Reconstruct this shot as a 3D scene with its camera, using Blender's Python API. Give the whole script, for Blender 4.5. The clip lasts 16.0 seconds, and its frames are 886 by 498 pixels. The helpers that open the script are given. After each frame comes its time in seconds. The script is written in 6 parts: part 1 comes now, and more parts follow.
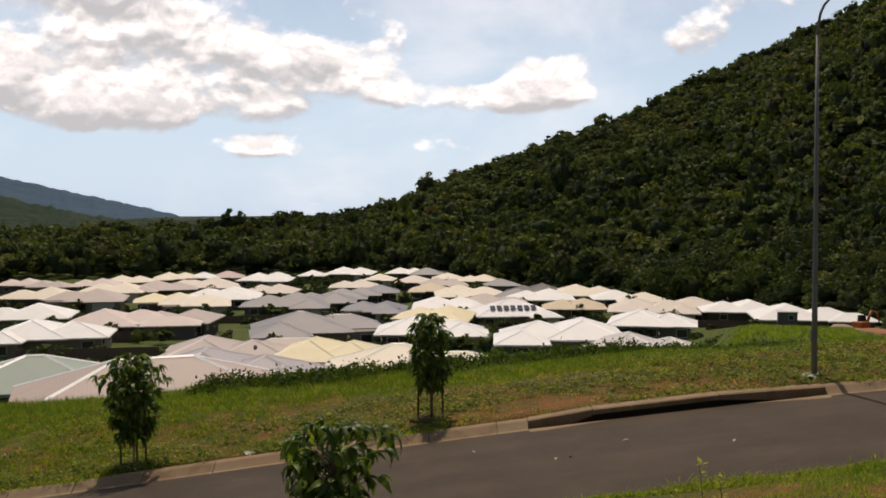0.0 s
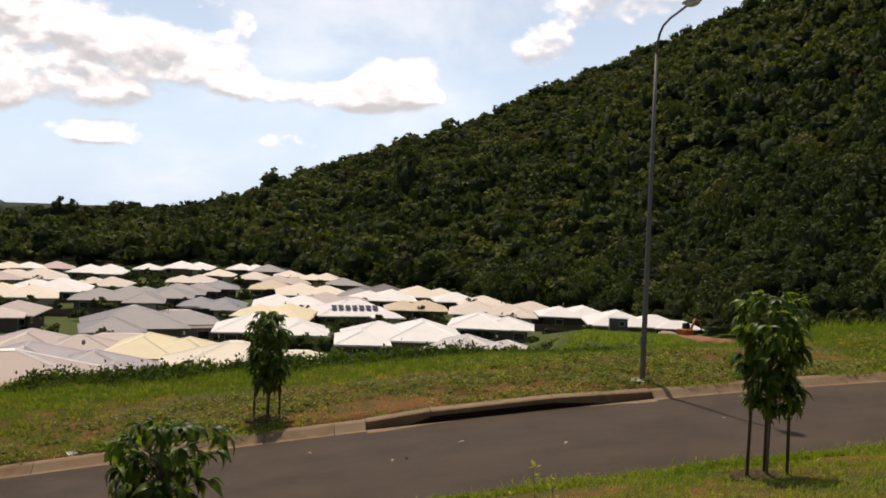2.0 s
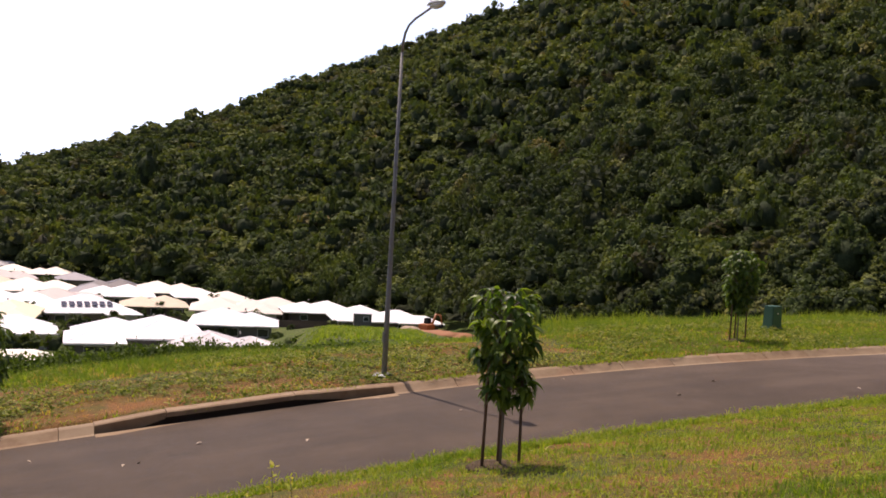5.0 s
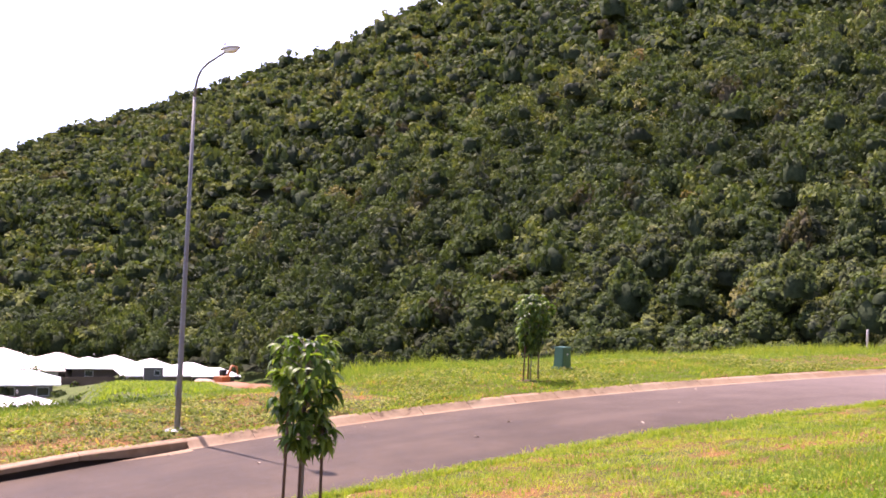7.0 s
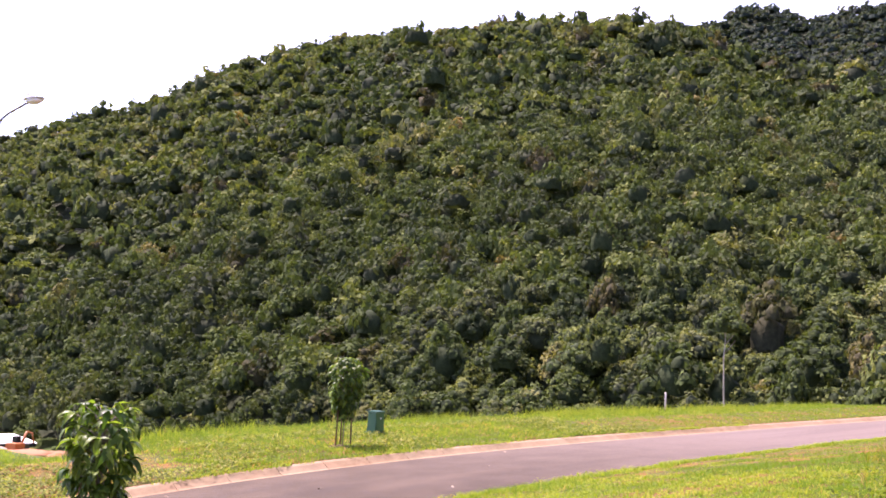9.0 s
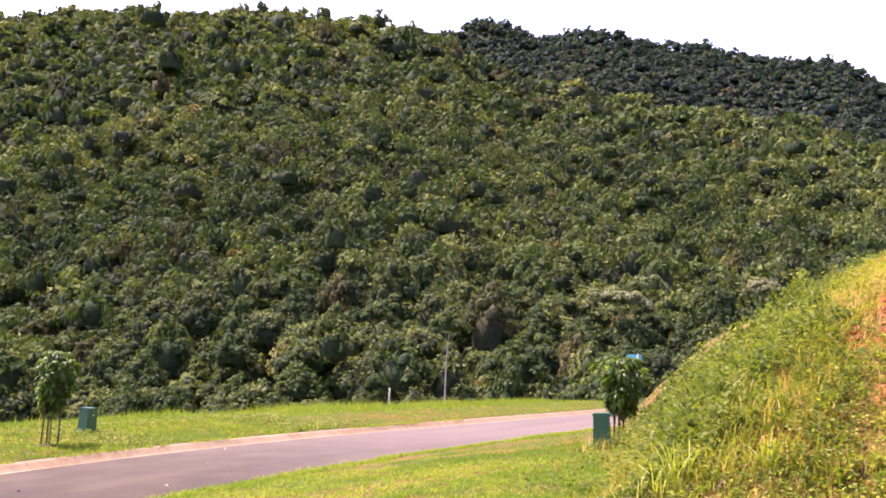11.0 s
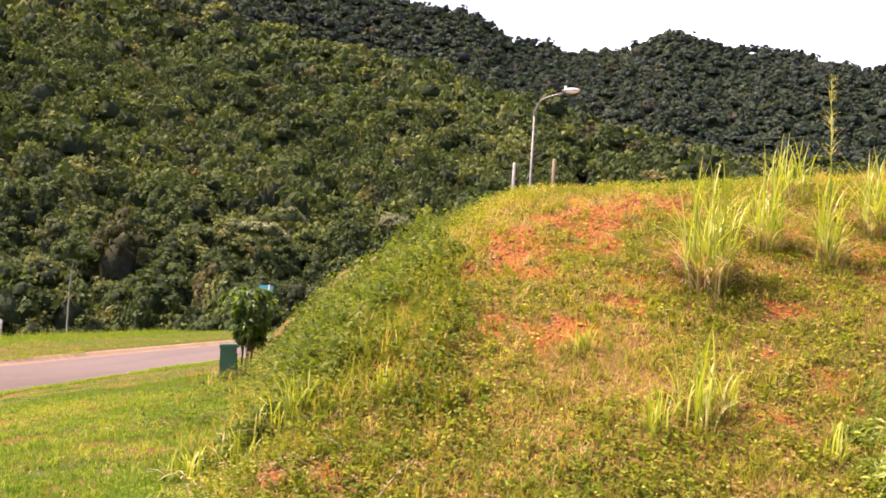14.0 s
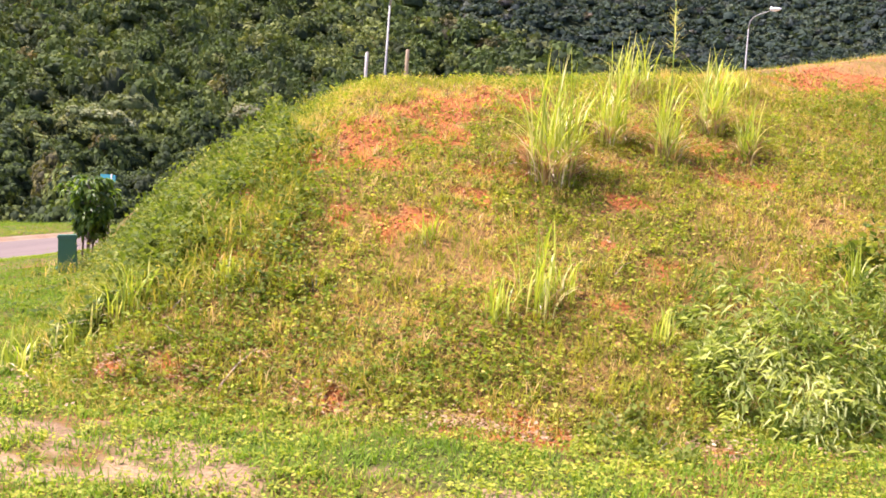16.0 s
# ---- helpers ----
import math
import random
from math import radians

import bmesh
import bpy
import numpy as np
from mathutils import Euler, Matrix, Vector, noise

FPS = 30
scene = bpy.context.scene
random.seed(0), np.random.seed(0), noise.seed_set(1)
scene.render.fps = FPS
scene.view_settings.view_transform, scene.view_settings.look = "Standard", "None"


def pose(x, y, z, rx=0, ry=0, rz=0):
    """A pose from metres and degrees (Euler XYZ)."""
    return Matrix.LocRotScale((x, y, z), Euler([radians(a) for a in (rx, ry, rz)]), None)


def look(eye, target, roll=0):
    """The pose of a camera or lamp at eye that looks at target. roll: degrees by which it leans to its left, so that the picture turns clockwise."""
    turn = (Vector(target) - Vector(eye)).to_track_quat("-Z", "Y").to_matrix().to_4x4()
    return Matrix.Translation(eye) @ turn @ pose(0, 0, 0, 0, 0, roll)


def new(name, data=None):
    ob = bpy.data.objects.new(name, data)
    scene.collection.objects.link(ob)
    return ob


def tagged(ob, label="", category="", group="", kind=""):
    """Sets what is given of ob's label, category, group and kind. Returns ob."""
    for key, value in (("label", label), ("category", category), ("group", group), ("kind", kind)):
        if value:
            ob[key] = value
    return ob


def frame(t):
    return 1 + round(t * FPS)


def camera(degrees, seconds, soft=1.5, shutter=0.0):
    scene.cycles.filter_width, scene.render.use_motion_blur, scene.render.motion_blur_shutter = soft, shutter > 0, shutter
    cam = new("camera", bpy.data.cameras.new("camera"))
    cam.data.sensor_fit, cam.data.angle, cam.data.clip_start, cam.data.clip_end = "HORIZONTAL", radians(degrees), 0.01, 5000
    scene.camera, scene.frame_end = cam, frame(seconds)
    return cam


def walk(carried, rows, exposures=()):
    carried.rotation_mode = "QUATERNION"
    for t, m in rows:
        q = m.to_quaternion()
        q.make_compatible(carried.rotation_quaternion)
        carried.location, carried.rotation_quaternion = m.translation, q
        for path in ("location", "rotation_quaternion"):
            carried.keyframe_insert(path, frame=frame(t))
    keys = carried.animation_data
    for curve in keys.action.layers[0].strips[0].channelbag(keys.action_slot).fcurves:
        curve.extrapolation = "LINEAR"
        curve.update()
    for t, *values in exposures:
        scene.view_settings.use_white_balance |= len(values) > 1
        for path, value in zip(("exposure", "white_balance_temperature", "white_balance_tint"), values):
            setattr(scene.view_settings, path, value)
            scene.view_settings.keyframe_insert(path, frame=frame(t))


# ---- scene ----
cam = camera(48.21, 16.0, soft=1.75)


def aim(x, y, z, az, el, roll):
    """The camera's pose from its place, compass bearing (0 is +y, 90 is +x), rise and lean."""
    a, e = radians(az), radians(el)
    way = Vector((math.sin(a) * math.cos(e), math.cos(a) * math.cos(e), math.sin(e)))
    return look((x, y, z), Vector((x, y, z)) + way * 10, roll)


walk(cam, [
    (0, aim(-0.048, -0.165, 0.007, -0.02, -2.40, -0.30)),
    (0.5, aim(-0.039, -0.152, -0.002, 2.62, -2.42, 0.47)),
    (1, aim(-0.036, -0.120, 0.009, 5.23, -2.97, 1.22)),
    (1.5, aim(-0.055, -0.100, -0.008, 6.60, -2.18, 1.64)),
    (2, aim(-0.039, -0.060, 0.003, 9.00, -2.26, 2.07)),
    (2.5, aim(-0.043, -0.076, -0.004, 10.15, -2.11, 1.95)),
    (3, aim(-0.029, -0.050, 0.005, 11.54, -2.29, 1.88)),
    (3.5, aim(-0.038, -0.041, -0.015, 15.45, -1.96, 3.01)),
    (4, aim(0.011, 0.004, -0.016, 18.34, -2.05, 3.69)),
    (4.2, aim(0.049, 0.033, 0.006, 19.50, -2.00, 3.72)),
    (6.3, aim(0.012, 0.097, -0.030, 30.77, 0.04, 3.11)),
    (6.5, aim(0.053, 0.078, -0.020, 32.15, 0.82, 3.20)),
    (7, aim(0.049, 0.125, -0.030, 35.15, 1.54, 2.62)),
    (7.5, aim(0.088, 0.133, -0.011, 36.96, 3.16, 2.41)),
    (8, aim(0.099, 0.123, -0.007, 39.88, 4.60, 2.44)),
    (8.2, aim(0.096, 0.113, -0.003, 40.71, 4.63, 2.57)),
    (10.3, aim(0.095, -0.072, 0.043, 54.48, 6.48, 3.62)),
    (10.5, aim(0.091, -0.076, 0.019, 55.67, 5.94, 3.83)),
    (11, aim(0.087, -0.142, 0.034, 60.74, 6.28, 3.68)),
    (11.5, aim(0.127, -0.151, 0.054, 65.23, 6.81, 3.37)),
    (12, aim(0.208, -0.148, 0.057, 68.93, 6.49, 3.79)),
    (12.5, aim(0.261, -0.150, 0.057, 72.99, 6.59, 3.93)),
    (13, aim(0.308, -0.166, 0.044, 76.23, 5.65, 3.71)),
    (13.5, aim(0.312, -0.167, 0.047, 79.04, 4.63, 3.58)),
    (14, aim(0.354, -0.184, 0.048, 81.67, 3.66, 3.80)),
    (14.5, aim(0.353, -0.170, 0.028, 85.29, 2.41, 3.87)),
    (15, aim(0.369, -0.188, 0.025, 87.23, 1.01, 3.97)),
    (15.5, aim(0.396, -0.238, 0.013, 88.43, -0.58, 4.03)),
    (16, aim(0.412, -0.271, 0.011, 90.37, -1.85, 4.23)),
], exposures=[(0, -0.86, 7200, 17), (1.5, -0.72, 7200, 18), (4.2, -0.52, 7100, 22), (6.3, 1.15, 6350, 48), (8.2, 1.42, 6250, 47), (10.3, 1.55, 6250, 48), (13, 1.3, 6700, 34), (14.5, 1.25, 7000, 38), (15.3, 1.32, 6900, 38), (16, 1.48, 6150, 34)])

# ---- sky and sun ----
SUN_UP, SUN_TURN = 62.0, -5.0
sun = new("sun", bpy.data.lights.new("sun", "SUN"))
sun.data.energy, sun.data.angle, sun.data.color = 5.0, radians(0.6), (1.0, 0.94, 0.82)
sun.matrix_basis = look((0, 0, 60), (math.cos(radians(SUN_UP)) * math.sin(radians(-SUN_TURN)), -math.cos(radians(SUN_UP)) * math.cos(radians(SUN_TURN)), 60 - math.sin(radians(SUN_UP))))

world = bpy.data.worlds.new("world")
scene.world = world
world.use_nodes = True


class Nodes:
    """Small helper to write node trees in one line a node."""

    def __init__(self, tree):
        self.t = tree
        tree.nodes.clear()

    def add(self, kind, inputs=None, **props):
        n = self.t.nodes.new(kind)
        for k, v in props.items():
            setattr(n, k, v)
        for k, v in (inputs or {}).items():
            self.put(n.inputs[k], v)
        return n

    def put(self, socket, v):
        if isinstance(v, bpy.types.NodeSocket):
            self.t.links.new(v, socket)
        elif isinstance(v, bpy.types.Node):
            self.t.links.new(v.outputs[0], socket)
        else:
            socket.default_value = v

    def math(self, op, a, b=0.0, c=0.0, clamp=False):
        return self.add("ShaderNodeMath", {0: a, 1: b, 2: c}, operation=op, use_clamp=clamp).outputs[0]

    def mix(self, fac, a, b, blend="MIX"):
        n = self.add("ShaderNodeMix", data_type="RGBA", blend_type=blend)
        self.put(n.inputs["Factor"], fac)
        self.put(n.inputs[6], a if not isinstance(a, tuple) else (*a[:3], 1))
        self.put(n.inputs[7], b if not isinstance(b, tuple) else (*b[:3], 1))
        return n.outputs[2]

    def noise(self, vec, scale, detail=4.0, rough=0.55, distortion=0.0):
        return self.add("ShaderNodeTexNoise", {"Vector": vec, "Scale": scale, "Detail": detail, "Roughness": rough, "Distortion": distortion}).outputs[0]

    def ramp(self, fac, lo, hi):
        return self.add("ShaderNodeMapRange", {"Value": fac, "From Min": lo, "From Max": hi}, interpolation_type="SMOOTHSTEP").outputs[0]


# cloud banks: bearing, height, half-width, half-height, weight
CLOUD_BANKS = ((-12.0, 7.0, 9.5, 2.4, 0.38), (-18, 10.5, 12, 3.0, 0.34), (-5.5, 8.2, 3.4, 1.6, 0.26), (2.5, 6.3, 7.0, 1.0, 0.36), (6.0, 7.3, 2.8, 1.3, 0.26), (-10.6, 3.5, 5.0, 0.85, 0.36), (-0.2, 3.6, 2.5, 0.6, 0.36), (14.4, 9.6, 2.4, 2.3, 0.40),
               (19, 12.5, 5, 2.6, 0.40), (-19, 5.2, 5, 1.1, 0.32), (-23, 11.5, 9, 4.5, 0.38), (-29, 7, 8, 2.5, 0.36), (60, 40, 60, 14, 0.25))


def build_sky():
    g = Nodes(world.node_tree)
    where = g.add("ShaderNodeTexCoord").outputs["Generated"]
    x, y, z = g.add("ShaderNodeSeparateXYZ", {0: where}).outputs
    sky = g.add("ShaderNodeTexSky", sky_type="NISHITA", sun_disc=False, sun_elevation=radians(SUN_UP), sun_rotation=radians(SUN_TURN),
                air_density=1.0, dust_density=1.2, ozone_density=1.0)
    az = g.math("MULTIPLY", g.math("ARCTAN2", x, y), 57.3)
    el = g.math("MULTIPLY", g.math("ARCSINE", z), 57.3)

    def mass(a, e, wa, we, k, up=0.0):
        """A cloud bank centred on a bearing and height, in degrees, with a firm edge."""
        u = g.math("DIVIDE", g.math("SUBTRACT", az, a), wa)
        v = g.math("DIVIDE", g.math("SUBTRACT", g.math("ADD", el, up), e), we)
        r = g.math("ADD", g.math("MULTIPLY", u, u), g.math("MULTIPLY", v, v))
        return g.math("MULTIPLY", g.math("EXPONENT", g.math("MULTIPLY", g.math("MULTIPLY", r, r), -1.0)), k)

    flat = g.add("ShaderNodeCombineXYZ", {0: g.math("MULTIPLY", az, 0.13), 1: g.math("MULTIPLY", el, 0.19), 2: 1.7})
    lower = g.add("ShaderNodeCombineXYZ", {0: g.math("MULTIPLY", az, 0.13), 1: g.math("MULTIPLY", g.math("ADD", el, 0.5), 0.19), 2: 1.7})

    def puffs(vec):
        """Billows: broad noise with rounded heads at two sizes."""
        a = g.noise(vec, 0.8, 8.0, 0.5, 0.3)
        bend = g.add("ShaderNodeVectorMath", {0: vec, 1: g.add("ShaderNodeVectorMath", {0: g.add("ShaderNodeTexNoise", {"Vector": vec, "Scale": 2.5, "Detail": 4.0}).outputs["Color"], "Scale": 0.35}, operation="SCALE").outputs[0]}, operation="ADD").outputs[0]
        b = g.add("ShaderNodeTexVoronoi", {"Vector": bend, "Scale": 1.9, "Detail": 3.0, "Roughness": 0.55}, feature="SMOOTH_F1").outputs[0]
        return g.math("ADD", a, g.math("MULTIPLY", g.math("SUBTRACT", 0.42, b), 0.34))

    banks, over = 0.0, 0.0
    for m in CLOUD_BANKS:
        banks = g.math("ADD", banks, mass(*m))
        over = g.math("ADD", over, mass(*m, 0.9))
    banks, over = (g.math("MINIMUM", v, 0.44) for v in (banks, over))
    here, above = puffs(flat), puffs(lower)
    field = g.math("ADD", here, banks)
    wisp = g.noise(flat, 7.0, 8.0, 0.62, 0.2)
    field = g.math("ADD", field, g.math("MULTIPLY", g.math("SUBTRACT", wisp, 0.5), 0.22))
    cover = g.ramp(field, 0.56, 0.76)
    # lit on top, grey beneath
    lit = g.ramp(g.math("ADD", g.math("SUBTRACT", here, above), g.math("MULTIPLY", g.math("SUBTRACT", banks, over), 0.9)), -0.10, 0.09)
    body = g.mix(g.ramp(field, 0.72, 1.0), (2.4, 2.4, 2.4), (1.75, 1.77, 1.84))
    # hollows and folds in the heaps
    fold = g.ramp(g.math("SUBTRACT", g.noise(lower, 2.3, 7.0, 0.6, 0.4), g.noise(flat, 2.3, 7.0, 0.6, 0.4)), -0.07, 0.10)
    lit = g.math("MULTIPLY", lit, g.math("SUBTRACT", 1.0, g.math("MULTIPLY", fold, 0.5)))
    cloud = g.mix(lit, (0.98, 1.04, 1.12), body)
    haze = g.ramp(el, 24.0, 0.0)
    air = g.mix(1.0, sky.outputs[0], (0.15, 0.15, 0.15), "MULTIPLY")
    air = g.mix(g.math("MULTIPLY", haze, 0.75), air, (1.15, 1.58, 2.05))
    veil = g.ramp(g.noise(flat, 0.5, 6.0, 0.6, 0.4), 0.42, 0.75)
    air = g.mix(g.math("MULTIPLY", veil, 0.45), air, (2.0, 2.05, 2.1))
    bright = g.ramp(az, 16.0, 40.0)
    air = g.mix(g.math("MULTIPLY", g.math("MULTIPLY", bright, haze), 0.8), air, (2.2, 2.2, 2.2))
    # the air is brightest towards the sun and deeper blue away from it
    ahead = g.ramp(g.math("COSINE", g.math("DIVIDE", g.math("SUBTRACT", az, 25.0), 57.3)), -0.6, 0.35)
    air = g.mix(ahead, g.mix(1.0, air, (0.36, 0.40, 0.48), "MULTIPLY"), air)
    bg = g.add("ShaderNodeBackground", {"Color": g.mix(cover, air, cloud), "Strength": 1.0})
    g.add("ShaderNodeOutputWorld", {"Surface": bg})


build_sky()

# ---- materials ----


def material(name, build):
    m = bpy.data.materials.new(name)
    m.use_nodes = True
    g = Nodes(m.node_tree)
    shader = build(g)
    g.add("ShaderNodeOutputMaterial", {"Surface": shader})
    return m


def coords(g):
    return g.add("ShaderNodeTexCoord").outputs["Object"]


def worldly(g):
    return g.add("ShaderNodeNewGeometry").outputs["Position"]


def bump(g, height, strength=0.3, distance=0.02):
    return g.add("ShaderNodeBump", {"Height": height, "Strength": strength, "Distance": distance}).outputs[0]


def principled(g, color, rough=0.8, metal=0.0, normal=None, spec=0.5):
    ins = {"Base Color": color if not isinstance(color, tuple) else (*color[:3], 1), "Roughness": rough, "Metallic": metal, "Specular IOR Level": spec}
    if normal is not None:
        ins["Normal"] = normal
    return g.add("ShaderNodeBsdfPrincipled", ins).outputs[0]


def plain(name, color, rough=0.6, metal=0.0, vary=0.12, scale=6.0, bump_amount=0.1):
    def build(g):
        p = worldly(g)
        n = g.noise(p, scale, 5.0, 0.6)
        c = g.mix(g.math("MULTIPLY", n, vary * 2), color, tuple(v * 0.6 for v in color))
        return principled(g, c, rough, metal, bump(g, g.noise(p, scale * 8), bump_amount, 0.01))
    return material(name, build)


def ground_mat(name, green, dry, soil, soil_lo, soil_hi, dry_lo=0.42, dry_hi=0.62, bare_soil=None):
    def build(g):
        p = worldly(g)
        big, mid, fine = g.noise(p, 0.35, 5.0, 0.6), g.noise(p, 2.2, 6.0, 0.65), g.noise(p, 22.0, 5.0, 0.7)
        c = g.mix(g.ramp(g.math("ADD", g.math("MULTIPLY", big, 0.6), g.math("MULTIPLY", mid, 0.4)), dry_lo, dry_hi), green, dry)
        c = g.mix(g.ramp(g.noise(p, 0.9, 7.0, 0.68), soil_lo, soil_hi), c, soil)
        if bare_soil:
            b = g.add("ShaderNodeAttribute", attribute_name="bare").outputs["Fac"]
            tone = g.mix(g.ramp(mid, 0.3, 0.7), bare_soil, tuple(v * 0.62 for v in bare_soil))
            c = g.mix(g.ramp(g.math("ADD", b, g.math("MULTIPLY", g.math("SUBTRACT", fine, 0.5), 1.8)), 0.3, 0.6), c, tone)
        c = g.mix(g.math("MULTIPLY", g.ramp(fine, 0.40, 0.62), 0.75), c, g.mix(1.0, c, (0.35, 0.38, 0.35), "MULTIPLY"))
        c = g.mix(g.ramp(g.noise(p, 45.0, 3.0, 0.7), 0.55, 0.7), c, g.mix(1.0, c, (1.5, 1.45, 1.3), "MULTIPLY"))
        return principled(g, c, 0.95, normal=bump(g, fine, 0.7, 0.06), spec=0.2)
    return material(name, build)


M_VERGE = ground_mat("verge_soil", (0.085, 0.10, 0.014), (0.20, 0.10, 0.026), (0.25, 0.11, 0.032), 0.50, 0.64, bare_soil=(0.40, 0.25, 0.13))
M_BANK = ground_mat("bank_soil", (0.19, 0.12, 0.028), (0.28, 0.145, 0.042), (0.36, 0.21, 0.08), 0.58, 0.72, bare_soil=(0.44, 0.14, 0.034))
M_VALLEY = ground_mat("valley_grass", (0.06, 0.10, 0.014), (0.12, 0.13, 0.028), (0.18, 0.12, 0.05), 0.60, 0.72)
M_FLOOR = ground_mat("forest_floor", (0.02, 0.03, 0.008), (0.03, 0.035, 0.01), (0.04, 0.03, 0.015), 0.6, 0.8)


def build_asphalt(g):
    p = worldly(g)
    grit, wear, track = g.noise(p, 140.0, 3.0, 0.7), g.noise(p, 0.8, 5.0, 0.6), g.noise(p, 6.0, 5.0, 0.6)
    c = g.mix(g.ramp(wear, 0.3, 0.75), (0.064, 0.042, 0.021), (0.100, 0.067, 0.036))
    # paler seal further up the street
    along = g.add("ShaderNodeSeparateXYZ", {0: p}).outputs[0]
    c = g.mix(g.ramp(g.math("ADD", along, g.math("MULTIPLY", wear, 8.0)), 14.0, 38.0), c, (0.19, 0.142, 0.112))
    # rolled strips, tyre polish and stains
    across = g.add("ShaderNodeMapping", {"Vector": p, "Scale": (0.06, 1.3, 1.0)}).outputs[0]
    c = g.mix(g.math("MULTIPLY", g.ramp(g.noise(across, 1.0, 3.0, 0.5), 0.42, 0.64), 0.5), c, g.mix(1.0, c, (0.68, 0.68, 0.70), "MULTIPLY"))
    c = g.mix(g.math("MULTIPLY", g.ramp(g.noise(p, 1.9, 6.0, 0.7), 0.58, 0.68), 0.4), c, g.mix(1.0, c, (0.6, 0.58, 0.56), "MULTIPLY"))
    c = g.mix(g.math("MULTIPLY", g.ramp(track, 0.45, 0.8), 0.4), c, (0.085, 0.072, 0.066))
    c = g.mix(g.math("MULTIPLY", grit, 0.5), c, (0.03, 0.028, 0.027))
    return principled(g, c, g.math("ADD", 0.62, g.math("MULTIPLY", grit, 0.2)), normal=bump(g, grit, 0.35, 0.008), spec=0.12)


def build_concrete(g):
    p = worldly(g)
    own = g.add("ShaderNodeObjectInfo").outputs["Random"]
    dirt, fine, smear = g.noise(p, 3.0, 6.0, 0.65), g.noise(p, 60.0, 4.0, 0.7), g.noise(p, 0.7, 4.0, 0.6)
    c = g.mix(g.ramp(dirt, 0.35, 0.7), (0.26, 0.175, 0.09), (0.19, 0.11, 0.05))
    c = g.mix(g.math("MULTIPLY", own, 0.45), c, (0.31, 0.235, 0.14))
    c = g.mix(g.math("MULTIPLY", g.ramp(smear, 0.5, 0.7), 0.6), c, (0.26, 0.145, 0.07))
    return principled(g, c, 0.9, normal=bump(g, fine, 0.4, 0.01))


M_ASPHALT, M_KERB = material("asphalt", build_asphalt), material("stained_concrete", build_concrete)
M_GALV = plain("galvanised_steel", (0.215, 0.21, 0.185), 0.55, 0.3, 0.25, 3.0)
M_LAMPWHITE = plain("lamp_housing", (0.62, 0.63, 0.62), 0.4, 0.0, 0.1)
M_GLASS = plain("lamp_lens", (0.75, 0.77, 0.76), 0.15, 0.0, 0.02)
M_DARKVOID = plain("drain_dark", (0.06, 0.038, 0.025), 0.9)

# ---- the lie of the land ----


def part(name, data, mat, parent=None, label=""):
    """A bmesh, or (vertices, faces), as one mesh object under a thing."""
    me = bpy.data.meshes.new(name)
    if isinstance(data, tuple):
        me.from_pydata(*([v.tolist() if isinstance(v, np.ndarray) else v for v in (data[0],)] + [[]] + [data[1].tolist() if isinstance(data[1], np.ndarray) else data[1]]))
    else:
        data.to_mesh(me)
        data.free()
    if mat:
        me.materials.append(mat)
    ob = new(name, me)
    if parent:
        ob.parent = parent
    if label:
        ob["label"] = label
    return ob


def smooth(a, lo, hi):
    t = np.clip((a - lo) / (hi - lo), 0, 1)
    return t * t * (3 - 2 * t)


def road_z(x):
    """Height of the far gutter along the street."""
    x = np.asarray(x, float)
    return -2.75 + 0.011 * x - 0.675 * np.log1p(np.exp((9.5 - x) / 5.0))


NEAR_EDGE, FAR_EDGE = 12.2, 17.3
KERB = 0.30


def street_z(x, y):
    return road_z(x) + 0.15 * (FAR_EDGE - y) / (FAR_EDGE - NEAR_EDGE)


def valley_z(y):
    return np.interp(y, [26, 33, 40, 55, 75, 110, 160, 200, 330, 600, 3000], [-3.6, -6.2, -9.2, -13.0, -14.9, -18.7, -21, -23, -25, -26, -26])


def bank_z(x, y):
    """The cut bank above the lawn: a face towards the lawn, a steeper one towards the street, a level pad on top."""
    west = -1.75 + 0.53 * (x - 7.4 - 0.10 * np.clip(-y - 1, 0, 20))
    n = 0.301 * (x - 9.5) - 0.953 * (y - 3.3)
    street = -1.8 + 0.95 * (n + 0.22)
    top = 2.05 - 0.05 * np.clip(y, -30, 0) + 0.05 * np.clip(-y, 0, 20) + 0.012 * np.clip(-y, 0, 9) ** 2
    k = 0.28
    west, street, top = (np.clip(a, -12, 12) for a in (west, street, top))
    h = -k * np.log(np.exp(-west / k) + np.exp(-street / k) + np.exp(-top / k))
    return np.maximum(h, -40)


def lumps(x, y, s, seed=0.0):
    return (np.sin(x * s + 1.3 + seed) * np.cos(y * s * 1.13 + 0.7 * np.sin(x * s * 0.7) + seed * 2) + 0.6 * np.sin(x * s * 2.3 + y * s * 1.9 + seed)) / 1.6


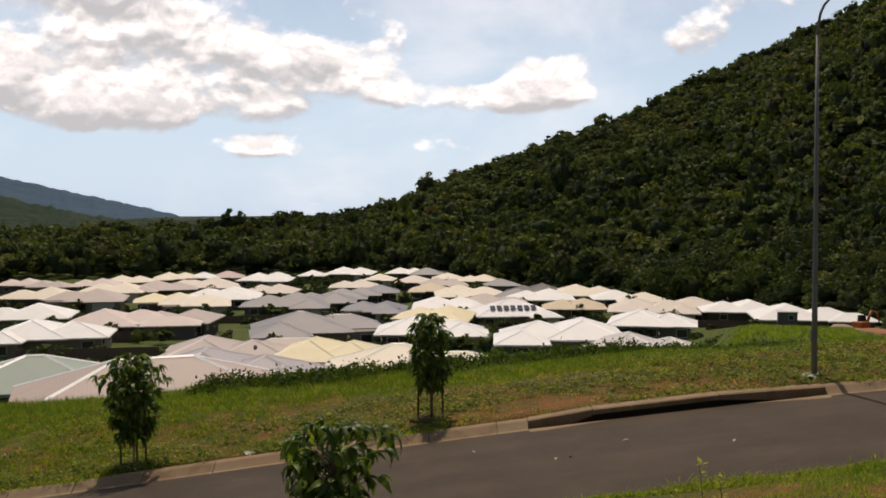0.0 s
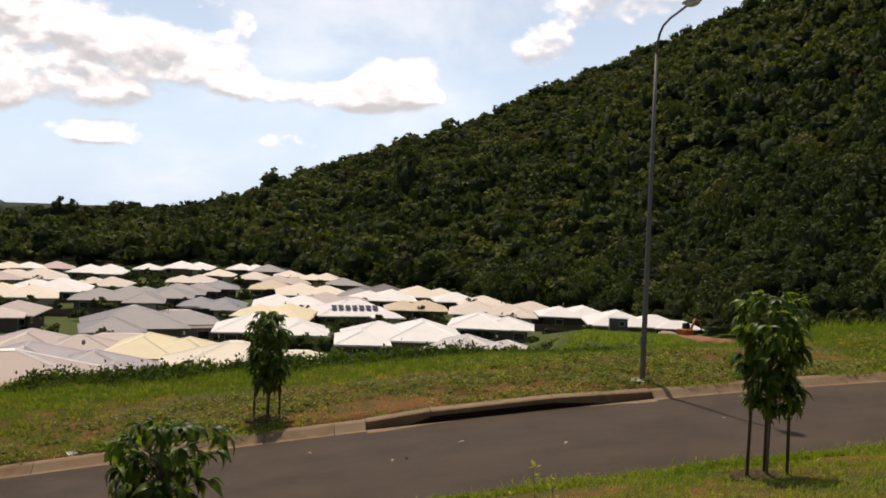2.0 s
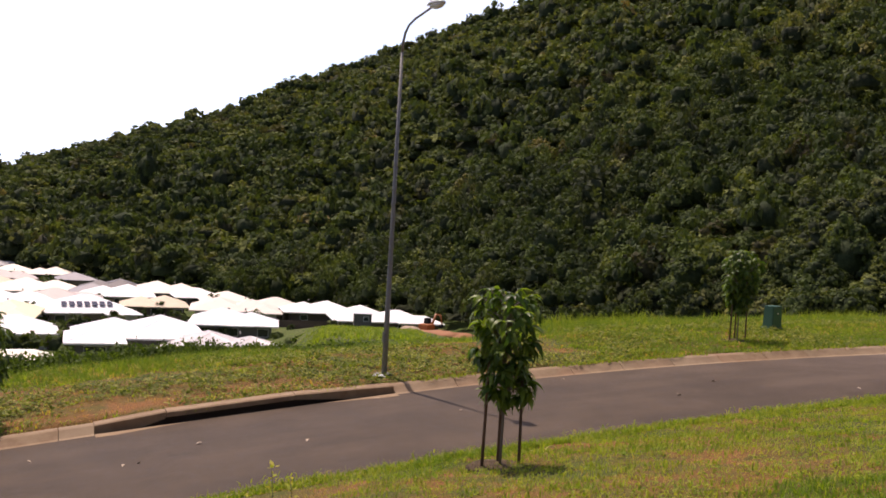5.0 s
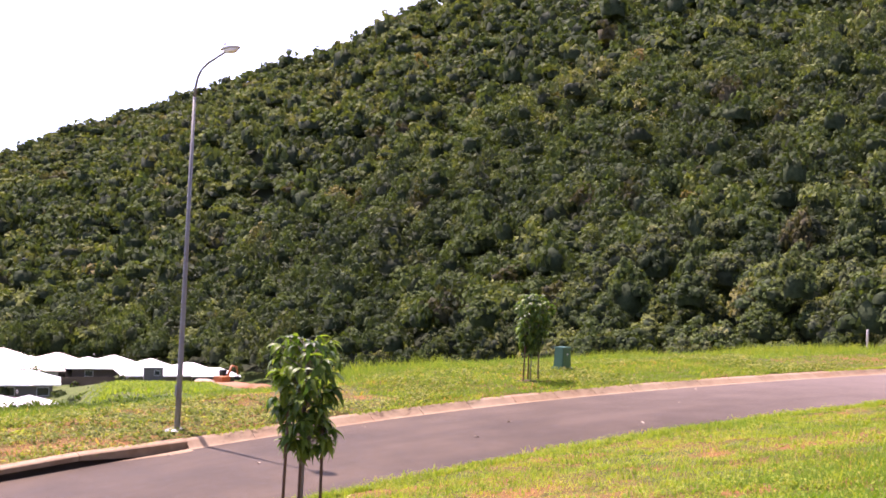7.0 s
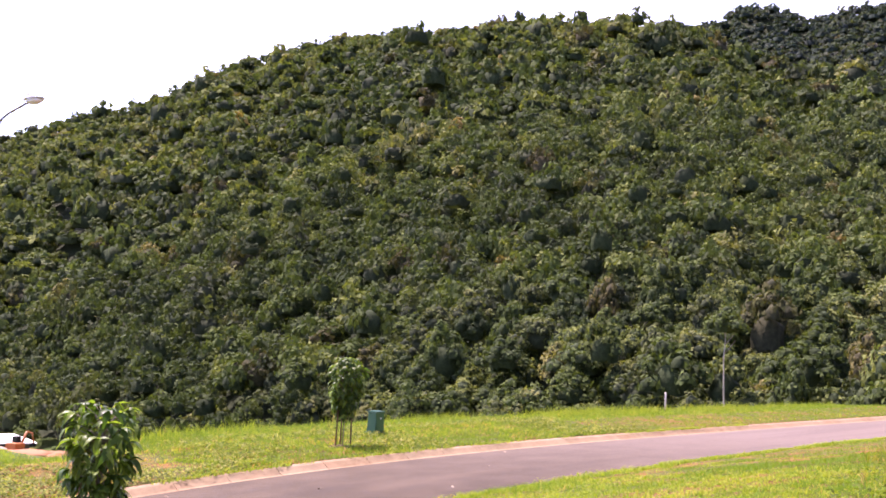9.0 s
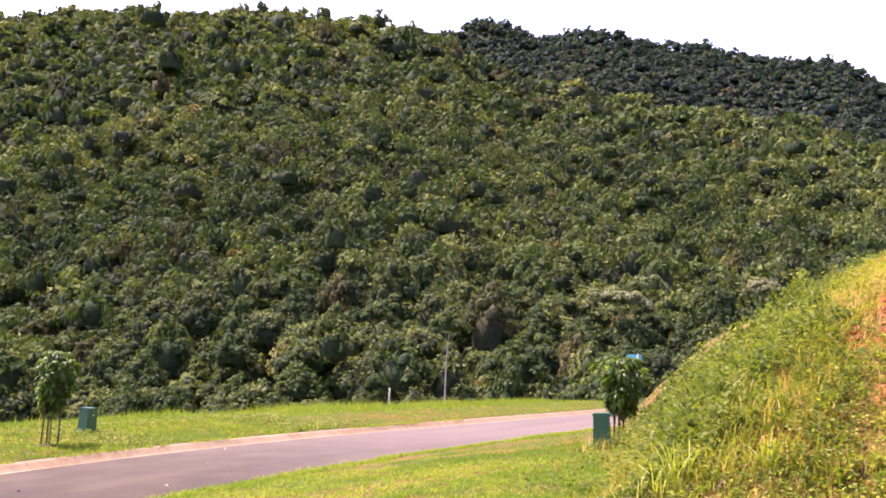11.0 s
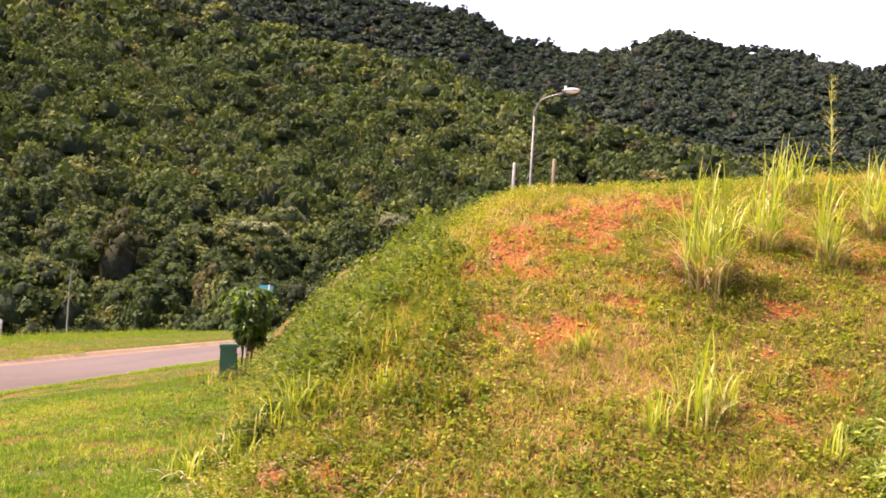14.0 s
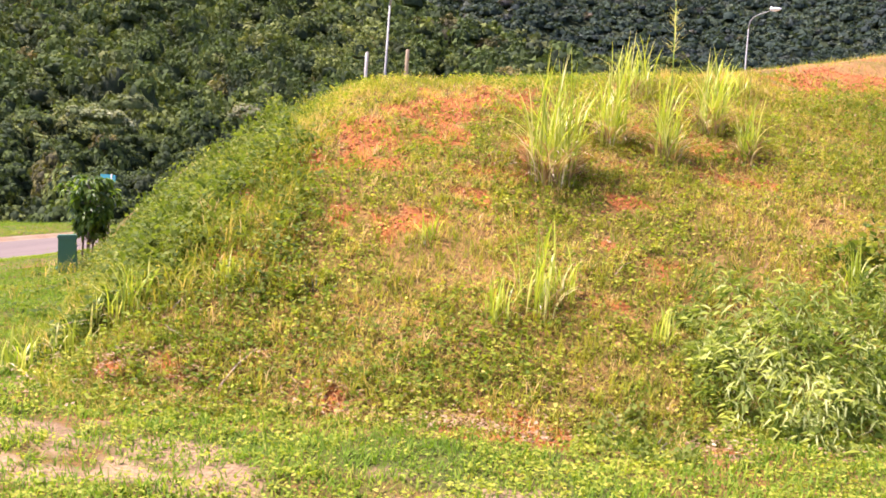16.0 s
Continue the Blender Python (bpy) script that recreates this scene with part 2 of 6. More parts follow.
def hill_z(x, y):
    """Wooded hill, as seen by bearing from the lookout, with a higher ridge behind it."""
    az = np.degrees(np.arctan2(x, y))
    d = np.hypot(x, y)
    foot = np.interp(az, [-40, -14, -3, 4, 10, 16, 22, 30, 45, 60, 75, 110, 160], [430, 420, 400, 330, 290, 250, 215, 150, 95, 78, 80, 110, 120])
    crest = np.interp(az, [-40, -14, 0, 15, 30, 50, 65, 85, 110, 160], [620, 640, 640, 600, 540, 500, 430, 340, 300, 300])
    rise = np.interp(az, [-60, -16, -8, -3, 0, 2.5, 5.6, 9.7, 14.5, 19, 25, 29, 33, 39.5, 44, 50, 55, 60, 63, 69, 76, 85, 91, 97, 110, 160],
                     [-1.6, -1.55, -1.5, -0.6, 0.8, 1.8, 3.0, 4.45, 6.3, 8.3, 10.6, 12.3, 14.5, 16.6, 17.4, 18.2, 17.8, 17.0, 15.4, 14.6, 13.2, 11.2, 9.4, 7.5, 5, 3])
    rise = rise + np.interp(az, [-16, -14, -11, -8, -5.5, -3, -1.2, 1, 5, 8.5, 12, 13.5, 15, 18, 21.7, 24, 25.5, 27, 29, 31, 33, 36, 39, 43, 45.5, 48.5, 52, 55.5, 58], [0, 0.15, 0.35, 0.45, 0.25, 0.41, 0.56, 0.38, 0.33, 0.15, 0.08, 0.56, 0.42, 0.49, 0.6, 0.5, 0.42, 0.01, 0.35, 0.43, 0.49, 0.66, 0.66, 0.02, -0.15, -0.01, 0.01, 0.36, 0])
    z0 = np.interp(foot, [78, 150, 250, 430], [-10, -18, -23, -25.5])
    s = (d - foot) / (crest - foot)
    up = np.where(s < 1, np.clip(s, 0, 1) ** 1.15, 1 - np.clip((s - 1) * 1.3, 0, 1) ** 1.5 * 0.8)
    front = z0 + (crest * np.tan(np.radians(rise)) - z0) * up
    rise2 = np.interp(az, [40, 52, 58, 63, 67, 71, 75, 80, 85, 88, 94, 98, 102, 105, 109, 125, 160], [9, 16.6, 18.5, 19.3, 18.9, 18.6, 18.3, 17.4, 15.9, 15.1, 15.9, 15.6, 14.6, 14.0, 14.0, 12, 8])
    rise2 = rise2 + np.interp(az, [58, 60, 62.5, 65.7, 68, 75, 78, 81, 83, 85, 87, 89, 92, 94, 97.5, 100], [-0.15, -0.45, 0, -0.63, -0.04, -0.22, -0.43, -0.13, 0.23, -0.39, 0.31, 0.01, -0.04, 0.33, -0.47, 0.14])
    back = np.where(az > 35, -20 + (760 * np.tan(np.radians(rise2)) + 20) * np.clip((d - 330) / 430, 0, 1) ** 1.1 - np.clip(d - 760, 0, 900) * 0.25, -60)
    # spurs and gullies that run down the slope
    spur = np.sin(az * 1.05 + 0.8 * np.sin(d * 0.017) + 0.9 * np.sin(az * 0.31 + 2.0)) * 0.6 + 0.4 * np.sin(az * 2.3 + 0.02 * d)
    gullies = (4.0 * lumps(x, y, 0.021) + 4.2 * spur * smooth(d, crest * 1.02, crest * 0.75)) * smooth(d, foot, foot + 120) * np.clip((d - foot) / 300, 0, 1)
    return np.maximum(front, back) + gullies, foot


def land_z(x, y):
    x, y = np.asarray(x, float), np.asarray(y, float)
    zs = street_z(x, np.clip(y, NEAR_EDGE, FAR_EDGE))
    kerb_top = zs + 0.14
    slope = kerb_top + np.clip(NEAR_EDGE - KERB - y, 0, 60) * (0.17 + 0.03 * smooth(x, 12, 0)) * smooth(x, -60, -8)
    level = np.clip(-1.85 + 0.04 * x, -3, 0.5)
    lawn = -0.12 * np.log(np.exp(-np.clip(slope, -9, 9) / 0.12) + np.exp(-level / 0.12))
    verge = kerb_top - (0.09 + 0.09 * smooth(x, 3, 9) * smooth(x, 15.5, 12.5)) * np.clip(y - 21.5, 0, 8) - 0.01 * np.clip(y - 18, 0, 4) + 0.0078 * np.clip(2 - x, 0, 16) * np.clip(y - 18.5, 0, 9)
    street = np.where(y < NEAR_EDGE - KERB, lawn, np.where(y > FAR_EDGE + KERB, verge, zs - 0.12))
    rim = 26.5 + 0.8 * np.sin(x * 0.21)
    down = np.minimum(verge, valley_z(np.maximum(y - rim + 26, 26)) + (verge + 3.6) * smooth(y, 70, rim))
    z = np.where(y > rim, down, street)
    # even field falling from the rim to the building plot
    az, far = np.degrees(np.arctan2(x, y)), np.hypot(x, y)
    field = -3.6 - (far - 27.5) * 0.112
    z = z + np.maximum(field - z, 0) * smooth(az, 13.0, 17.5) * smooth(az, 27, 22) * smooth(far, 28, 36) * smooth(far, 185, 160) * (y > rim)
    bank = bank_z(x, y)
    z = np.where((y < NEAR_EDGE - 0.5) & (x > 4), np.maximum(z, bank), z)
    hill, foot = hill_z(x, y)
    d = np.hypot(x, y)
    w = smooth(d, foot * 0.75, foot) * np.where(y < 26, smooth(d, 60, 90), 1)
    z = z * (1 - w) + np.maximum(hill, np.where(w >= 1, hill, -60)) * w
    bumps = 0.035 * lumps(x, y, 1.7) + 0.02 * lumps(x, y, 4.9, 1.0)
    off = np.where((y > NEAR_EDGE - KERB - 0.1) & (y < FAR_EDGE + KERB + 0.1), 0.0, 1.0)
    return z + bumps * off


LATTICE = np.random.default_rng(99).random((256, 256))


def grain(x, y, scale, octaves=4):
    """Layered value noise, 0 to 1."""
    out, amp, tot = 0.0, 1.0, 0.0
    x, y = np.asarray(x, float) * scale, np.asarray(y, float) * scale
    for k in range(octaves):
        i, j = np.floor(x).astype(int), np.floor(y).astype(int)
        u, v = x - i, y - j
        u, v = u * u * (3 - 2 * u), v * v * (3 - 2 * v)
        a, b = LATTICE[i & 255, j & 255], LATTICE[(i + 1) & 255, j & 255]
        c, d = LATTICE[i & 255, (j + 1) & 255], LATTICE[(i + 1) & 255, (j + 1) & 255]
        out = out + amp * (a * (1 - u) * (1 - v) + b * u * (1 - v) + c * (1 - u) * v + d * u * v)
        tot += amp
        x, y, amp = x * 2.07 + 31.7, y * 2.07 + 17.3, amp * 0.55
    return out / tot


# bare places on the bank and the lawn: x, y, radius
BARE = [(13.0, 0.6, 0.45), (13.3, 0.2, 0.45), (13.6, -0.3, 0.7), (14.0, -0.8, 0.7), (14.1, -1.3, 0.6), (12.3, 0.8, 0.45), (12.1, 0.5, 0.5), (12.7, -0.3, 0.4), (12.2, -1.2, 0.4), (13.0, 1.3, 0.45), (11.9, 1.5, 0.4),
        (11.2, 1.7, 0.5), (10.7, 0.2, 0.25), (16.0, -6.0, 0.8), (16.4, -6.6, 0.9), (11.4, -2.3, 0.3), (12.3, -4.0, 0.3), (13.1, -3.7, 0.4), (9.8, 1.7, 0.25), (12.3, 0.6, 0.5), (6.9, 2.4, 0.4), (6.5, 1.2, 0.4), (6.2, -0.3, 0.4), (5.2, 0.2, 0.6),
        (6.87, 2.55, 0.4), (6.96, 2.05, 0.45), (6.18, 2.0, 0.5), (6.2, 1.5, 0.45), (6.0, 0.8, 0.5), (7.93, 0.6, 0.3), (7.8, 0.35, 0.25), (7.7, -0.6, 0.3), (7.64, -1.0, 0.3), (7.55, -2.4, 0.25), (8.15, 2.25, 0.25), (8.25, 1.85, 0.2), (6.0, -0.7, 0.4)]


def bare(x, y):
    """How bare the soil is, 0 to 1."""
    x, y = np.asarray(x, float), np.asarray(y, float)
    m = np.zeros_like(x)
    for a, b, r in BARE:
        m = np.maximum(m, np.exp(-((x - a) ** 2 + (y - b) ** 2) / (r * r * 0.8)))
    n = 0.5 * grain(x + 0.4 * y, y * 1.6, 4.6, 5) + 0.5 * grain(y * 1.3, x, 11.0, 4)
    patchy = smooth(grain(x, y, 1.7, 5), 0.58, 0.72) * smooth(grain(y, x, 9.0, 3), 0.36, 0.56) * 0.8
    return np.clip(smooth(m * 1.0 + (n - 0.5) * 4.6, 0.36, 0.76) * smooth(m, 0.05, 0.3) + patchy * (x > 7) * (y < 5), 0, 1)


def build_ground():
    def axis(stops):
        out = [stops[0][0]]
        for (a, _), (b, step) in zip(stops, stops[1:]):
            n = max(1, int(round((b - a) / step)))
            out += list(a + (b - a) * (i + 1) / n for i in range(n))
        return np.array(out)

    xs = axis([(-3000, 0), (-600, 300), (-150, 25), (-40, 5), (-16, 1.2), (4, 0.5), (20, 0.25), (50, 0.8), (90, 3), (900, 18), (3000, 300)])
    ys = axis([(-3000, 0), (-400, 300), (-60, 20), (-14, 2), (8, 0.25), (11.85, 0.35), (11.93, 1), (12.19, 1), (12.21, 1), (17.29, 1.0), (17.31, 1), (17.57, 1), (17.65, 1), (28, 0.45), (60, 2), (130, 6), (900, 18), (3000, 300)])
    gx, gy = np.meshgrid(xs, ys)
    gz = land_z(gx, gy)
    v = np.stack([gx.ravel(), gy.ravel(), gz.ravel()], 1)
    w, h = len(xs), len(ys)
    i = (np.arange(h - 1)[:, None] * w + np.arange(w - 1)[None, :]).ravel()
    f = np.stack([i, i + 1, i + w + 1, i + w], 1)
    me = bpy.data.meshes.new("ground")
    me.vertices.add(len(v))
    me.vertices.foreach_set("co", v.ravel())
    me.loops.add(len(f) * 4)
    me.loops.foreach_set("vertex_index", f.ravel().astype(np.int32))
    me.polygons.add(len(f))
    me.polygons.foreach_set("loop_start", np.arange(len(f), dtype=np.int32) * 4)
    c = v[f].mean(1)
    d, foot = np.hypot(c[:, 0], c[:, 1]), hill_z(c[:, 0], c[:, 1])[1]
    is_bank = (c[:, 0] > 6.5) & (c[:, 1] < 7) & (bank_z(c[:, 0], c[:, 1]) > c[:, 2] - 0.25) & (d < 60)
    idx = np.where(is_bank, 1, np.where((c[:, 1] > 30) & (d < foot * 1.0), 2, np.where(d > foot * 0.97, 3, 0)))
    soil = me.attributes.new("bare", "FLOAT", "POINT")
    soil.data.foreach_set("value", bare(v[:, 0], v[:, 1]).astype(np.float32))
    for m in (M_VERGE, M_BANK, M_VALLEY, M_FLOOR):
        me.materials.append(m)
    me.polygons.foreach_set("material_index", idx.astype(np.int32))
    me.polygons.foreach_set("use_smooth", np.ones(len(f), bool))
    me.update(calc_edges=True)
    tagged(new("ground", me), "grassy land with bare soil sloping into a valley", "ground", kind="structure")


build_ground()


def build_road():
    xs = np.concatenate([np.arange(-60, -12, 2.0), np.arange(-12, 50, 0.5), np.arange(50, 121, 2.0)])
    ys = np.linspace(NEAR_EDGE, FAR_EDGE, 9)
    gx, gy = np.meshgrid(xs, ys)
    crown = 0.03 * np.sin((gy - NEAR_EDGE) / (FAR_EDGE - NEAR_EDGE) * np.pi)
    v = np.stack([gx.ravel(), gy.ravel(), (street_z(gx, gy) + crown).ravel()], 1)
    w, h = len(xs), len(ys)
    i = (np.arange(h - 1)[:, None] * w + np.arange(w - 1)[None, :]).ravel()
    ob = part("road", (v, np.stack([i, i + 1, i + w + 1, i + w], 1)), M_ASPHALT)
    for p in ob.data.polygons:
        p.use_smooth = True
    tagged(ob, "worn grey asphalt street rising along the slope", "road", kind="structure")


build_road()

INLET = (1.45, 6.75)


def kerb_block(x0, x1, y0, side, height=0.14, name="kerb_block", parent=None):
    """One cast length of mountable kerb with a sloping face and a flat gutter tray; side +1 is the far side."""
    bm = bmesh.new()
    prof = [(-0.20, 0.008), (-0.10, 0.004), (-0.02, 0.016), (0.06, 0.062), (0.15, height - 0.022), (0.21, height - 0.004), (0.29, height + 0.002), (0.30, height - 0.01), (0.30, -0.25), (-0.20, -0.25)]
    rings = []
    for x in (x0 + 0.006, x1 - 0.006):
        z = float(street_z(x, y0))
        rings.append([bm.verts.new((x, y0 + side * a, z + b)) for a, b in prof])
    n = len(prof)
    for k in range(n):
        bm.faces.new((rings[0][k], rings[0][(k + 1) % n], rings[1][(k + 1) % n], rings[1][k]))
    bm.faces.new(rings[0]), bm.faces.new(rings[1][::-1])
    bmesh.ops.recalc_face_normals(bm, faces=bm.faces)
    return part(name, bm, M_KERB, parent)


def build_kerbs():
    for name, y0, side, label in (("kerb_far", FAR_EDGE, 1, "red-stained concrete kerb along the far street edge"), ("kerb_near", NEAR_EDGE, -1, "concrete kerb half hidden by lawn grass")):
        base = tagged(new(name), label, "kerb", kind="structure")
        rng = random.Random(4)
        x = -24.0
        while x < 60:
            step = 1.2 + rng.random() * 0.1
            if side > 0 and x < INLET[0] < x + step + 0.5:
                step = INLET[0] - x
            if not (side > 0 and INLET[0] - 0.01 < x < INLET[1]):
                kerb_block(x, x + step, y0, side, parent=base)
                x += step
            else:
                x = INLET[1] + 0.005


build_kerbs()

# ---- street lamps ----


def tube(path, radii, sides=12, cap=True):
    """A bmesh tube along a list of points with a radius at each."""
    bm = bmesh.new()
    rings = []
    pts = [Vector(p) for p in path]
    for i, p in enumerate(pts):
        d = (pts[min(i + 1, len(pts) - 1)] - pts[max(i - 1, 0)]).normalized()
        u = d.cross(Vector((0.3, 0.9, 0.1))).normalized()
        w = d.cross(u)
        rings.append([bm.verts.new(p + (u * math.cos(a) + w * math.sin(a)) * radii[i]) for a in (2 * math.pi * k / sides for k in range(sides))])
    for a, b in zip(rings, rings[1:]):
        for k in range(sides):
            bm.faces.new((a[k], a[(k + 1) % sides], b[(k + 1) % sides], b[k]))
    if cap:
        bm.faces.new(rings[0][::-1]), bm.faces.new(rings[-1])
    for f in bm.faces:
        f.smooth = True
    bmesh.ops.recalc_face_normals(bm, faces=bm.faces)
    return bm


def ellipsoid(size, at=(0, 0, 0), cut=None, seg=20, rings=12):
    bm = bmesh.new()
    bmesh.ops.create_uvsphere(bm, u_segments=seg, v_segments=rings, radius=1.0)
    for v in bm.verts:
        if cut:
            v.co.z = max(v.co.z, cut[0]) if cut[1] > 0 else min(v.co.z, cut[0])
        v.co = Vector(at) + Vector((v.co.x * size[0], v.co.y * size[1], v.co.z * size[2]))
    for f in bm.faces:
        f.smooth = True
    return bm


def box(size, at=(0, 0, 0), bevel=0.0):
    bm = bmesh.new()
    bmesh.ops.create_cube(bm, size=1.0)
    for v in bm.verts:
        v.co = Vector(at) + Vector((v.co.x * size[0], v.co.y * size[1], v.co.z * size[2]))
    if bevel:
        bmesh.ops.bevel(bm, geom=list(bm.edges), offset=bevel, segments=2, affect="EDGES")
    return bm


def street_lamp(x, y, z, height, turn, label, girth=1.0):
    base = new("street_lamp")
    tagged(base, label, "street lamp", group="street lamps")
    base.matrix_basis = pose(x, y, z, 0, 0, turn)
    h = height - 1.05
    part("pole", tube([(0, 0, -0.2), (0, 0, 1.2), (0, 0, 3.5), (0, 0, h)], [0.068 * girth, 0.064 * girth, 0.052 * girth, 0.034 * girth]), M_GALV, base, "grey galvanised tapered steel pole")
    arm = [(0, 0, h - 0.02), (0.02, 0, h + 0.18), (0.08, 0, h + 0.36), (0.2, 0, h + 0.50), (0.42, 0, h + 0.60), (0.72, 0, h + 0.68), (0.95, 0, h + 0.74)]
    part("arm", tube(arm, [0.034 * girth, 0.032 * girth, 0.03 * girth, 0.028 * girth, 0.027 * girth, 0.026 * girth, 0.026 * girth]), M_GALV, base, "upswept curved steel arm")
    part("base_plate", box((0.3, 0.3, 0.025), (0, 0, 0.012), 0.005), M_GALV, base)
    part("access_door", box((0.07, 0.012, 0.22), (0, -0.066, 0.75), 0.004), M_GALV, base)
    head = part("lantern", ellipsoid((0.27, 0.12, 0.09), (1.1, 0, h + 0.78), (0.0, 1)), M_LAMPWHITE, base, "pale rounded lantern housing")
    part("lens", ellipsoid((0.22, 0.10, 0.085), (1.12, 0, h + 0.777), (0.0, -1)), M_GLASS, head, "clear dished lens")
    part("photocell", tube([(0.92, 0, h + 0.76), (0.92, 0, h + 0.92)], [0.03, 0.03]), M_LAMPWHITE, head)


def on_land(x, y):
    return float(land_z(x, y))


street_lamp(6.96, 18.47, on_land(6.96, 18.47), 7.45, -78, "tall grey galvanised street lamp on the grass verge", 0.84)
street_lamp(30.3, 1.66, -0.6, 7.85, -100, "grey street lamp standing beyond the grassy bank", 0.85)
street_lamp(44.4, -13.3, 2.4, 7.95, -125, "far grey street lamp standing beyond the bank", 0.85)

# ---- houses in the valley ----
ROOFS = {"white": (0.86, 0.84, 0.78), "cream": (0.80, 0.71, 0.55), "yellow": (0.80, 0.69, 0.43), "tan": (0.62, 0.50, 0.33), "beige": (0.70, 0.61, 0.50), "taupe": (0.50, 0.42, 0.365),
         "pink": (0.66, 0.55, 0.48), "rose": (0.55, 0.40, 0.37), "grey": (0.28, 0.262, 0.255), "slate": (0.22, 0.22, 0.235), "lilac": (0.42, 0.38, 0.375), "pale": (0.56, 0.525, 0.49),
         "brown": (0.10, 0.085, 0.075), "green": (0.30, 0.36, 0.29), "blush": (0.46, 0.36, 0.30), "bark": (0.17, 0.13, 0.11), "solar": (0.83, 0.81, 0.77)}
ROOF_WORDS = {"white": "white", "cream": "cream", "yellow": "pale yellow", "tan": "tan", "beige": "beige", "taupe": "taupe", "pink": "pinkish beige", "rose": "dull pink", "grey": "mid grey",
              "slate": "slate grey", "lilac": "purplish grey", "pale": "pale grey", "brown": "dark brown", "green": "grey-green", "blush": "light pinkish brown", "bark": "brown", "solar": "off-white"}


def sheet_roof(name, color):
    def build(g):
        p = coords(g)
        ribs = g.add("ShaderNodeTexWave", {"Vector": p, "Scale": 1.6, "Distortion": 0.0}, wave_type="BANDS", bands_direction="X").outputs[0]
        w = worldly(g)
        dirt = g.noise(w, 0.35, 6.0, 0.65)
        c = g.mix(g.math("MULTIPLY", g.ramp(dirt, 0.4, 0.8), 0.35), color, tuple(v * 0.72 for v in color))
        return principled(g, c, 0.55, normal=bump(g, ribs, 0.12, 0.02), spec=0.25)
    return material("sheet_roof_" + name, build)


M_ROOFS = {k: sheet_roof(k, v) for k, v in ROOFS.items()}
M_RIDGES = {k: plain("ridge_cap_" + k, (0.8, 0.79, 0.76) if k in ("blush", "green") else tuple(min(0.85, c * 1.12 + 0.02) for c in v), 0.4) for k, v in ROOFS.items()}
M_WALLS = [plain("render_cream", (0.24, 0.195, 0.145), 0.85, 0, 0.1, 0.5), plain("render_grey", (0.15, 0.135, 0.12), 0.85, 0, 0.1, 0.5), plain("render_brown", (0.095, 0.072, 0.058), 0.85, 0, 0.1, 0.5)]
M_PANE = plain("window_pane", (0.03, 0.035, 0.04), 0.08, 0.0, 0.02)
M_FRAME = plain("window_frame", (0.65, 0.65, 0.63), 0.5)
M_GARAGE = plain("garage_door", (0.55, 0.52, 0.47), 0.6)
M_PANEL = plain("solar_cell", (0.015, 0.02, 0.04), 0.12, 0.0, 0.05)
M_STEEL = plain("pale_steel", (0.7, 0.7, 0.68), 0.4, 0.2)


def hip(w, d, z, pitch=0.34, over=0.75, x0=0.0, y0=0.0):
    """Hipped roof over a w by d plan with its eaves at z: slopes with a thickness and a fascia. Also the ridge and hip lines."""
    a, b = w / 2 + over, d / 2 + over
    rise = min(a, b) * pitch
    r = max(a - b, 0.01) if a > b else 0.0
    q = max(b - a, 0.01) if b >= a else 0.0
    bm = bmesh.new()
    P = lambda x, y, zz: bm.verts.new((x0 + x, y0 + y, zz))
    low = [P(-a, -b, z - 0.2), P(a, -b, z - 0.2), P(a, b, z - 0.2), P(-a, b, z - 0.2)]
    eave = [P(-a, -b, z), P(a, -b, z), P(a, b, z), P(-a, b, z)]
    if r:
        e, f = P(-r, 0, z + rise), P(r, 0, z + rise)
        faces = [(eave[0], eave[1], f, e), (eave[1], eave[2], f), (eave[2], eave[3], e, f), (eave[3], eave[0], e)]
    else:
        e, f = P(0, -q, z + rise), P(0, q, z + rise)
        faces = [(eave[0], eave[1], e), (eave[1], eave[2], f, e), (eave[2], eave[3], f), (eave[3], eave[0], e, f)]
    for fc in faces:
        bm.faces.new(fc)
    for k in range(4):
        bm.faces.new((low[k], low[(k + 1) % 4], eave[(k + 1) % 4], eave[k]))
    bm.faces.new(low[::-1])
    E, F = e.co.copy(), f.co.copy()
    c = [v.co.copy() for v in eave]
    lines = [(E, F)] + ([(c[0], E), (c[3], E), (c[1], F), (c[2], F)] if r else [(c[0], E), (c[1], E), (c[2], F), (c[3], F)])
    bmesh.ops.recalc_face_normals(bm, faces=bm.faces)
    return bm, lines


def cap_strip(a, b, width=0.16):
    d = (b - a).normalized()
    s = d.cross(Vector((0, 0, 1))).normalized() * width
    bm = bmesh.new()
    up, dn = Vector((0, 0, 0.07)), Vector((0, 0, -0.03))
    ring = [[bm.verts.new(p + o) for o in (-s + dn, up, s + dn)] for p in (a, b)]
    for k in range(2):
        bm.faces.new((ring[0][k], ring[0][k + 1], ring[1][k + 1], ring[1][k]))
    bm.faces.new((ring[0][0], ring[1][0], ring[1][2], ring[0][2]))
    bm.faces.new(ring[0]), bm.faces.new(ring[1][::-1])
    bmesh.ops.recalc_face_normals(bm, faces=bm.faces)
    return bm


def window(parent, x, y, z, w, h, along):
    """Framed window on a wall face; along 'x' or 'y' is the wall's run."""
    sx, sy = (w, 0.08) if along == "x" else (0.08, w)
    fr = part("window", box((sx, sy, h), (x, y, z)), M_FRAME, parent)
    ix, iy = (w - 0.14, 0.1) if along == "x" else (0.1, w - 0.14)
    part("pane", box((ix, iy, h - 0.14), (x, y, z)), M_PANE, fr)


HOUSE_RNG = random.Random(11)


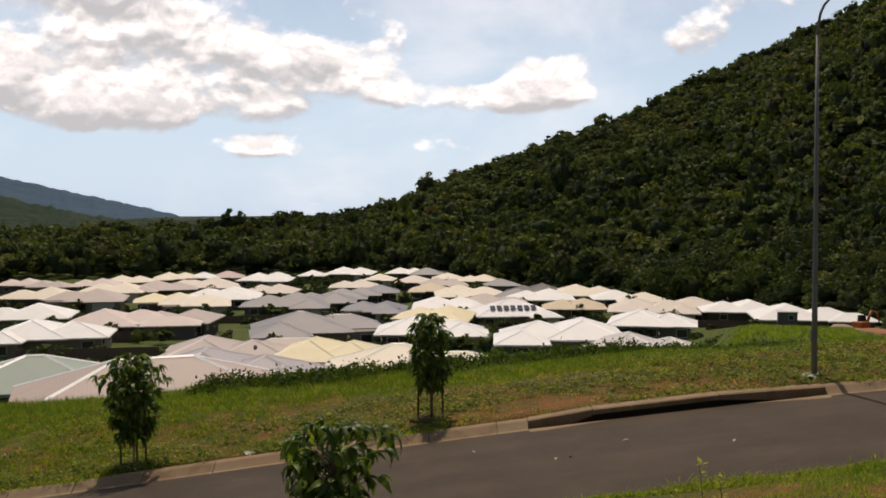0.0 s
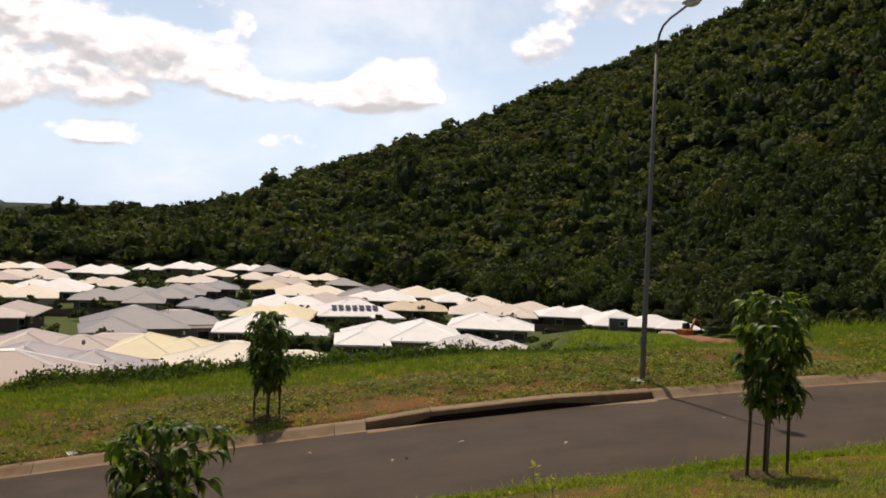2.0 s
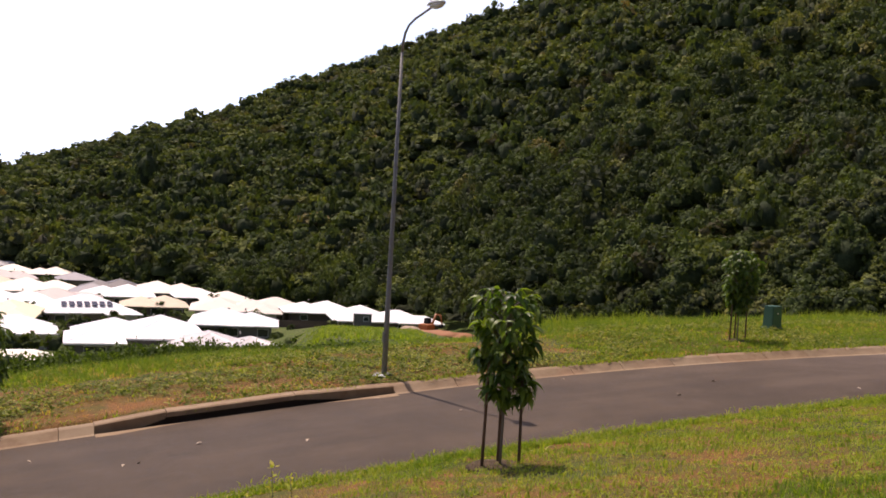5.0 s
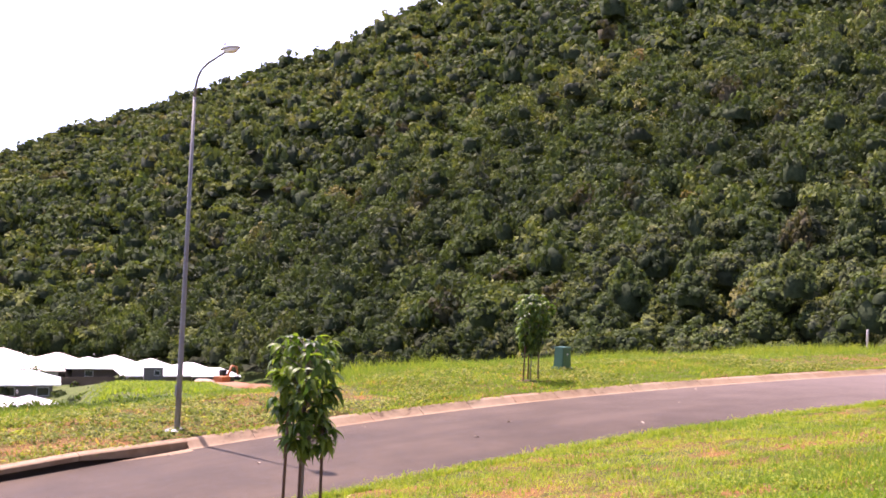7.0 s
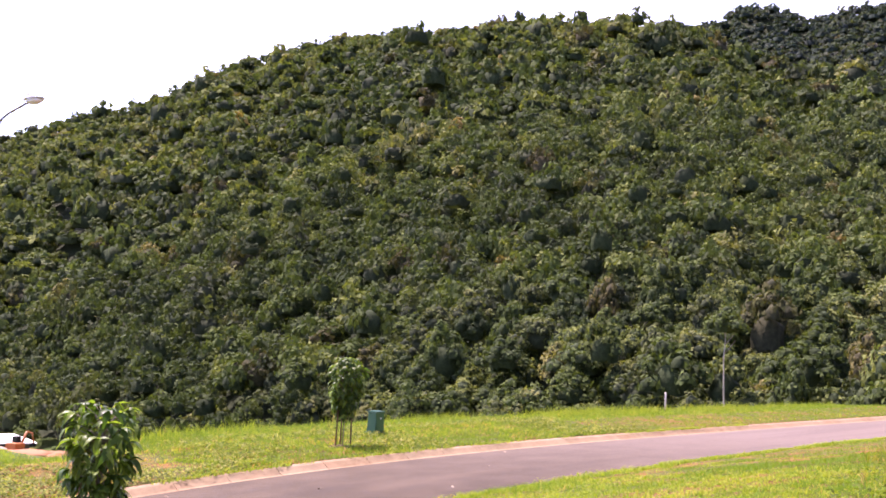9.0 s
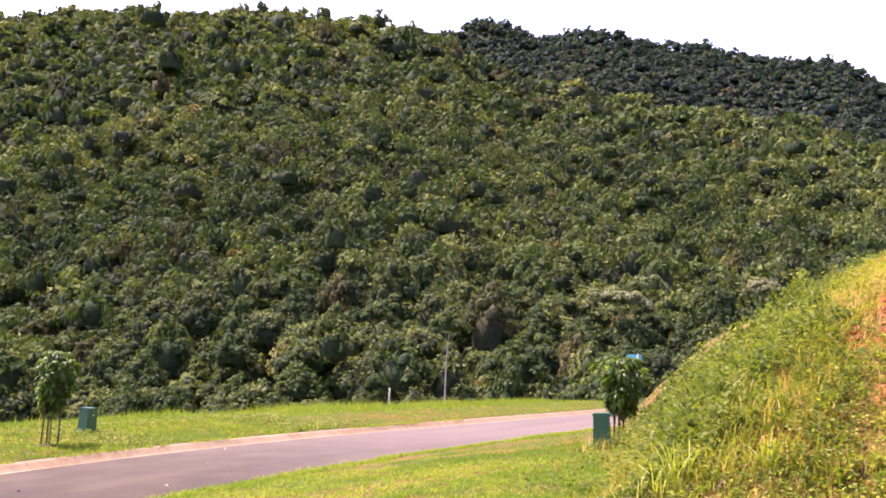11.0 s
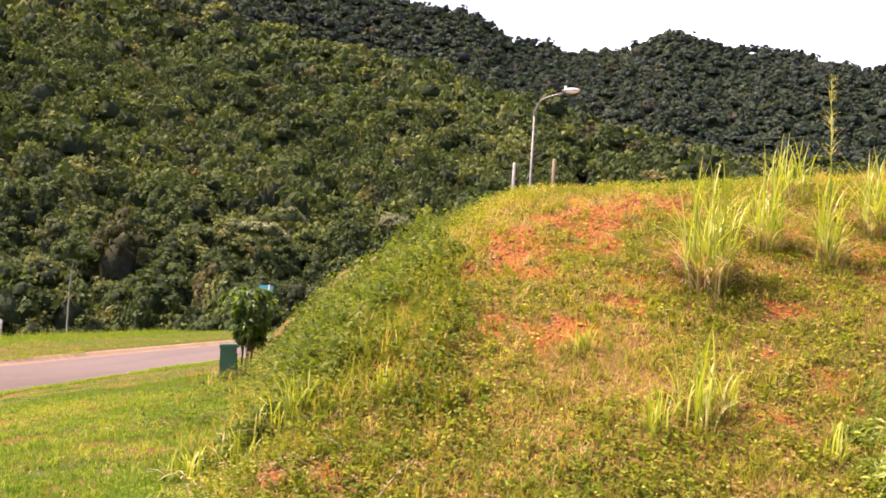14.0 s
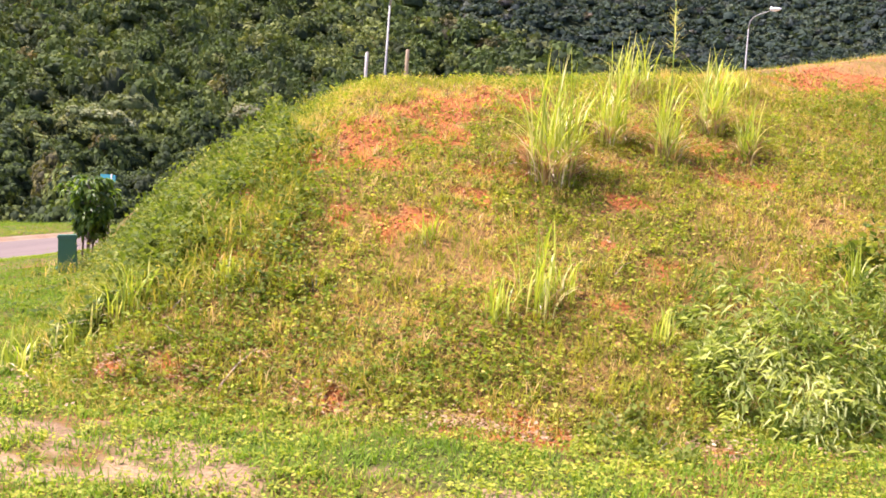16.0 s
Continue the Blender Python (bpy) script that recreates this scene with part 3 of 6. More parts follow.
def house(x, y, turn, w, d, kind, wing=0, up=0.0):
    rng = HOUSE_RNG
    base = new("house")
    z = min(float(valley_z(y)), on_land(x, y)) + up
    base.matrix_basis = pose(x, y, z, 0, 0, turn)
    side = {-1: "and side wing", 1: "and garage wing", 0: ""}[wing]
    tagged(base, f"low house with {ROOF_WORDS[kind]} hipped metal roof {side}".strip(), "house", group="houses in the valley")
    wall_m = M_WALLS[rng.randrange(3)]
    eave = 2.55
    near = math.hypot(x, y) < 160
    part("wall", box(((w - 1.3) * 0.94, (d - 1.3) * 0.94, eave + 0.3 + up), (0, 0, eave / 2 - 0.25 - up / 2)), wall_m, base)
    # one hip, or a large and a lower one run into each other
    s = rng.choice((-1, 1))
    if max(w, d) > 12 and kind not in ("solar", "green", "blush"):
        k, m = rng.uniform(0.62, 0.74), rng.uniform(0.66, 0.82)
        if w >= d:
            hips = [("roof", w * k - 1.3, d - 1.3, -s * w * (1 - k) / 2, 0, 0.0), ("side_roof", w * 0.62 - 1.3, d * m - 1.3, s * w * 0.19, rng.choice((-1, 1)) * d * (1 - m) * 0.42, 0.015)]
        else:
            hips = [("roof", w - 1.3, d * k - 1.3, 0, -s * d * (1 - k) / 2, 0.0), ("side_roof", w * m - 1.3, d * 0.62 - 1.3, rng.choice((-1, 1)) * w * (1 - m) * 0.42, s * d * 0.19, 0.015)]
    else:
        hips = [("roof", w - 1.3, d - 1.3, 0, 0, 0.0)]
    roof = None
    for name, hw, hd, hx, hy, up in hips:
        bm, lines = hip(hw, hd, eave + up, 0.37, x0=hx, y0=hy)
        r = part(name, bm, M_ROOFS[kind], base)
        roof = roof or r
        if near or kind in ("solar", "green"):
            for a, b in lines:
                if (b - a).length > 0.5:
                    part("ridge_cap", cap_strip(a, b), M_RIDGES[kind], r)
    if wing:
        ww, wd = w * (0.36 + 0.14 * rng.random()), d * (0.22 + 0.2 * rng.random())
        wx = wing * (w / 2 - ww / 2 + rng.random() * 0.8)
        wy = -d / 2 - wd / 2 + 1.8 + rng.random()
        part("wing_wall", box((ww - 1.3, wd + 2.5, eave + 0.26 + up), (wx, wy + 1.2, eave / 2 - 0.27 - up / 2)), wall_m, base)
        bm, lines = hip(ww - 1.3, wd + 3.0, eave - 0.02, 0.37, x0=wx, y0=wy + 1.2)
        wr = part("wing_roof", bm, M_ROOFS[kind], base)
        if near:
            for a, b in lines:
                if (b - a).length > 0.5:
                    part("ridge_cap", cap_strip(a, b), M_RIDGES[kind], wr)
        fy = wy + 1.2 - (wd + 2.5) / 2
        if wing > 0:
            part("garage_door", box((min(ww - 1.2, 4.8), 0.08, 2.2), (wx, fy - 0.02, 1.1)), M_GARAGE, base)
        else:
            window(base, wx, fy, 1.45, min(ww - 2, 2.4), 1.3, "x")
    fy = -(d - 1.3) * 0.47
    for k in range(3):
        wx2 = -w / 2 + w * (k + 0.5) / 3
        if not wing or (wx2 * wing < 0):
            window(base, wx2, fy, 1.45, 1.7, 1.25, "x")
    for s in (-1, 1):
        for k in (-1, 1):
            window(base, s * (w - 1.3) * 0.47, k * d * 0.22, 1.5, 1.5, 1.1, "y")
    part("roof_vent", ellipsoid((0.15, 0.15, 0.2), (w * 0.12, d * 0.1, eave + min(w, d) * 0.13 + 0.15), None, 10, 6), M_GALV, roof)
    if kind == "solar":
        for k in range(7):
            part("solar_panel", tilted_panel(-w * 0.28 + k * w * 0.085, -d * 0.30, eave + d * 0.0925 + 0.12, 0.9, 1.5), M_PANEL, roof, "dark blue solar panel")
    return base


def tilted_panel(x, y, z, w, h):
    bm = box((w, h, 0.05), (0, 0, 0))
    m = Matrix.Translation((x, y, z)) @ Matrix.Rotation(math.atan(0.37), 4, "X")
    bmesh.ops.transform(bm, matrix=m, verts=bm.verts)
    return bm


house(-124.4, 290.3, 102, 12.0, 13.0, "pink", -1)
house(-112.3, 282.3, 6, 12.1, 11.1, "taupe", 1)
house(-101.6, 287.4, 10, 13.1, 12.1, "pink", -1)
house(-96.2, 303.0, 17, 14.5, 13.3, "cream", 0)
house(-86.6, 320.4, 16, 14.2, 13.1, "cream", -1)
house(-78.6, 323.4, 11, 9.5, 9.0, "white", 1)
house(-71.4, 327.2, 10, 10.9, 10.0, "rose", 1)
house(-56.3, 316.9, 5, 15.6, 13.5, "white", 1)
house(-98.1, 239.6, 6, 17.7, 13.5, "cream", 1)
house(-84.0, 231.1, 10, 18.3, 13.5, "taupe", 1)
house(-87.0, 259.7, 9, 17.2, 13.5, "cream", 1)
house(-75.4, 267.4, 16, 16.7, 13.5, "taupe", -1)
house(-67.6, 277.8, 15, 19.6, 13.5, "beige", 1)
house(-62.9, 224.2, 16, 14.6, 13.4, "yellow", 0)
house(-53.0, 237.0, 96, 13.5, 18.0, "white", 0)
house(-50.1, 242.7, 6, 9.9, 9.1, "white", 1)
house(-44.7, 253.9, -3, 14.0, 12.9, "beige", -1)
house(-53.3, 162.3, 99, 13.5, 17.1, "pink", -1)
house(-45.7, 168.8, 0, 13.7, 12.6, "taupe", 0)
house(-77.3, 182.1, 12, 17.0, 13.5, "white", 0)
house(-55.2, 139.3, 11, 16.3, 13.5, "white", -1)
house(-34.4, 214.2, 5, 18.6, 13.5, "grey", 1)
house(-27.2, 222.2, 3, 15.3, 13.5, "grey", -1)
house(-23.9, 231.7, 93, 11.0, 12.0, "grey", 0)
house(-20.0, 242.1, 2, 9.5, 9.0, "grey", 0)
house(-16.2, 250.4, 2, 10.0, 9.2, "slate", -1)
house(-18.9, 147.7, 12, 19.6, 13.5, "grey", -1)
house(-14.1, 199.4, -3, 12.9, 11.9, "slate", 1)
house(-12.2, 107.2, -5, 12.9, 11.9, "yellow", 0)
house(-23.9, 109.3, 96, 13.5, 15.0, "taupe", 1)
house(-15.3, 70.3, 6, 13.6, 12.5, "lilac", 1)
house(-3.5, 74.8, 91, 10.7, 11.6, "cream", 1)
house(-2.0, 141.9, 0, 15.5, 10.5, "white", 1)
house(-1.7, 175.9, -8, 13.6, 12.5, "yellow", 1)
house(0.9, 206.9, 0, 14.8, 13.5, "white", 1)
house(-3.5, 256.9, 0, 10.6, 9.8, "tan", -1)
house(6.5, 241.8, 3, 17.3, 13.5, "cream", -1)
house(8.8, 213.7, 89, 10.7, 11.6, "taupe", 1)
house(17.3, 234.3, 2, 9.5, 9.0, "grey", 1)
house(22.1, 227.8, -3, 15.7, 13.5, "white", 0)
house(12.6, 184.5, 6, 14.8, 13.5, "solar", 1)
house(26.8, 203.1, -4, 12.9, 11.9, "tan", 0)
house(34.5, 240.4, 0, 16.6, 13.5, "cream", 1)
house(39.1, 226.5, -1, 10.5, 9.7, "white", 1)
house(44.2, 218.5, -6, 10.2, 9.4, "cream", -1)
house(41.1, 194.6, -11, 17.0, 13.5, "beige", 1)
house(33.1, 156.4, -14, 13.7, 12.6, "white", 0)
house(14.9, 126.0, -3, 15.5, 13.3, "white", -1, 0.75)
house(23.6, 115.6, -6, 14.4, 12.7, "pale", 0, -0.4)
house(51.5, 203.5, -7, 10.8, 9.9, "beige", -1)
house(57.4, 193.5, 82, 13.2, 14.4, "white", -1)
house(61.5, 169.0, 80, 13.5, 17.0, "white", -1)
house(-55.6, 308.9, -3, 16.1, 13.5, "white", 1)
house(-44.0, 332.0, -4, 9.5, 9.0, "white", 0)
house(-32.3, 343.4, -5, 16.7, 13.5, "white", 1)
house(-24.9, 273.8, 3, 13.3, 12.2, "beige", 0)
house(-19.9, 307.3, -6, 9.5, 9.0, "cream", 1)
house(-12.8, 344.7, -4, 13.8, 12.7, "white", 1)
house(-5.7, 336.9, 90, 10.9, 11.9, "grey", 1)
house(1.2, 309.9, 90, 9.0, 9.7, "cream", 0)
house(10.5, 298.7, -1, 12.8, 11.8, "cream", 0)
house(15.9, 276.4, 88, 9.0, 9.5, "grey", -1)
house(22.8, 248.9, -3, 14.6, 13.4, "brown", 1)
house(-8.8, 293.8, -4, 10.9, 10.0, "beige", 1)
house(-0.1, 280.9, 4, 12.8, 11.8, "taupe", 1)
house(-54.8, 217.1, 11, 15.3, 13.5, "cream", 1)
house(-53.3, 234.9, -2, 17.2, 13.5, "white", -1)
house(-27.6, 66.2, 14, 10.4, 9.2, "green", -1)
house(-16.3, 55.3, 20, 15.2, 11.0, "blush", 0, 0.55)

# ---- forest ----


def build_leaf_mass(g, dark=(0.043, 0.058, 0.027), mid=(0.078, 0.103, 0.033), light=(0.158, 0.174, 0.056)):
    """Leaf mass: tint by tree with inner shade put into the cores, tone by spray, and leaf-sized breakup."""
    p = worldly(g)
    own = g.add("ShaderNodeNewGeometry").outputs["Random Per Island"]
    tint = g.add("ShaderNodeAttribute", attribute_name="tint").outputs["Fac"]
    hue = g.add("ShaderNodeAttribute", attribute_name="hue").outputs["Fac"]
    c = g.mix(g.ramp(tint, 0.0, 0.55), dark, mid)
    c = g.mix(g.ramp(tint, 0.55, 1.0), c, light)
    # some trees grey-olive, some russet
    c = g.mix(g.ramp(hue, 0.70, 0.85), c, g.mix(1.0, c, (1.12, 1.0, 1.2), "MULTIPLY"))
    c = g.mix(g.ramp(hue, 0.95, 1.0), c, g.mix(1.0, c, (1.3, 0.95, 0.95), "MULTIPLY"))
    fine = g.noise(p, 1.6, 4.0, 0.75)
    c = g.mix(g.ramp(fine, 0.36, 0.62), g.mix(1.0, c, (0.74, 0.77, 0.76), "MULTIPLY"), g.mix(1.0, c, (1.2, 1.19, 1.1), "MULTIPLY"))
    c = g.mix(own, g.mix(1.0, c, (0.78, 0.8, 0.8), "MULTIPLY"), g.mix(1.0, c, (1.2, 1.2, 1.15), "MULTIPLY"))
    a = principled(g, c, 0.8, spec=0.08, normal=bump(g, g.noise(p, 2.6, 3.0, 0.7), 0.6, 0.2))
    b = g.add("ShaderNodeBsdfTranslucent", {"Color": g.mix(1.0, c, (1.5, 1.6, 0.5), "MULTIPLY")}).outputs[0]
    return g.add("ShaderNodeMixShader", {0: 0.2, 1: a, 2: b}).outputs[0]


M_FOREST = material("forest_leaves", build_leaf_mass)
# distance haze over the ridge is put into these bluer leaf colours
M_HAZEFOREST = material("haze_ridge_leaves", lambda g: build_leaf_mass(g, (0.032, 0.046, 0.036), (0.050, 0.068, 0.048), (0.078, 0.094, 0.060)))
M_PALEFOREST = material("blossom_leaves", lambda g: build_leaf_mass(g, (0.10, 0.12, 0.05), (0.20, 0.21, 0.11), (0.34, 0.33, 0.20)))
M_TRUNK = plain("tree_bark", (0.20, 0.17, 0.13), 0.9, 0, 0.3, 2.0)
M_DEADWOOD = plain("pale_bark", (0.36, 0.32, 0.26), 0.9, 0, 0.3, 2.0)


ICO = {}


def ico(level):
    """Vertices and triangles of an icosphere."""
    if level not in ICO:
        bm = bmesh.new()
        bmesh.ops.create_icosphere(bm, subdivisions=level, radius=1.0)
        ICO[level] = np.array([q.co[:] for q in bm.verts]), np.array([[q.index for q in t.verts] for t in bm.faces])
        bm.free()
    return ICO[level]


def crown_template(seed, level):
    """A crown of unit radius: a core coloured dark for inner shade, under leaf sprays that gather in rounded heads.
    Vertices, triangles, and a tint factor for each vertex.
    """
    rng = np.random.default_rng(seed)
    heads = (5, 7, 10, 14)[level] + seed % 3
    sprays = (8, 9, 17, 40)[level]
    leaf = (0.27, 0.22, 0.128, 0.078)[level]
    # dome, flat umbrella or tall spire
    habit = seed % 5
    flat, tall = (0.75, 0.55, 1.0, 0.45, 0.85)[habit], ((0.0, 0.1, 0.45, 0.05, 0.25) if level > 1 else (0.0, 0.05, 0.15, 0.0, 0.1))[habit]
    vs, fs, ins, off = [], [], [], 0

    def core(level_, size, at):
        nonlocal off
        iv, fi = ico(level_)
        v = iv * (1 + rng.uniform(-0.2, 0.2, (len(iv), 1))) * size + at
        keep = fi[iv[fi].mean(1)[:, 2] > -0.55]
        # zero tint colours the core as the shaded inside of the crown
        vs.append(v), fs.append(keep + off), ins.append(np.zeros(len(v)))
        off += len(v)

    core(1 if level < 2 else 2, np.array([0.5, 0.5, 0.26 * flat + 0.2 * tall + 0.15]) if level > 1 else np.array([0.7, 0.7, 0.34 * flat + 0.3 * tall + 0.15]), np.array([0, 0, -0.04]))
    for k in range(heads):
        a = 2.4 * k + rng.uniform(-0.6, 0.6)
        out = 0.80 * math.sqrt((k + rng.uniform(0.0, 0.8)) / heads)
        c = np.array([math.cos(a) * out, math.sin(a) * out, flat * (0.55 - 1.0 * out * out) + tall * (1 - out) + rng.uniform(-0.16, 0.18)])
        r = rng.uniform(0.20, 0.40) * (1.15, 1.05, 0.95, 0.9)[level]
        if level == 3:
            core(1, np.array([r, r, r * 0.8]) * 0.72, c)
        d = rng.normal(size=(sprays, 3))
        d[:, 2] = np.abs(d[:, 2]) * 1.1 - 0.4
        d /= np.linalg.norm(d, axis=1)[:, None]
        p = c + d * r * rng.uniform(0.8 if level > 1 else 0.35, 1.15 if level > 1 else 1.05, (sprays, 1)) * np.array([1, 1, 0.85])
        nrm = d + np.array([0, 0, 0.3]) + rng.normal(size=(sprays, 3)) * 0.36
        nrm /= np.linalg.norm(nrm, axis=1)[:, None]
        u = np.cross(nrm, rng.normal(size=(sprays, 3)))
        u /= np.linalg.norm(u, axis=1)[:, None]
        w = np.cross(nrm, u)
        s = leaf * rng.uniform(0.55, 1.3, (sprays, 1))
        tri = np.stack([p + u * s, p - u * s * 0.6 + w * s * 0.75, p - u * s * 0.5 - w * s * 0.8], 1).reshape(-1, 3)
        vs.append(tri), fs.append(np.arange(3 * sprays).reshape(-1, 3) + off)
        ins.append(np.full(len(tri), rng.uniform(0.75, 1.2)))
        off += len(tri)
    return np.concatenate(vs), np.concatenate(fs), np.concatenate(ins)


def mesh_from(name, v, f, mat, flat=True):
    me = bpy.data.meshes.new(name)
    v, f = np.ascontiguousarray(v, np.float32), np.ascontiguousarray(f, np.int32)
    k = f.shape[1]
    me.vertices.add(len(v))
    me.vertices.foreach_set("co", v.ravel())
    me.loops.add(f.size)
    me.loops.foreach_set("vertex_index", f.ravel())
    me.polygons.add(len(f))
    me.polygons.foreach_set("loop_start", np.arange(len(f), dtype=np.int32) * k)
    me.materials.append(mat)
    me.update(calc_edges=True)
    return new(name, me)


def leaf_marks(ob, tint, hue):
    for name, values in (("tint", tint), ("hue", hue)):
        t = ob.data.attributes.new(name, "FLOAT", "POINT")
        t.data.foreach_set("value", np.asarray(values, np.float32))
    return ob


def crowns(name, spots, level, mat, label, seed=1):
    """Many crowns in one mesh. spots: rows of x, y, z, radius, height factor, tint."""
    rng = np.random.default_rng(seed)
    temps = [crown_template(seed * 40 + k, level) for k in range(20)]
    vs, fs, ts, hs, off = [], [], [], [], 0
    pick = rng.integers(0, 20, len(spots))
    for (x, y, z, r, hf, tint), k in zip(spots, pick):
        v, f, depth_tint = temps[k]
        a = rng.uniform(0, 6.283)
        c, s = math.cos(a), math.sin(a)
        vs.append(np.stack([(v[:, 0] * c - v[:, 1] * s) * r + x, (v[:, 0] * s + v[:, 1] * c) * r + y, v[:, 2] * r * hf + z], 1))
        fs.append(f + off)
        ts.append(tint * depth_tint)
        hs.append(np.full(len(v), rng.random()))
        off += len(v)
    ob = mesh_from(name, np.concatenate(vs), np.concatenate(fs), mat)
    leaf_marks(ob, np.concatenate(ts), np.concatenate(hs))
    return tagged(ob, label, "forest", kind="stuff")


def build_forest():
    rng = np.random.default_rng(7)
    spots = []
    d = 74.0
    skyline = np.full(640, -90.0)
    while d < 800:
        s = 1.95 + 0.0108 * min(d, 400.0)
        n = int(2.6 * d / s)
        az = np.radians(-27 + 145 * (np.arange(n) + rng.uniform(-0.5, 0.5, n)) / n)
        dd = d + rng.uniform(-0.5, 0.5, n) * s
        x, y = dd * np.sin(az), dd * np.cos(az)
        h, foot = hill_z(x, y)
        ok = (dd > foot * np.where((az < 0.52) & (dd > 140), 0.91, 1.0)) & (y > -330)
        ok &= (dd < 650) | (np.degrees(az) > 50)
        r = s * rng.uniform(0.5, 1.0, n) * np.where(rng.random(n) < 0.10, 1.25, 1.0)
        g = land_z(x, y)
        lift = r * rng.uniform(0.25, 1.45, n) + np.where(rng.random(n) < 0.07, 3.0, 0.0) * (dd < 470) + np.where(dd < foot * 1.2, rng.uniform(0, 2.5, n), 1.0)
        lift = np.where(dd > 470, r * rng.uniform(0.0, 0.7, n), lift)
        lift = lift + np.where((az < 0.02) & (dd > 430), rng.uniform(0, 3.5, n), 0)
        patch = grain(x, y, 0.02, 3)
        rise = np.degrees(np.arctan2(g + lift + r, dd))
        bin_ = ((np.degrees(az) + 28) * 4).astype(int)
        ok &= rise > skyline[bin_] - 0.6
        np.maximum.at(skyline, bin_, np.degrees(np.arctan2(g, dd)))
        # crowns get paler with distance: haze worked into the tint
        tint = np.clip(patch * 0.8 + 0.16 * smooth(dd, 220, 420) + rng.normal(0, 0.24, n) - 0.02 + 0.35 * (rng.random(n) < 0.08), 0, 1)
        for k in np.nonzero(ok)[0]:
            spots.append((x[k], y[k], g[k] + lift[k], r[k], (rng.uniform(0.85, 1.45) * (1.35 if rng.random() < 0.15 else 1.0)) if dd[k] < 480 else rng.uniform(0.8, 1.2), tint[k]))
        d += s * (0.86 if d < 560 else 1.15)
    spots = np.array(spots)
    dist = np.hypot(spots[:, 0], spots[:, 1])
    bearing = np.degrees(np.arctan2(spots[:, 0], spots[:, 1]))
    behind = (bearing > 85) & (np.degrees(np.arctan2(spots[:, 2] + spots[:, 3], dist)) < 4.0)
    near, mid = (dist < 130) & ~behind, (dist >= 130) & (dist < 270) & ~behind
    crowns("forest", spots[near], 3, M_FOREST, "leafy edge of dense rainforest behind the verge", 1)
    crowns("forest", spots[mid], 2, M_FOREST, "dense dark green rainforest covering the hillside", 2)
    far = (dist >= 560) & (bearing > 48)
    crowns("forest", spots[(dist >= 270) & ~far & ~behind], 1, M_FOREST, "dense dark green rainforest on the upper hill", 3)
    crowns("forest", spots[far], 0, M_HAZEFOREST, "rainforest on the far ridge with haze put into its leaf colour", 4)
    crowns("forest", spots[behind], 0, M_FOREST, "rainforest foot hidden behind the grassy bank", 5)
    pale = np.array([(110.6, 38.9, 8.2, 2.8, 0.8, 0.6), (111.3, 36.6, 8.0, 2.4, 0.8, 0.9), (114.6, 35.6, 10.2, 2.6, 0.8, 0.3), (111.5, 21.6, 9.6, 2.6, 0.8, 0.5), (107.4, 17.8, 7.0, 2.2, 0.8, 0.3), (100, 52, 3, 2.2, 0.9, 0.1), (84, 62, 0.5, 2.0, 0.9, 0.1)])
    crowns("blossom_trees", pale, 3, M_PALEFOREST, "pale flowering trees among the dark forest", 6)


build_forest()

# ---- staked saplings on the verges ----


def build_glossy_leaf(g):
    own = g.add("ShaderNodeNewGeometry").outputs["Random Per Island"]
    mine = g.add("ShaderNodeObjectInfo").outputs["Random"]
    r = g.math("POWER", g.math("FRACT", g.math("ADD", own, mine)), 1.7)
    c = g.mix(r, (0.034, 0.070, 0.011), (0.15, 0.205, 0.028))
    a = principled(g, c, 0.42, spec=0.22)
    b = g.add("ShaderNodeBsdfTranslucent", {"Color": g.mix(1.0, c, (2.2, 2.4, 0.7), "MULTIPLY")}).outputs[0]
    return g.add("ShaderNodeMixShader", {0: 0.35, 1: a, 2: b}).outputs[0]


M_LEAF = material("glossy_leaf", build_glossy_leaf)
M_STAKE = plain("stake_wood", (0.13, 0.075, 0.045), 0.9, 0, 0.3, 12.0)
M_TIE = plain("hessian_tie", (0.30, 0.24, 0.14), 0.95)
M_MULCH = ground_mat("mulch", (0.06, 0.045, 0.025), (0.10, 0.065, 0.03), (0.13, 0.08, 0.04), 0.4, 0.7)


def leaf_shape(length, width, droop):
    """One long leaf growing along +x, folded on its midrib and hanging at the tip."""
    v, f = [], []
    n = 4
    for i in range(n + 1):
        t = i / n
        w = width * math.sin(math.pi * min(1, 0.08 + 0.92 * t) ** 0.8) * 0.5 + 0.001
        x = length * t * math.cos(droop * t)
        z = -length * t * math.sin(droop * t)
        v += [(x, -w, z + w * 0.35), (x, 0, z), (x, w, z + w * 0.35)]
    for i in range(n):
        a = i * 3
        f += [(a, a + 3, a + 4, a + 1), (a + 1, a + 4, a + 5, a + 2)]
    return np.array(v), f


LEAVES = [leaf_shape(0.15 + 0.02 * k, 0.05 + 0.005 * k, 0.5 + 0.16 * k) for k in range(5)]


def leaf_mesh(k):
    v, f = LEAVES[k]
    me = bpy.data.meshes.new("leaf")
    me.from_pydata(v.tolist(), [], f)
    for p in me.polygons:
        p.use_smooth = True
    me.materials.append(M_LEAF)
    return me


LEAF_MESHES = [leaf_mesh(k) for k in range(5)]


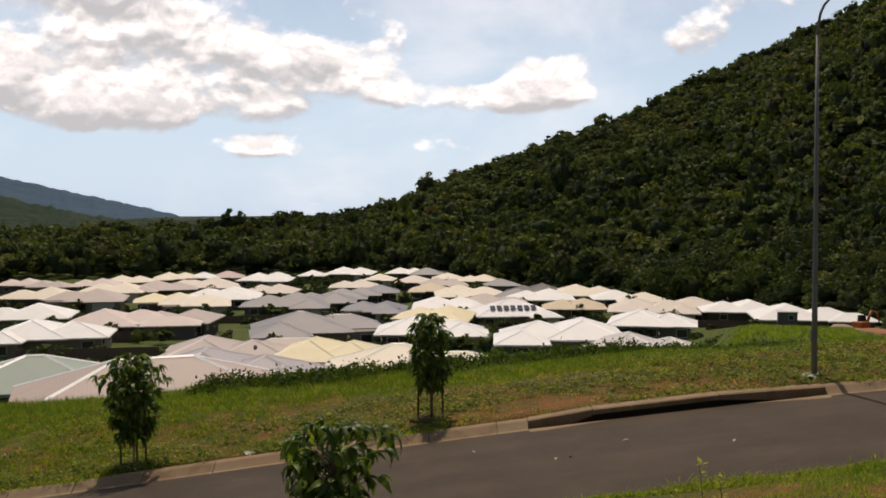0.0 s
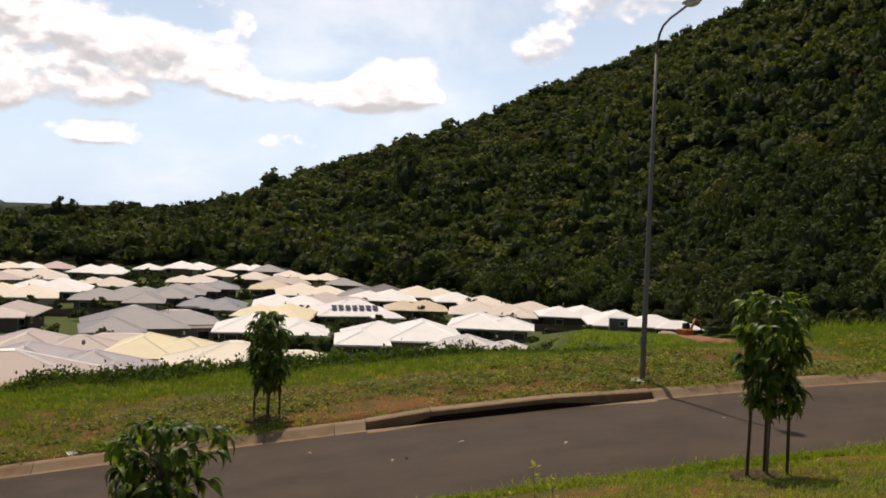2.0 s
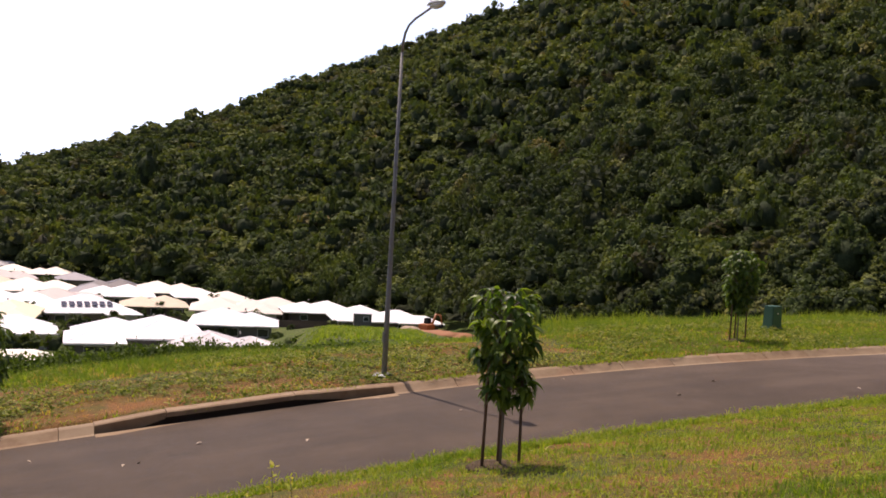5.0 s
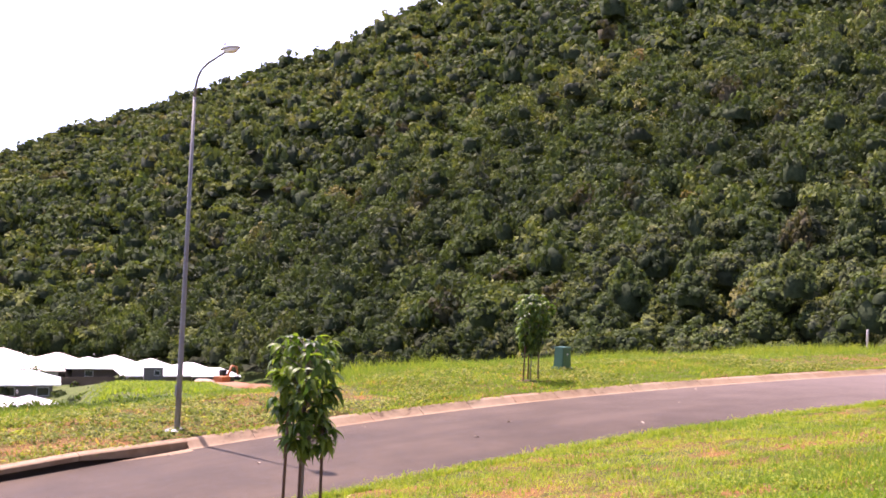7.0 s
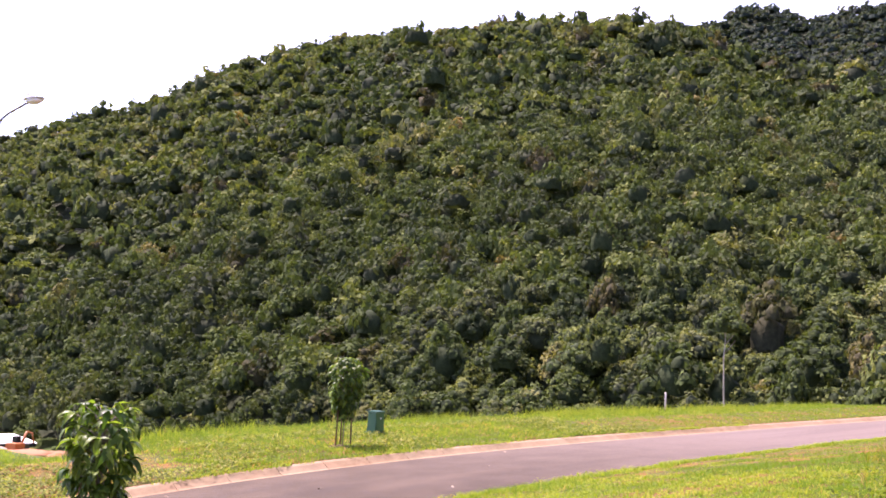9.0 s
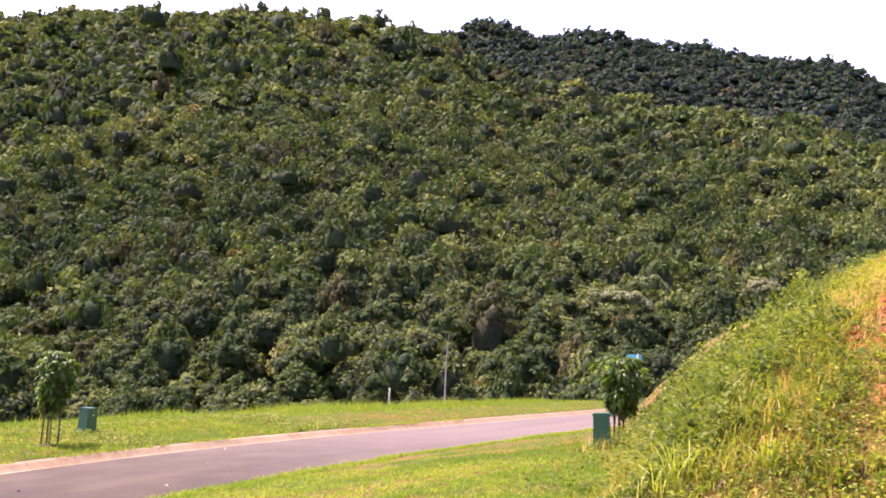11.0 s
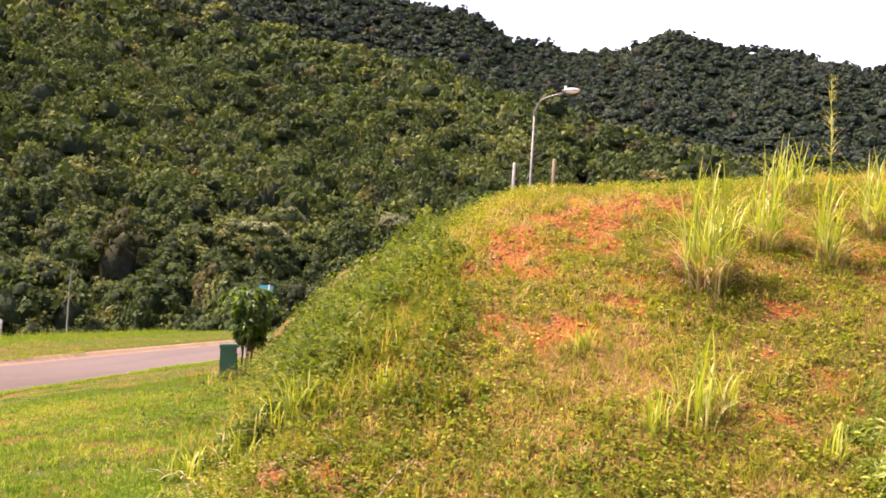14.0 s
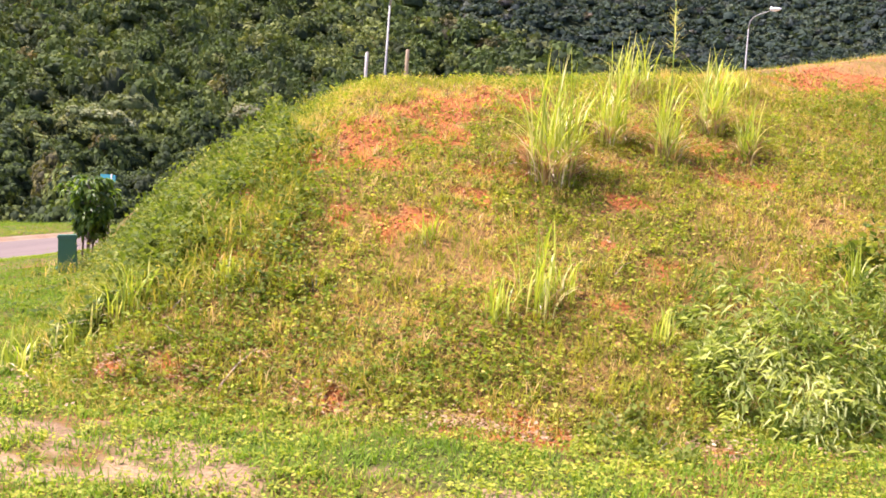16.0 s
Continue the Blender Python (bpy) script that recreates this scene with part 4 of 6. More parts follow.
def sapling(x, y, height, spread, label, separate=False, seed=1, low=0.36, lean=0.0, thick=1.0):
    rng = random.Random(seed)
    z = on_land(x, y) - 0.02
    base = tagged(new("sapling"), label, "young tree", group="staked saplings")
    base.matrix_basis = pose(x, y, z, 0, 0, rng.uniform(-8, 8))
    top = height * 0.97
    part("trunk", tube([(0, 0, -0.1), (0.01, 0, top * 0.35), (-0.015 + lean * 0.4, 0.01, top * 0.7), (lean, 0, top)], [0.017, 0.015, 0.011, 0.005], 8), M_TRUNK, base)
    for k in range(3):
        a = (math.radians(185), math.radians(-5), math.radians(80))[k]
        r = 0.22 if k < 2 else 0.12
        sx, sy = r * math.cos(a), r * math.sin(a)
        h = height * rng.uniform(0.56, 0.64)
        part("stake", tube([(sx * 1.1, sy, -0.15), (sx, sy, h - 0.03), (sx, sy, h)], [0.02, 0.019, 0.014], 7), M_STAKE, base)
        part("tie", tube([(sx, sy, h * 0.86), (sx * 0.5, sy * 0.5, h * 0.85), (0, 0, h * 0.86)], [0.009, 0.008, 0.009], 5), M_TIE, base)
    # twigs with whorls of hanging leaves
    spots, twigs = [], []
    count = int(135 * thick * (spread / 0.5) ** 1.5 * (height / 2.1))
    for i in range(count):
        t = low + (1 - low) * (i + rng.random()) / count
        u = (t - low) / (1 - low)
        env = spread * float(np.interp(u, [0, 0.2, 0.55, 0.75, 0.9, 1.0], [0.45, 0.62, 0.8, 1.0, 0.85, 0.4]))
        a = rng.uniform(0, 6.283)
        env *= 0.72 + 0.55 * (0.5 + noise.noise(Vector((math.cos(a) * 1.3, math.sin(a) * 1.3, t * 4.0 + seed))))
        r = env * math.sqrt(rng.uniform(0.0, 1.0)) * 0.88
        spots.append((lean * t + r * math.cos(a), r * math.sin(a), height * t * 0.985, a))
    vs, fs, off = [], [], 0
    bmt = bmesh.new()
    for sx, sy, sz, a in spots:
        n = rng.randint(5, 7)
        for j in range(n):
            b = a + rng.uniform(-1.6, 1.6) if j else a
            pitch = math.radians(rng.uniform(-35, 30))
            m = Matrix.Translation((sx, sy, sz)) @ Matrix.Rotation(b, 4, "Z") @ Matrix.Rotation(pitch, 4, "Y") @ Matrix.Rotation(rng.uniform(-0.7, 0.7), 4, "X")
            k = rng.randrange(5)
            sc = rng.uniform(0.75, 1.15)
            m = m @ Matrix.Diagonal((sc, sc, sc, 1))
            if separate and len(twigs) < 290:
                twigs.append((k, m))
                continue
            v, f = LEAVES[k]
            q = (np.array(m.to_3x3()) @ v.T).T + np.array(m.translation)
            vs.append(q)
            fs += [tuple(p + off for p in face) for face in f]
            off += len(v)
        p0 = Vector((lean * sz / height, 0, max(sz - 0.22, height * 0.2)))
        tb = tube([p0, (p0 + Vector((sx, sy, sz))) / 2 + Vector((0, 0, 0.03)), (sx, sy, sz)], [0.007, 0.005, 0.003], 4)
        me = bpy.data.meshes.new("t")
        tb.to_mesh(me)
        tb.free()
        bmt.from_mesh(me)
        bpy.data.meshes.remove(me)
    crown = part("crown", (np.concatenate(vs), fs) if vs else bmesh.new(), M_LEAF, base, "drooping glossy green leaves")
    for p in crown.data.polygons:
        p.use_smooth = True
    part("branchwork", bmt, M_TRUNK, base)
    for k, m in twigs:
        lf = new("leaf", LEAF_MESHES[k])
        lf.parent = crown
        lf.matrix_basis = m
    pad = ellipsoid((0.42, 0.38, 0.06), (0, 0, 0.0), None, 18, 8)
    for v in pad.verts:
        v.co.z += 0.02 * noise.noise(v.co * 9)
    part("mulch_ring", pad, M_MULCH, base, "dark mulch around the stem")


sapling(5.49, 10.49, 2.18, 0.50, "young glossy-leaved tree tied to three timber stakes", True, 3, 0.38)
sapling(-1.15, 9.55, 1.42, 0.62, "low bushy young tree by the lower kerb", True, 5, 0.30)
sapling(-0.31, 18.65, 2.05, 0.47, "slim young tree between three timber stakes", False, 7, 0.30, 0.0, 1.5)
sapling(-5.85, 18.15, 2.12, 0.66, "broad young tree between three timber stakes", False, 9, 0.26, 0.0, 1.3)
sapling(16.39, 19.26, 2.25, 0.50, "thin-crowned young tree beside a green service pillar", False, 12, 0.36, 0.0, 1.9)
sapling(19.2, 6.3, 1.70, 0.50, "small dense-crowned young tree at the foot of the bank", False, 15, 0.34, 0.0, 1.9)

# ---- green service pillars ----
M_GREENBOX = plain("green_fibreglass", (0.03, 0.125, 0.045), 0.45, 0, 0.25, 4.0)
M_GREENLID = plain("green_lid", (0.035, 0.125, 0.07), 0.4, 0, 0.2, 4.0)
M_YELLOW = plain("yellow_sticker", (0.65, 0.55, 0.04), 0.5)


def service_pillar(x, y, h, turn, label, lean=0.0, about=0.0):
    base = tagged(new("service_pillar"), label, "service pillar", group="green service pillars")
    a = radians(about)
    base.matrix_basis = Matrix.Translation((x, y, on_land(x, y) - 0.02)) @ Matrix.Rotation(radians(lean), 4, (math.sin(a), math.cos(a), 0)) @ pose(0, 0, 0, 0, 0, turn)
    bm = box((0.40, 0.32, h - 0.12), (0, 0, 0.06 + (h - 0.12) / 2), 0.02)
    for v in bm.verts:
        k = 1.06 - 0.16 * v.co.z / h
        v.co.x, v.co.y = v.co.x * k, v.co.y * k
    part("body", bm, M_GREENBOX, base)
    part("lid", box((0.40, 0.33, 0.07), (0, 0, h - 0.05), 0.018), M_GREENLID, base, "rounded green lid")
    part("plinth", box((0.50, 0.40, 0.12), (0, 0, 0.05), 0.015), M_GREENBOX, base, "wider green plinth")
    part("lock", tube([(0.0, -0.175, h * 0.7), (0.0, -0.158, h * 0.7)], [0.022, 0.022], 10), M_STEEL, base)
    part("sticker", box((0.005, 0.07, 0.09), (0.195, 0.02, h * 0.72)), M_YELLOW, base, "small yellow warning sticker")


service_pillar(18.9, 20.85, 0.70, 12, "green fibreglass service pillar standing on the verge")
service_pillar(17.65, 6.1, 0.68, 20, "green fibreglass service pillar leaning at the foot of the bank", -4.0, 71)

# ---- drain inlet in the far kerb ----


def drain_inlet():
    base = tagged(new("drain_inlet"), "concrete kerb drain inlet with a dark open throat", "drain inlet")
    x0, x1, x2, x3 = 1.45, 2.6, 4.85, 6.75
    y = FAR_EDGE

    def slab(name, a, b, ha, hb, lo_a, lo_b, front, mat=M_KERB):
        bm = bmesh.new()
        rings = []
        for x, h, lo in ((a, ha, lo_a), (b, hb, lo_b)):
            z = float(street_z(x, y))
            rings.append([bm.verts.new((x, y + p, z + q)) for p, q in ((front, lo), (front, h - 0.02), (front + 0.03, h), (0.32, h + 0.005), (0.32, lo))])
        for k in range(5):
            bm.faces.new((rings[0][k], rings[0][(k + 1) % 5], rings[1][(k + 1) % 5], rings[1][k]))
        bm.faces.new(rings[0]), bm.faces.new(rings[1][::-1])
        bmesh.ops.recalc_face_normals(bm, faces=bm.faces)
        return part(name, bm, mat, base)

    slab("end_block", x0, x1, 0.145, 0.205, -0.2, 0.08, 0.08)
    slab("lintel", x1 + 0.012, x2, 0.205, 0.205, 0.105, 0.105, 0.05)
    slab("end_block", x2 + 0.012, x3, 0.205, 0.145, 0.105, -0.1, 0.06)
    lip = box((x3 - x0, 0.24, 0.05), ((x0 + x3) / 2, y - 0.17, 0), 0.006)
    for v in lip.verts:
        v.co.z += float(street_z(v.co.x, y)) - 0.008
    part("gutter_lip", lip, M_KERB, base)
    # dark brown wall: the throat's shade and dirt in one colour
    slab("throat_wall", x0 + 0.4, x3 - 0.3, 0.16, 0.16, -0.3, -0.3, 0.27, M_DARKVOID)


drain_inlet()

# ---- grass and weeds ----


def tinted(name, a, b, c, glow=(1.6, 1.7, 0.6), rough=0.7, through_=0.35, spec=0.15):
    """Leaf material that runs from a through b to c by the tint of each blade."""
    def build(g):
        t = g.add("ShaderNodeAttribute", attribute_name="tint").outputs["Fac"]
        k = g.mix(g.ramp(t, 0.0, 0.55), a, b)
        k = g.mix(g.ramp(t, 0.6, 1.0), k, c)
        s = principled(g, k, rough, spec=spec)
        tr = g.add("ShaderNodeBsdfTranslucent", {"Color": g.mix(1.0, k, glow, "MULTIPLY")}).outputs[0]
        return g.add("ShaderNodeMixShader", {0: through_, 1: s, 2: tr}).outputs[0]
    return material(name, build)


M_GRASS = tinted("verge_grass", (0.125, 0.19, 0.016), (0.26, 0.31, 0.032), (0.44, 0.27, 0.09))
M_LAWN = tinted("lawn_grass", (0.11, 0.185, 0.015), (0.27, 0.315, 0.030), (0.42, 0.30, 0.09))
M_BANKGRASS = tinted("bank_grass", (0.15, 0.178, 0.018), (0.31, 0.272, 0.034), (0.50, 0.34, 0.14))
M_WEED = tinted("weed_leaf", (0.10, 0.15, 0.014), (0.28, 0.30, 0.028), (0.47, 0.39, 0.08))
M_REED = tinted("guinea_grass", (0.17, 0.24, 0.022), (0.40, 0.42, 0.045), (0.62, 0.50, 0.28), rough=0.4, spec=0.3)
M_DEADREED = tinted("dead_reed", (0.22, 0.125, 0.065), (0.38, 0.25, 0.14), (0.66, 0.54, 0.38), rough=0.6, through_=0.2)
M_HIP = tinted("bank_shrub_leaf", (0.06, 0.090, 0.013), (0.14, 0.17, 0.024), (0.31, 0.30, 0.08))
M_THICKET = tinted("thicket_leaf", (0.035, 0.062, 0.010), (0.085, 0.125, 0.018), (0.19, 0.21, 0.04))
M_PALEBUSH = tinted("pale_bush_leaf", (0.08, 0.12, 0.022), (0.19, 0.23, 0.05), (0.46, 0.47, 0.20))
M_STALK = plain("green_stalk", (0.10, 0.085, 0.03), 0.8)


def add_tint(ob, values):
    t = ob.data.attributes.new("tint", "FLOAT", "POINT")
    t.data.foreach_set("value", np.asarray(values, np.float32))
    return ob


def blade_arrays(base, h, w, lean, rng, curl=0.6):
    """Bent blades: base (n,3), height, width, lean; two segments each."""
    n = len(base)
    a = rng.uniform(0, 6.283, n)
    d = np.stack([np.cos(a), np.sin(a), np.zeros(n)], 1)
    b = a + rng.uniform(-0.6, 0.6, n) + 1.57
    s = np.stack([np.cos(b), np.sin(b), np.zeros(n)], 1) * (w / 2)[:, None]
    up = np.array([0, 0, 1.0])
    mid = base + up * (h * 0.55)[:, None] + d * (h * lean * 0.3)[:, None]
    tip = base + up * (h * (1 - curl * lean * 0.35))[:, None] + d * (h * lean)[:, None]
    v = np.stack([base - s, base + s, mid - s * 0.75, mid + s * 0.75, tip], 1)
    i = np.arange(n)[:, None] * 5
    f = np.concatenate([i + [0, 1, 3], i + [0, 3, 2], i + [2, 3, 4]], 1).reshape(-1, 3)
    return v.reshape(-1, 3), f


def blades(name, xy, h, w, lean, mat, label, tint, seed, simple=False):
    rng = np.random.default_rng(seed)
    base = np.column_stack([xy, land_z(xy[:, 0], xy[:, 1]) - 0.01])
    v, f = blade_arrays(base, h, w, lean, rng)
    if simple:
        v = v.reshape(-1, 5, 3)[:, [0, 1, 4]].reshape(-1, 3)
        f = np.arange(len(v)).reshape(-1, 3)
    ob = mesh_from(name, v, f, mat)
    add_tint(ob, np.repeat(np.clip(tint, 0, 1), 3 if simple else 5))
    return tagged(ob, label, "grass", kind="stuff")


def scatter(n, x0, x1, y0, y1, rng, gamma=1.0):
    return np.column_stack([x0 + (x1 - x0) * rng.random(n) ** gamma, rng.uniform(y0, y1, n)])


def worn(p):
    """Browned, thin strip of the verge along the kerb."""
    return 0.42 * smooth(p[:, 1], 22.6, 19.0) * smooth(p[:, 0], -6.5, -3) * smooth(p[:, 0], 13, 8)


def build_grass():
    rng = np.random.default_rng(21)
    # far verge: thick green and thin brown patches
    p = np.concatenate([scatter(140000, -13, 26, FAR_EDGE + 0.28, 26.5, rng), scatter(40000, 26, 62, FAR_EDGE + 0.28, 27, rng)])
    lush = grain(p[:, 0], p[:, 1], 0.55, 4)
    far = 0.10 + smooth(p[:, 1], 20.5, 23.5) * 0.14 + 0.26 * smooth(p[:, 0], 10, 16) + 0.22 * smooth(p[:, 0], 2, -3) - worn(p) + 0.5 * (grain(p[:, 0], p[:, 1], 1.6, 4) - 0.5)
    keep = rng.random(len(p)) < smooth(lush + far, 0.38, 0.62) * 0.72 + 0.28
    p, lush, far = p[keep], (lush + far)[keep], far[keep]
    n = len(p)
    h = rng.uniform(0.035, 0.085, n) * (0.6 + 1.1 * smooth(lush, 0.4, 0.7)) * (1 + 1.2 * smooth(p[:, 1], 21.5, 25))
    blades("verge_grass", p, h, rng.uniform(0.012, 0.026, n), rng.uniform(0.3, 1.1, n), M_GRASS, "patchy green and browned verge grass", 1.05 - 1.15 * smooth(lush, 0.3, 0.68) + rng.normal(0, 0.14, n), 1, True)
    # tall weeds along the rim
    p = np.concatenate([scatter(15000, -16, 12, 24.6, 27.6, rng), scatter(26000, 12, 66, 23.6, 28.2, rng)])
    tall = grain(p[:, 0], p[:, 1], 0.35, 3)
    keep = rng.random(len(p)) < smooth(tall + 0.1 * smooth(p[:, 1], 23.5, 26), 0.36, 0.6)
    p, tall = p[keep], tall[keep]
    n = len(p)
    edge = smooth(p[:, 1], 23.4, 26)
    h = rng.uniform(0.2, 0.55, n) * (0.35 + 0.65 * edge) * (0.42 + 0.65 * smooth(p[:, 0], 13, 16) * (0.5 + grain(p[:, 0], p[:, 1], 1.1, 3)))
    blades("tall_grass", p, h, rng.uniform(0.014, 0.034, n), rng.uniform(0.1, 0.8, n), M_GRASS, "tall uncut grass along the rim of the slope", 0.35 - 0.5 * (tall - 0.5) + rng.normal(0, 0.2, n), 2, True)
    # near lawn
    p = np.concatenate([scatter(110000, 3.0, 20, 3.2, NEAR_EDGE - 0.26, rng), scatter(14000, 20, 40, 6.5, NEAR_EDGE - 0.26, rng), scatter(9000, -6, 3.0, 5, NEAR_EDGE - 0.26, rng), scatter(40000, 4.2, 8.6, -5, 3.6, rng), scatter(26000, 6, 17, 3, 6.5, rng)])
    lush = grain(p[:, 0], p[:, 1], 0.7, 4) + 0.16 * smooth(p[:, 1], 8, 6)
    dry = (0.3 + 0.7 * smooth(grain(p[:, 0], p[:, 1], 0.5, 4), 0.40, 0.58)) * smooth(p[:, 0], 15, 10) * smooth(p[:, 1], 6, 8)
    keep = (rng.random(len(p)) < smooth(lush, 0.28, 0.5) * 0.85 + 0.15) & (rng.random(len(p)) > 0.6 * dry) & (bank_z(p[:, 0], p[:, 1]) < land_z(p[:, 0], p[:, 1]) - 0.02) & (rng.random(len(p)) > bare(p[:, 0], p[:, 1]) * 0.8)
    p, lush, dry = p[keep], lush[keep], dry[keep]
    n = len(p)
    edge = smooth(p[:, 1], NEAR_EDGE - 1.0, NEAR_EDGE - 0.3)
    h = rng.uniform(0.03, 0.075, n) * (0.8 + 0.7 * smooth(lush, 0.4, 0.7)) * (1 + 0.9 * edge)
    blades("lawn_grass", p, h, rng.uniform(0.008, 0.018, n), rng.uniform(0.3, 1.1, n), M_LAWN, "short bright green lawn with browned patches", 0.62 - 0.75 * smooth(lush, 0.24, 0.62) + 0.5 * (grain(p[:, 0], p[:, 1], 2.4, 3) - 0.5) + 0.6 * dry + 0.12 * smooth(p[:, 0], 14, 9) * smooth(p[:, 1], 6, 8) + rng.normal(0, 0.2, n), 3, True)
    # bank: yellow-green grass between bare patches
    p = np.concatenate([scatter(120000, 7.2, 16.5, -8, 5.4, rng, 1.25), scatter(12000, 14, 22, -9, 6.2, rng)])
    soil = bare(p[:, 0], p[:, 1])
    on = bank_z(p[:, 0], p[:, 1]) > land_z(p[:, 0], p[:, 1]) - 0.12
    keep = on & (rng.random(len(p)) > soil * 0.8)
    p = p[keep]
    n = len(p)
    dry = grain(p[:, 0], p[:, 1], 1.3, 4)
    h = rng.uniform(0.04, 0.13, n) * (0.7 + 0.8 * grain(p[:, 0], p[:, 1], 0.8, 3))
    blades("bank_grass", p, h, rng.uniform(0.007, 0.015, n), rng.uniform(0.3, 1.2, n), M_BANKGRASS, "thin yellow-green grass on the bank", 0.1 + 0.95 * smooth(dry, 0.42, 0.75) + rng.normal(0, 0.18, n), 4, True)


build_grass()


def tufts(name, xy, blades_each, h, w, mat, label, tint, seed, spread=0.05, jitter=0.16):
    """Tufts: fans of arching blades out of single roots."""
    rng = np.random.default_rng(seed)
    n = len(xy) * blades_each
    q = np.repeat(xy, blades_each, 0) + rng.normal(0, spread, (n, 2))
    hh = np.repeat(h, blades_each) * rng.uniform(0.5, 1.15, n)
    base = np.column_stack([q, land_z(q[:, 0], q[:, 1]) - 0.01])
    v, f = blade_arrays(base, hh, w * rng.uniform(0.7, 1.4, n), rng.uniform(0.25, 1.25, n), rng, 0.9)
    ob = mesh_from(name, v, f, mat)
    add_tint(ob, np.repeat(np.clip(np.repeat(tint, blades_each) + rng.normal(0, jitter, n), 0, 1), 5))
    return tagged(ob, label, "grass", kind="stuff")


def build_tufts():
    rng = np.random.default_rng(77)
    # far verge: leafy tufts, thicker in the green patches and by the rim
    p = np.concatenate([scatter(9000, -12, 24, FAR_EDGE + 0.35, 26, rng), scatter(900, 24, 50, FAR_EDGE + 0.35, 26, rng)])
    g = grain(p[:, 0], p[:, 1], 0.55, 4) + 0.10 * smooth(p[:, 1], 20.5, 23.5) + 0.16 * smooth(p[:, 0], -1, -6) - 0.5 * worn(p)
    keep = rng.random(len(p)) < 0.10 + 0.9 * smooth(g, 0.40, 0.62)
    p, g = p[keep], g[keep]
    n = len(p)
    tufts("verge_tufts", p, 7, rng.uniform(0.07, 0.19, n) * (0.8 + 0.5 * smooth(p[:, 1], 21, 25)), 0.024, M_GRASS, "leafy grass tufts standing out of the verge", np.where(rng.random(n) < 0.16, 0.9, 0.18 + 0.5 * rng.random(n)), 5, 0.07)
    # bank: small arching tufts, green to straw
    p = scatter(4600, 7.4, 16.5, -8, 5.2, rng, 1.15)
    keep = (bank_z(p[:, 0], p[:, 1]) > land_z(p[:, 0], p[:, 1]) - 0.1) & (rng.random(len(p)) > bare(p[:, 0], p[:, 1]) * 0.75)
    p = p[keep]
    n = len(p)
    tufts("bank_tufts", p, 11, rng.uniform(0.08, 0.24, n), 0.008, M_BANKGRASS, "small arching grass tufts, green and straw-coloured, on the bank", np.where(rng.random(n) < 0.30, 0.95, 0.1 + 0.4 * rng.random(n)), 6, 0.03)
    # shoulder of the bank towards the street: rank grass
    p = scatter(5200, 9.0, 21.5, 1.2, 7.2, rng)
    n_ = 0.301 * (p[:, 0] - 9.5) - 0.953 * (p[:, 1] - 3.3)
    keep = (np.abs(n_ - 1.35) < 1.0 + np.abs(rng.normal(0, 0.55, len(p)))) & (rng.random(len(p)) < smooth(grain(p[:, 0], p[:, 1], 0.9, 3), 0.35, 0.6))
    p = p[keep]
    n = len(p)
    tufts("shoulder_grass", p, 9, rng.uniform(0.15, 0.42, n), 0.012, M_BANKGRASS, "rank yellow-green grass on the bank shoulder", np.where(rng.random(n) < 0.2, 0.85, 0.35 * rng.random(n)), 7, 0.06)
    # lawn
    p = np.concatenate([scatter(3600, 4.0, 16, 3.2, NEAR_EDGE - 0.3, rng), scatter(1300, 4.4, 8.6, -5, 3.6, rng)])
    dry = (0.3 + 0.7 * smooth(grain(p[:, 0], p[:, 1], 0.5, 4), 0.40, 0.58)) * smooth(p[:, 0], 15, 10) * smooth(p[:, 1], 6, 8)
    keep = (bank_z(p[:, 0], p[:, 1]) < land_z(p[:, 0], p[:, 1]) - 0.02) & (rng.random(len(p)) > bare(p[:, 0], p[:, 1])) & (rng.random(len(p)) > 0.75 * dry)
    p = p[keep]
    n = len(p)
    tufts("lawn_tufts", p, 8, rng.uniform(0.05, 0.12, n), 0.012, M_LAWN, "rough grass tufts in the lawn", 0.1 + 0.6 * rng.random(n), 8, 0.05)


build_tufts()


def build_field():
    """Rough tall grass on the field that falls from the rim to the building plot."""
    rng = np.random.default_rng(83)
    n = 5000
    d, a = 28 + 120 * rng.random(n) ** 1.5, np.radians(rng.uniform(10.5, 26, n))
    p = np.column_stack([d * np.sin(a), d * np.cos(a)])
    g = grain(p[:, 0], p[:, 1], 0.16, 4)
    keep = (rng.random(n) < smooth(g, 0.34, 0.58)) & (p[:, 1] > 26.8)
    p, d, g = p[keep], d[keep], g[keep]
    n = len(p)
    tufts("field_grass", p, 6, rng.uniform(0.12, 0.32, n) * (0.7 + 0.006 * d), 0.05, M_GRASS, "rough tall grass on the field below the verge", np.clip(0.42 - 1.1 * (g - 0.35) + rng.normal(0, 0.15, n), 0, 1), 11, 0.25)


build_field()


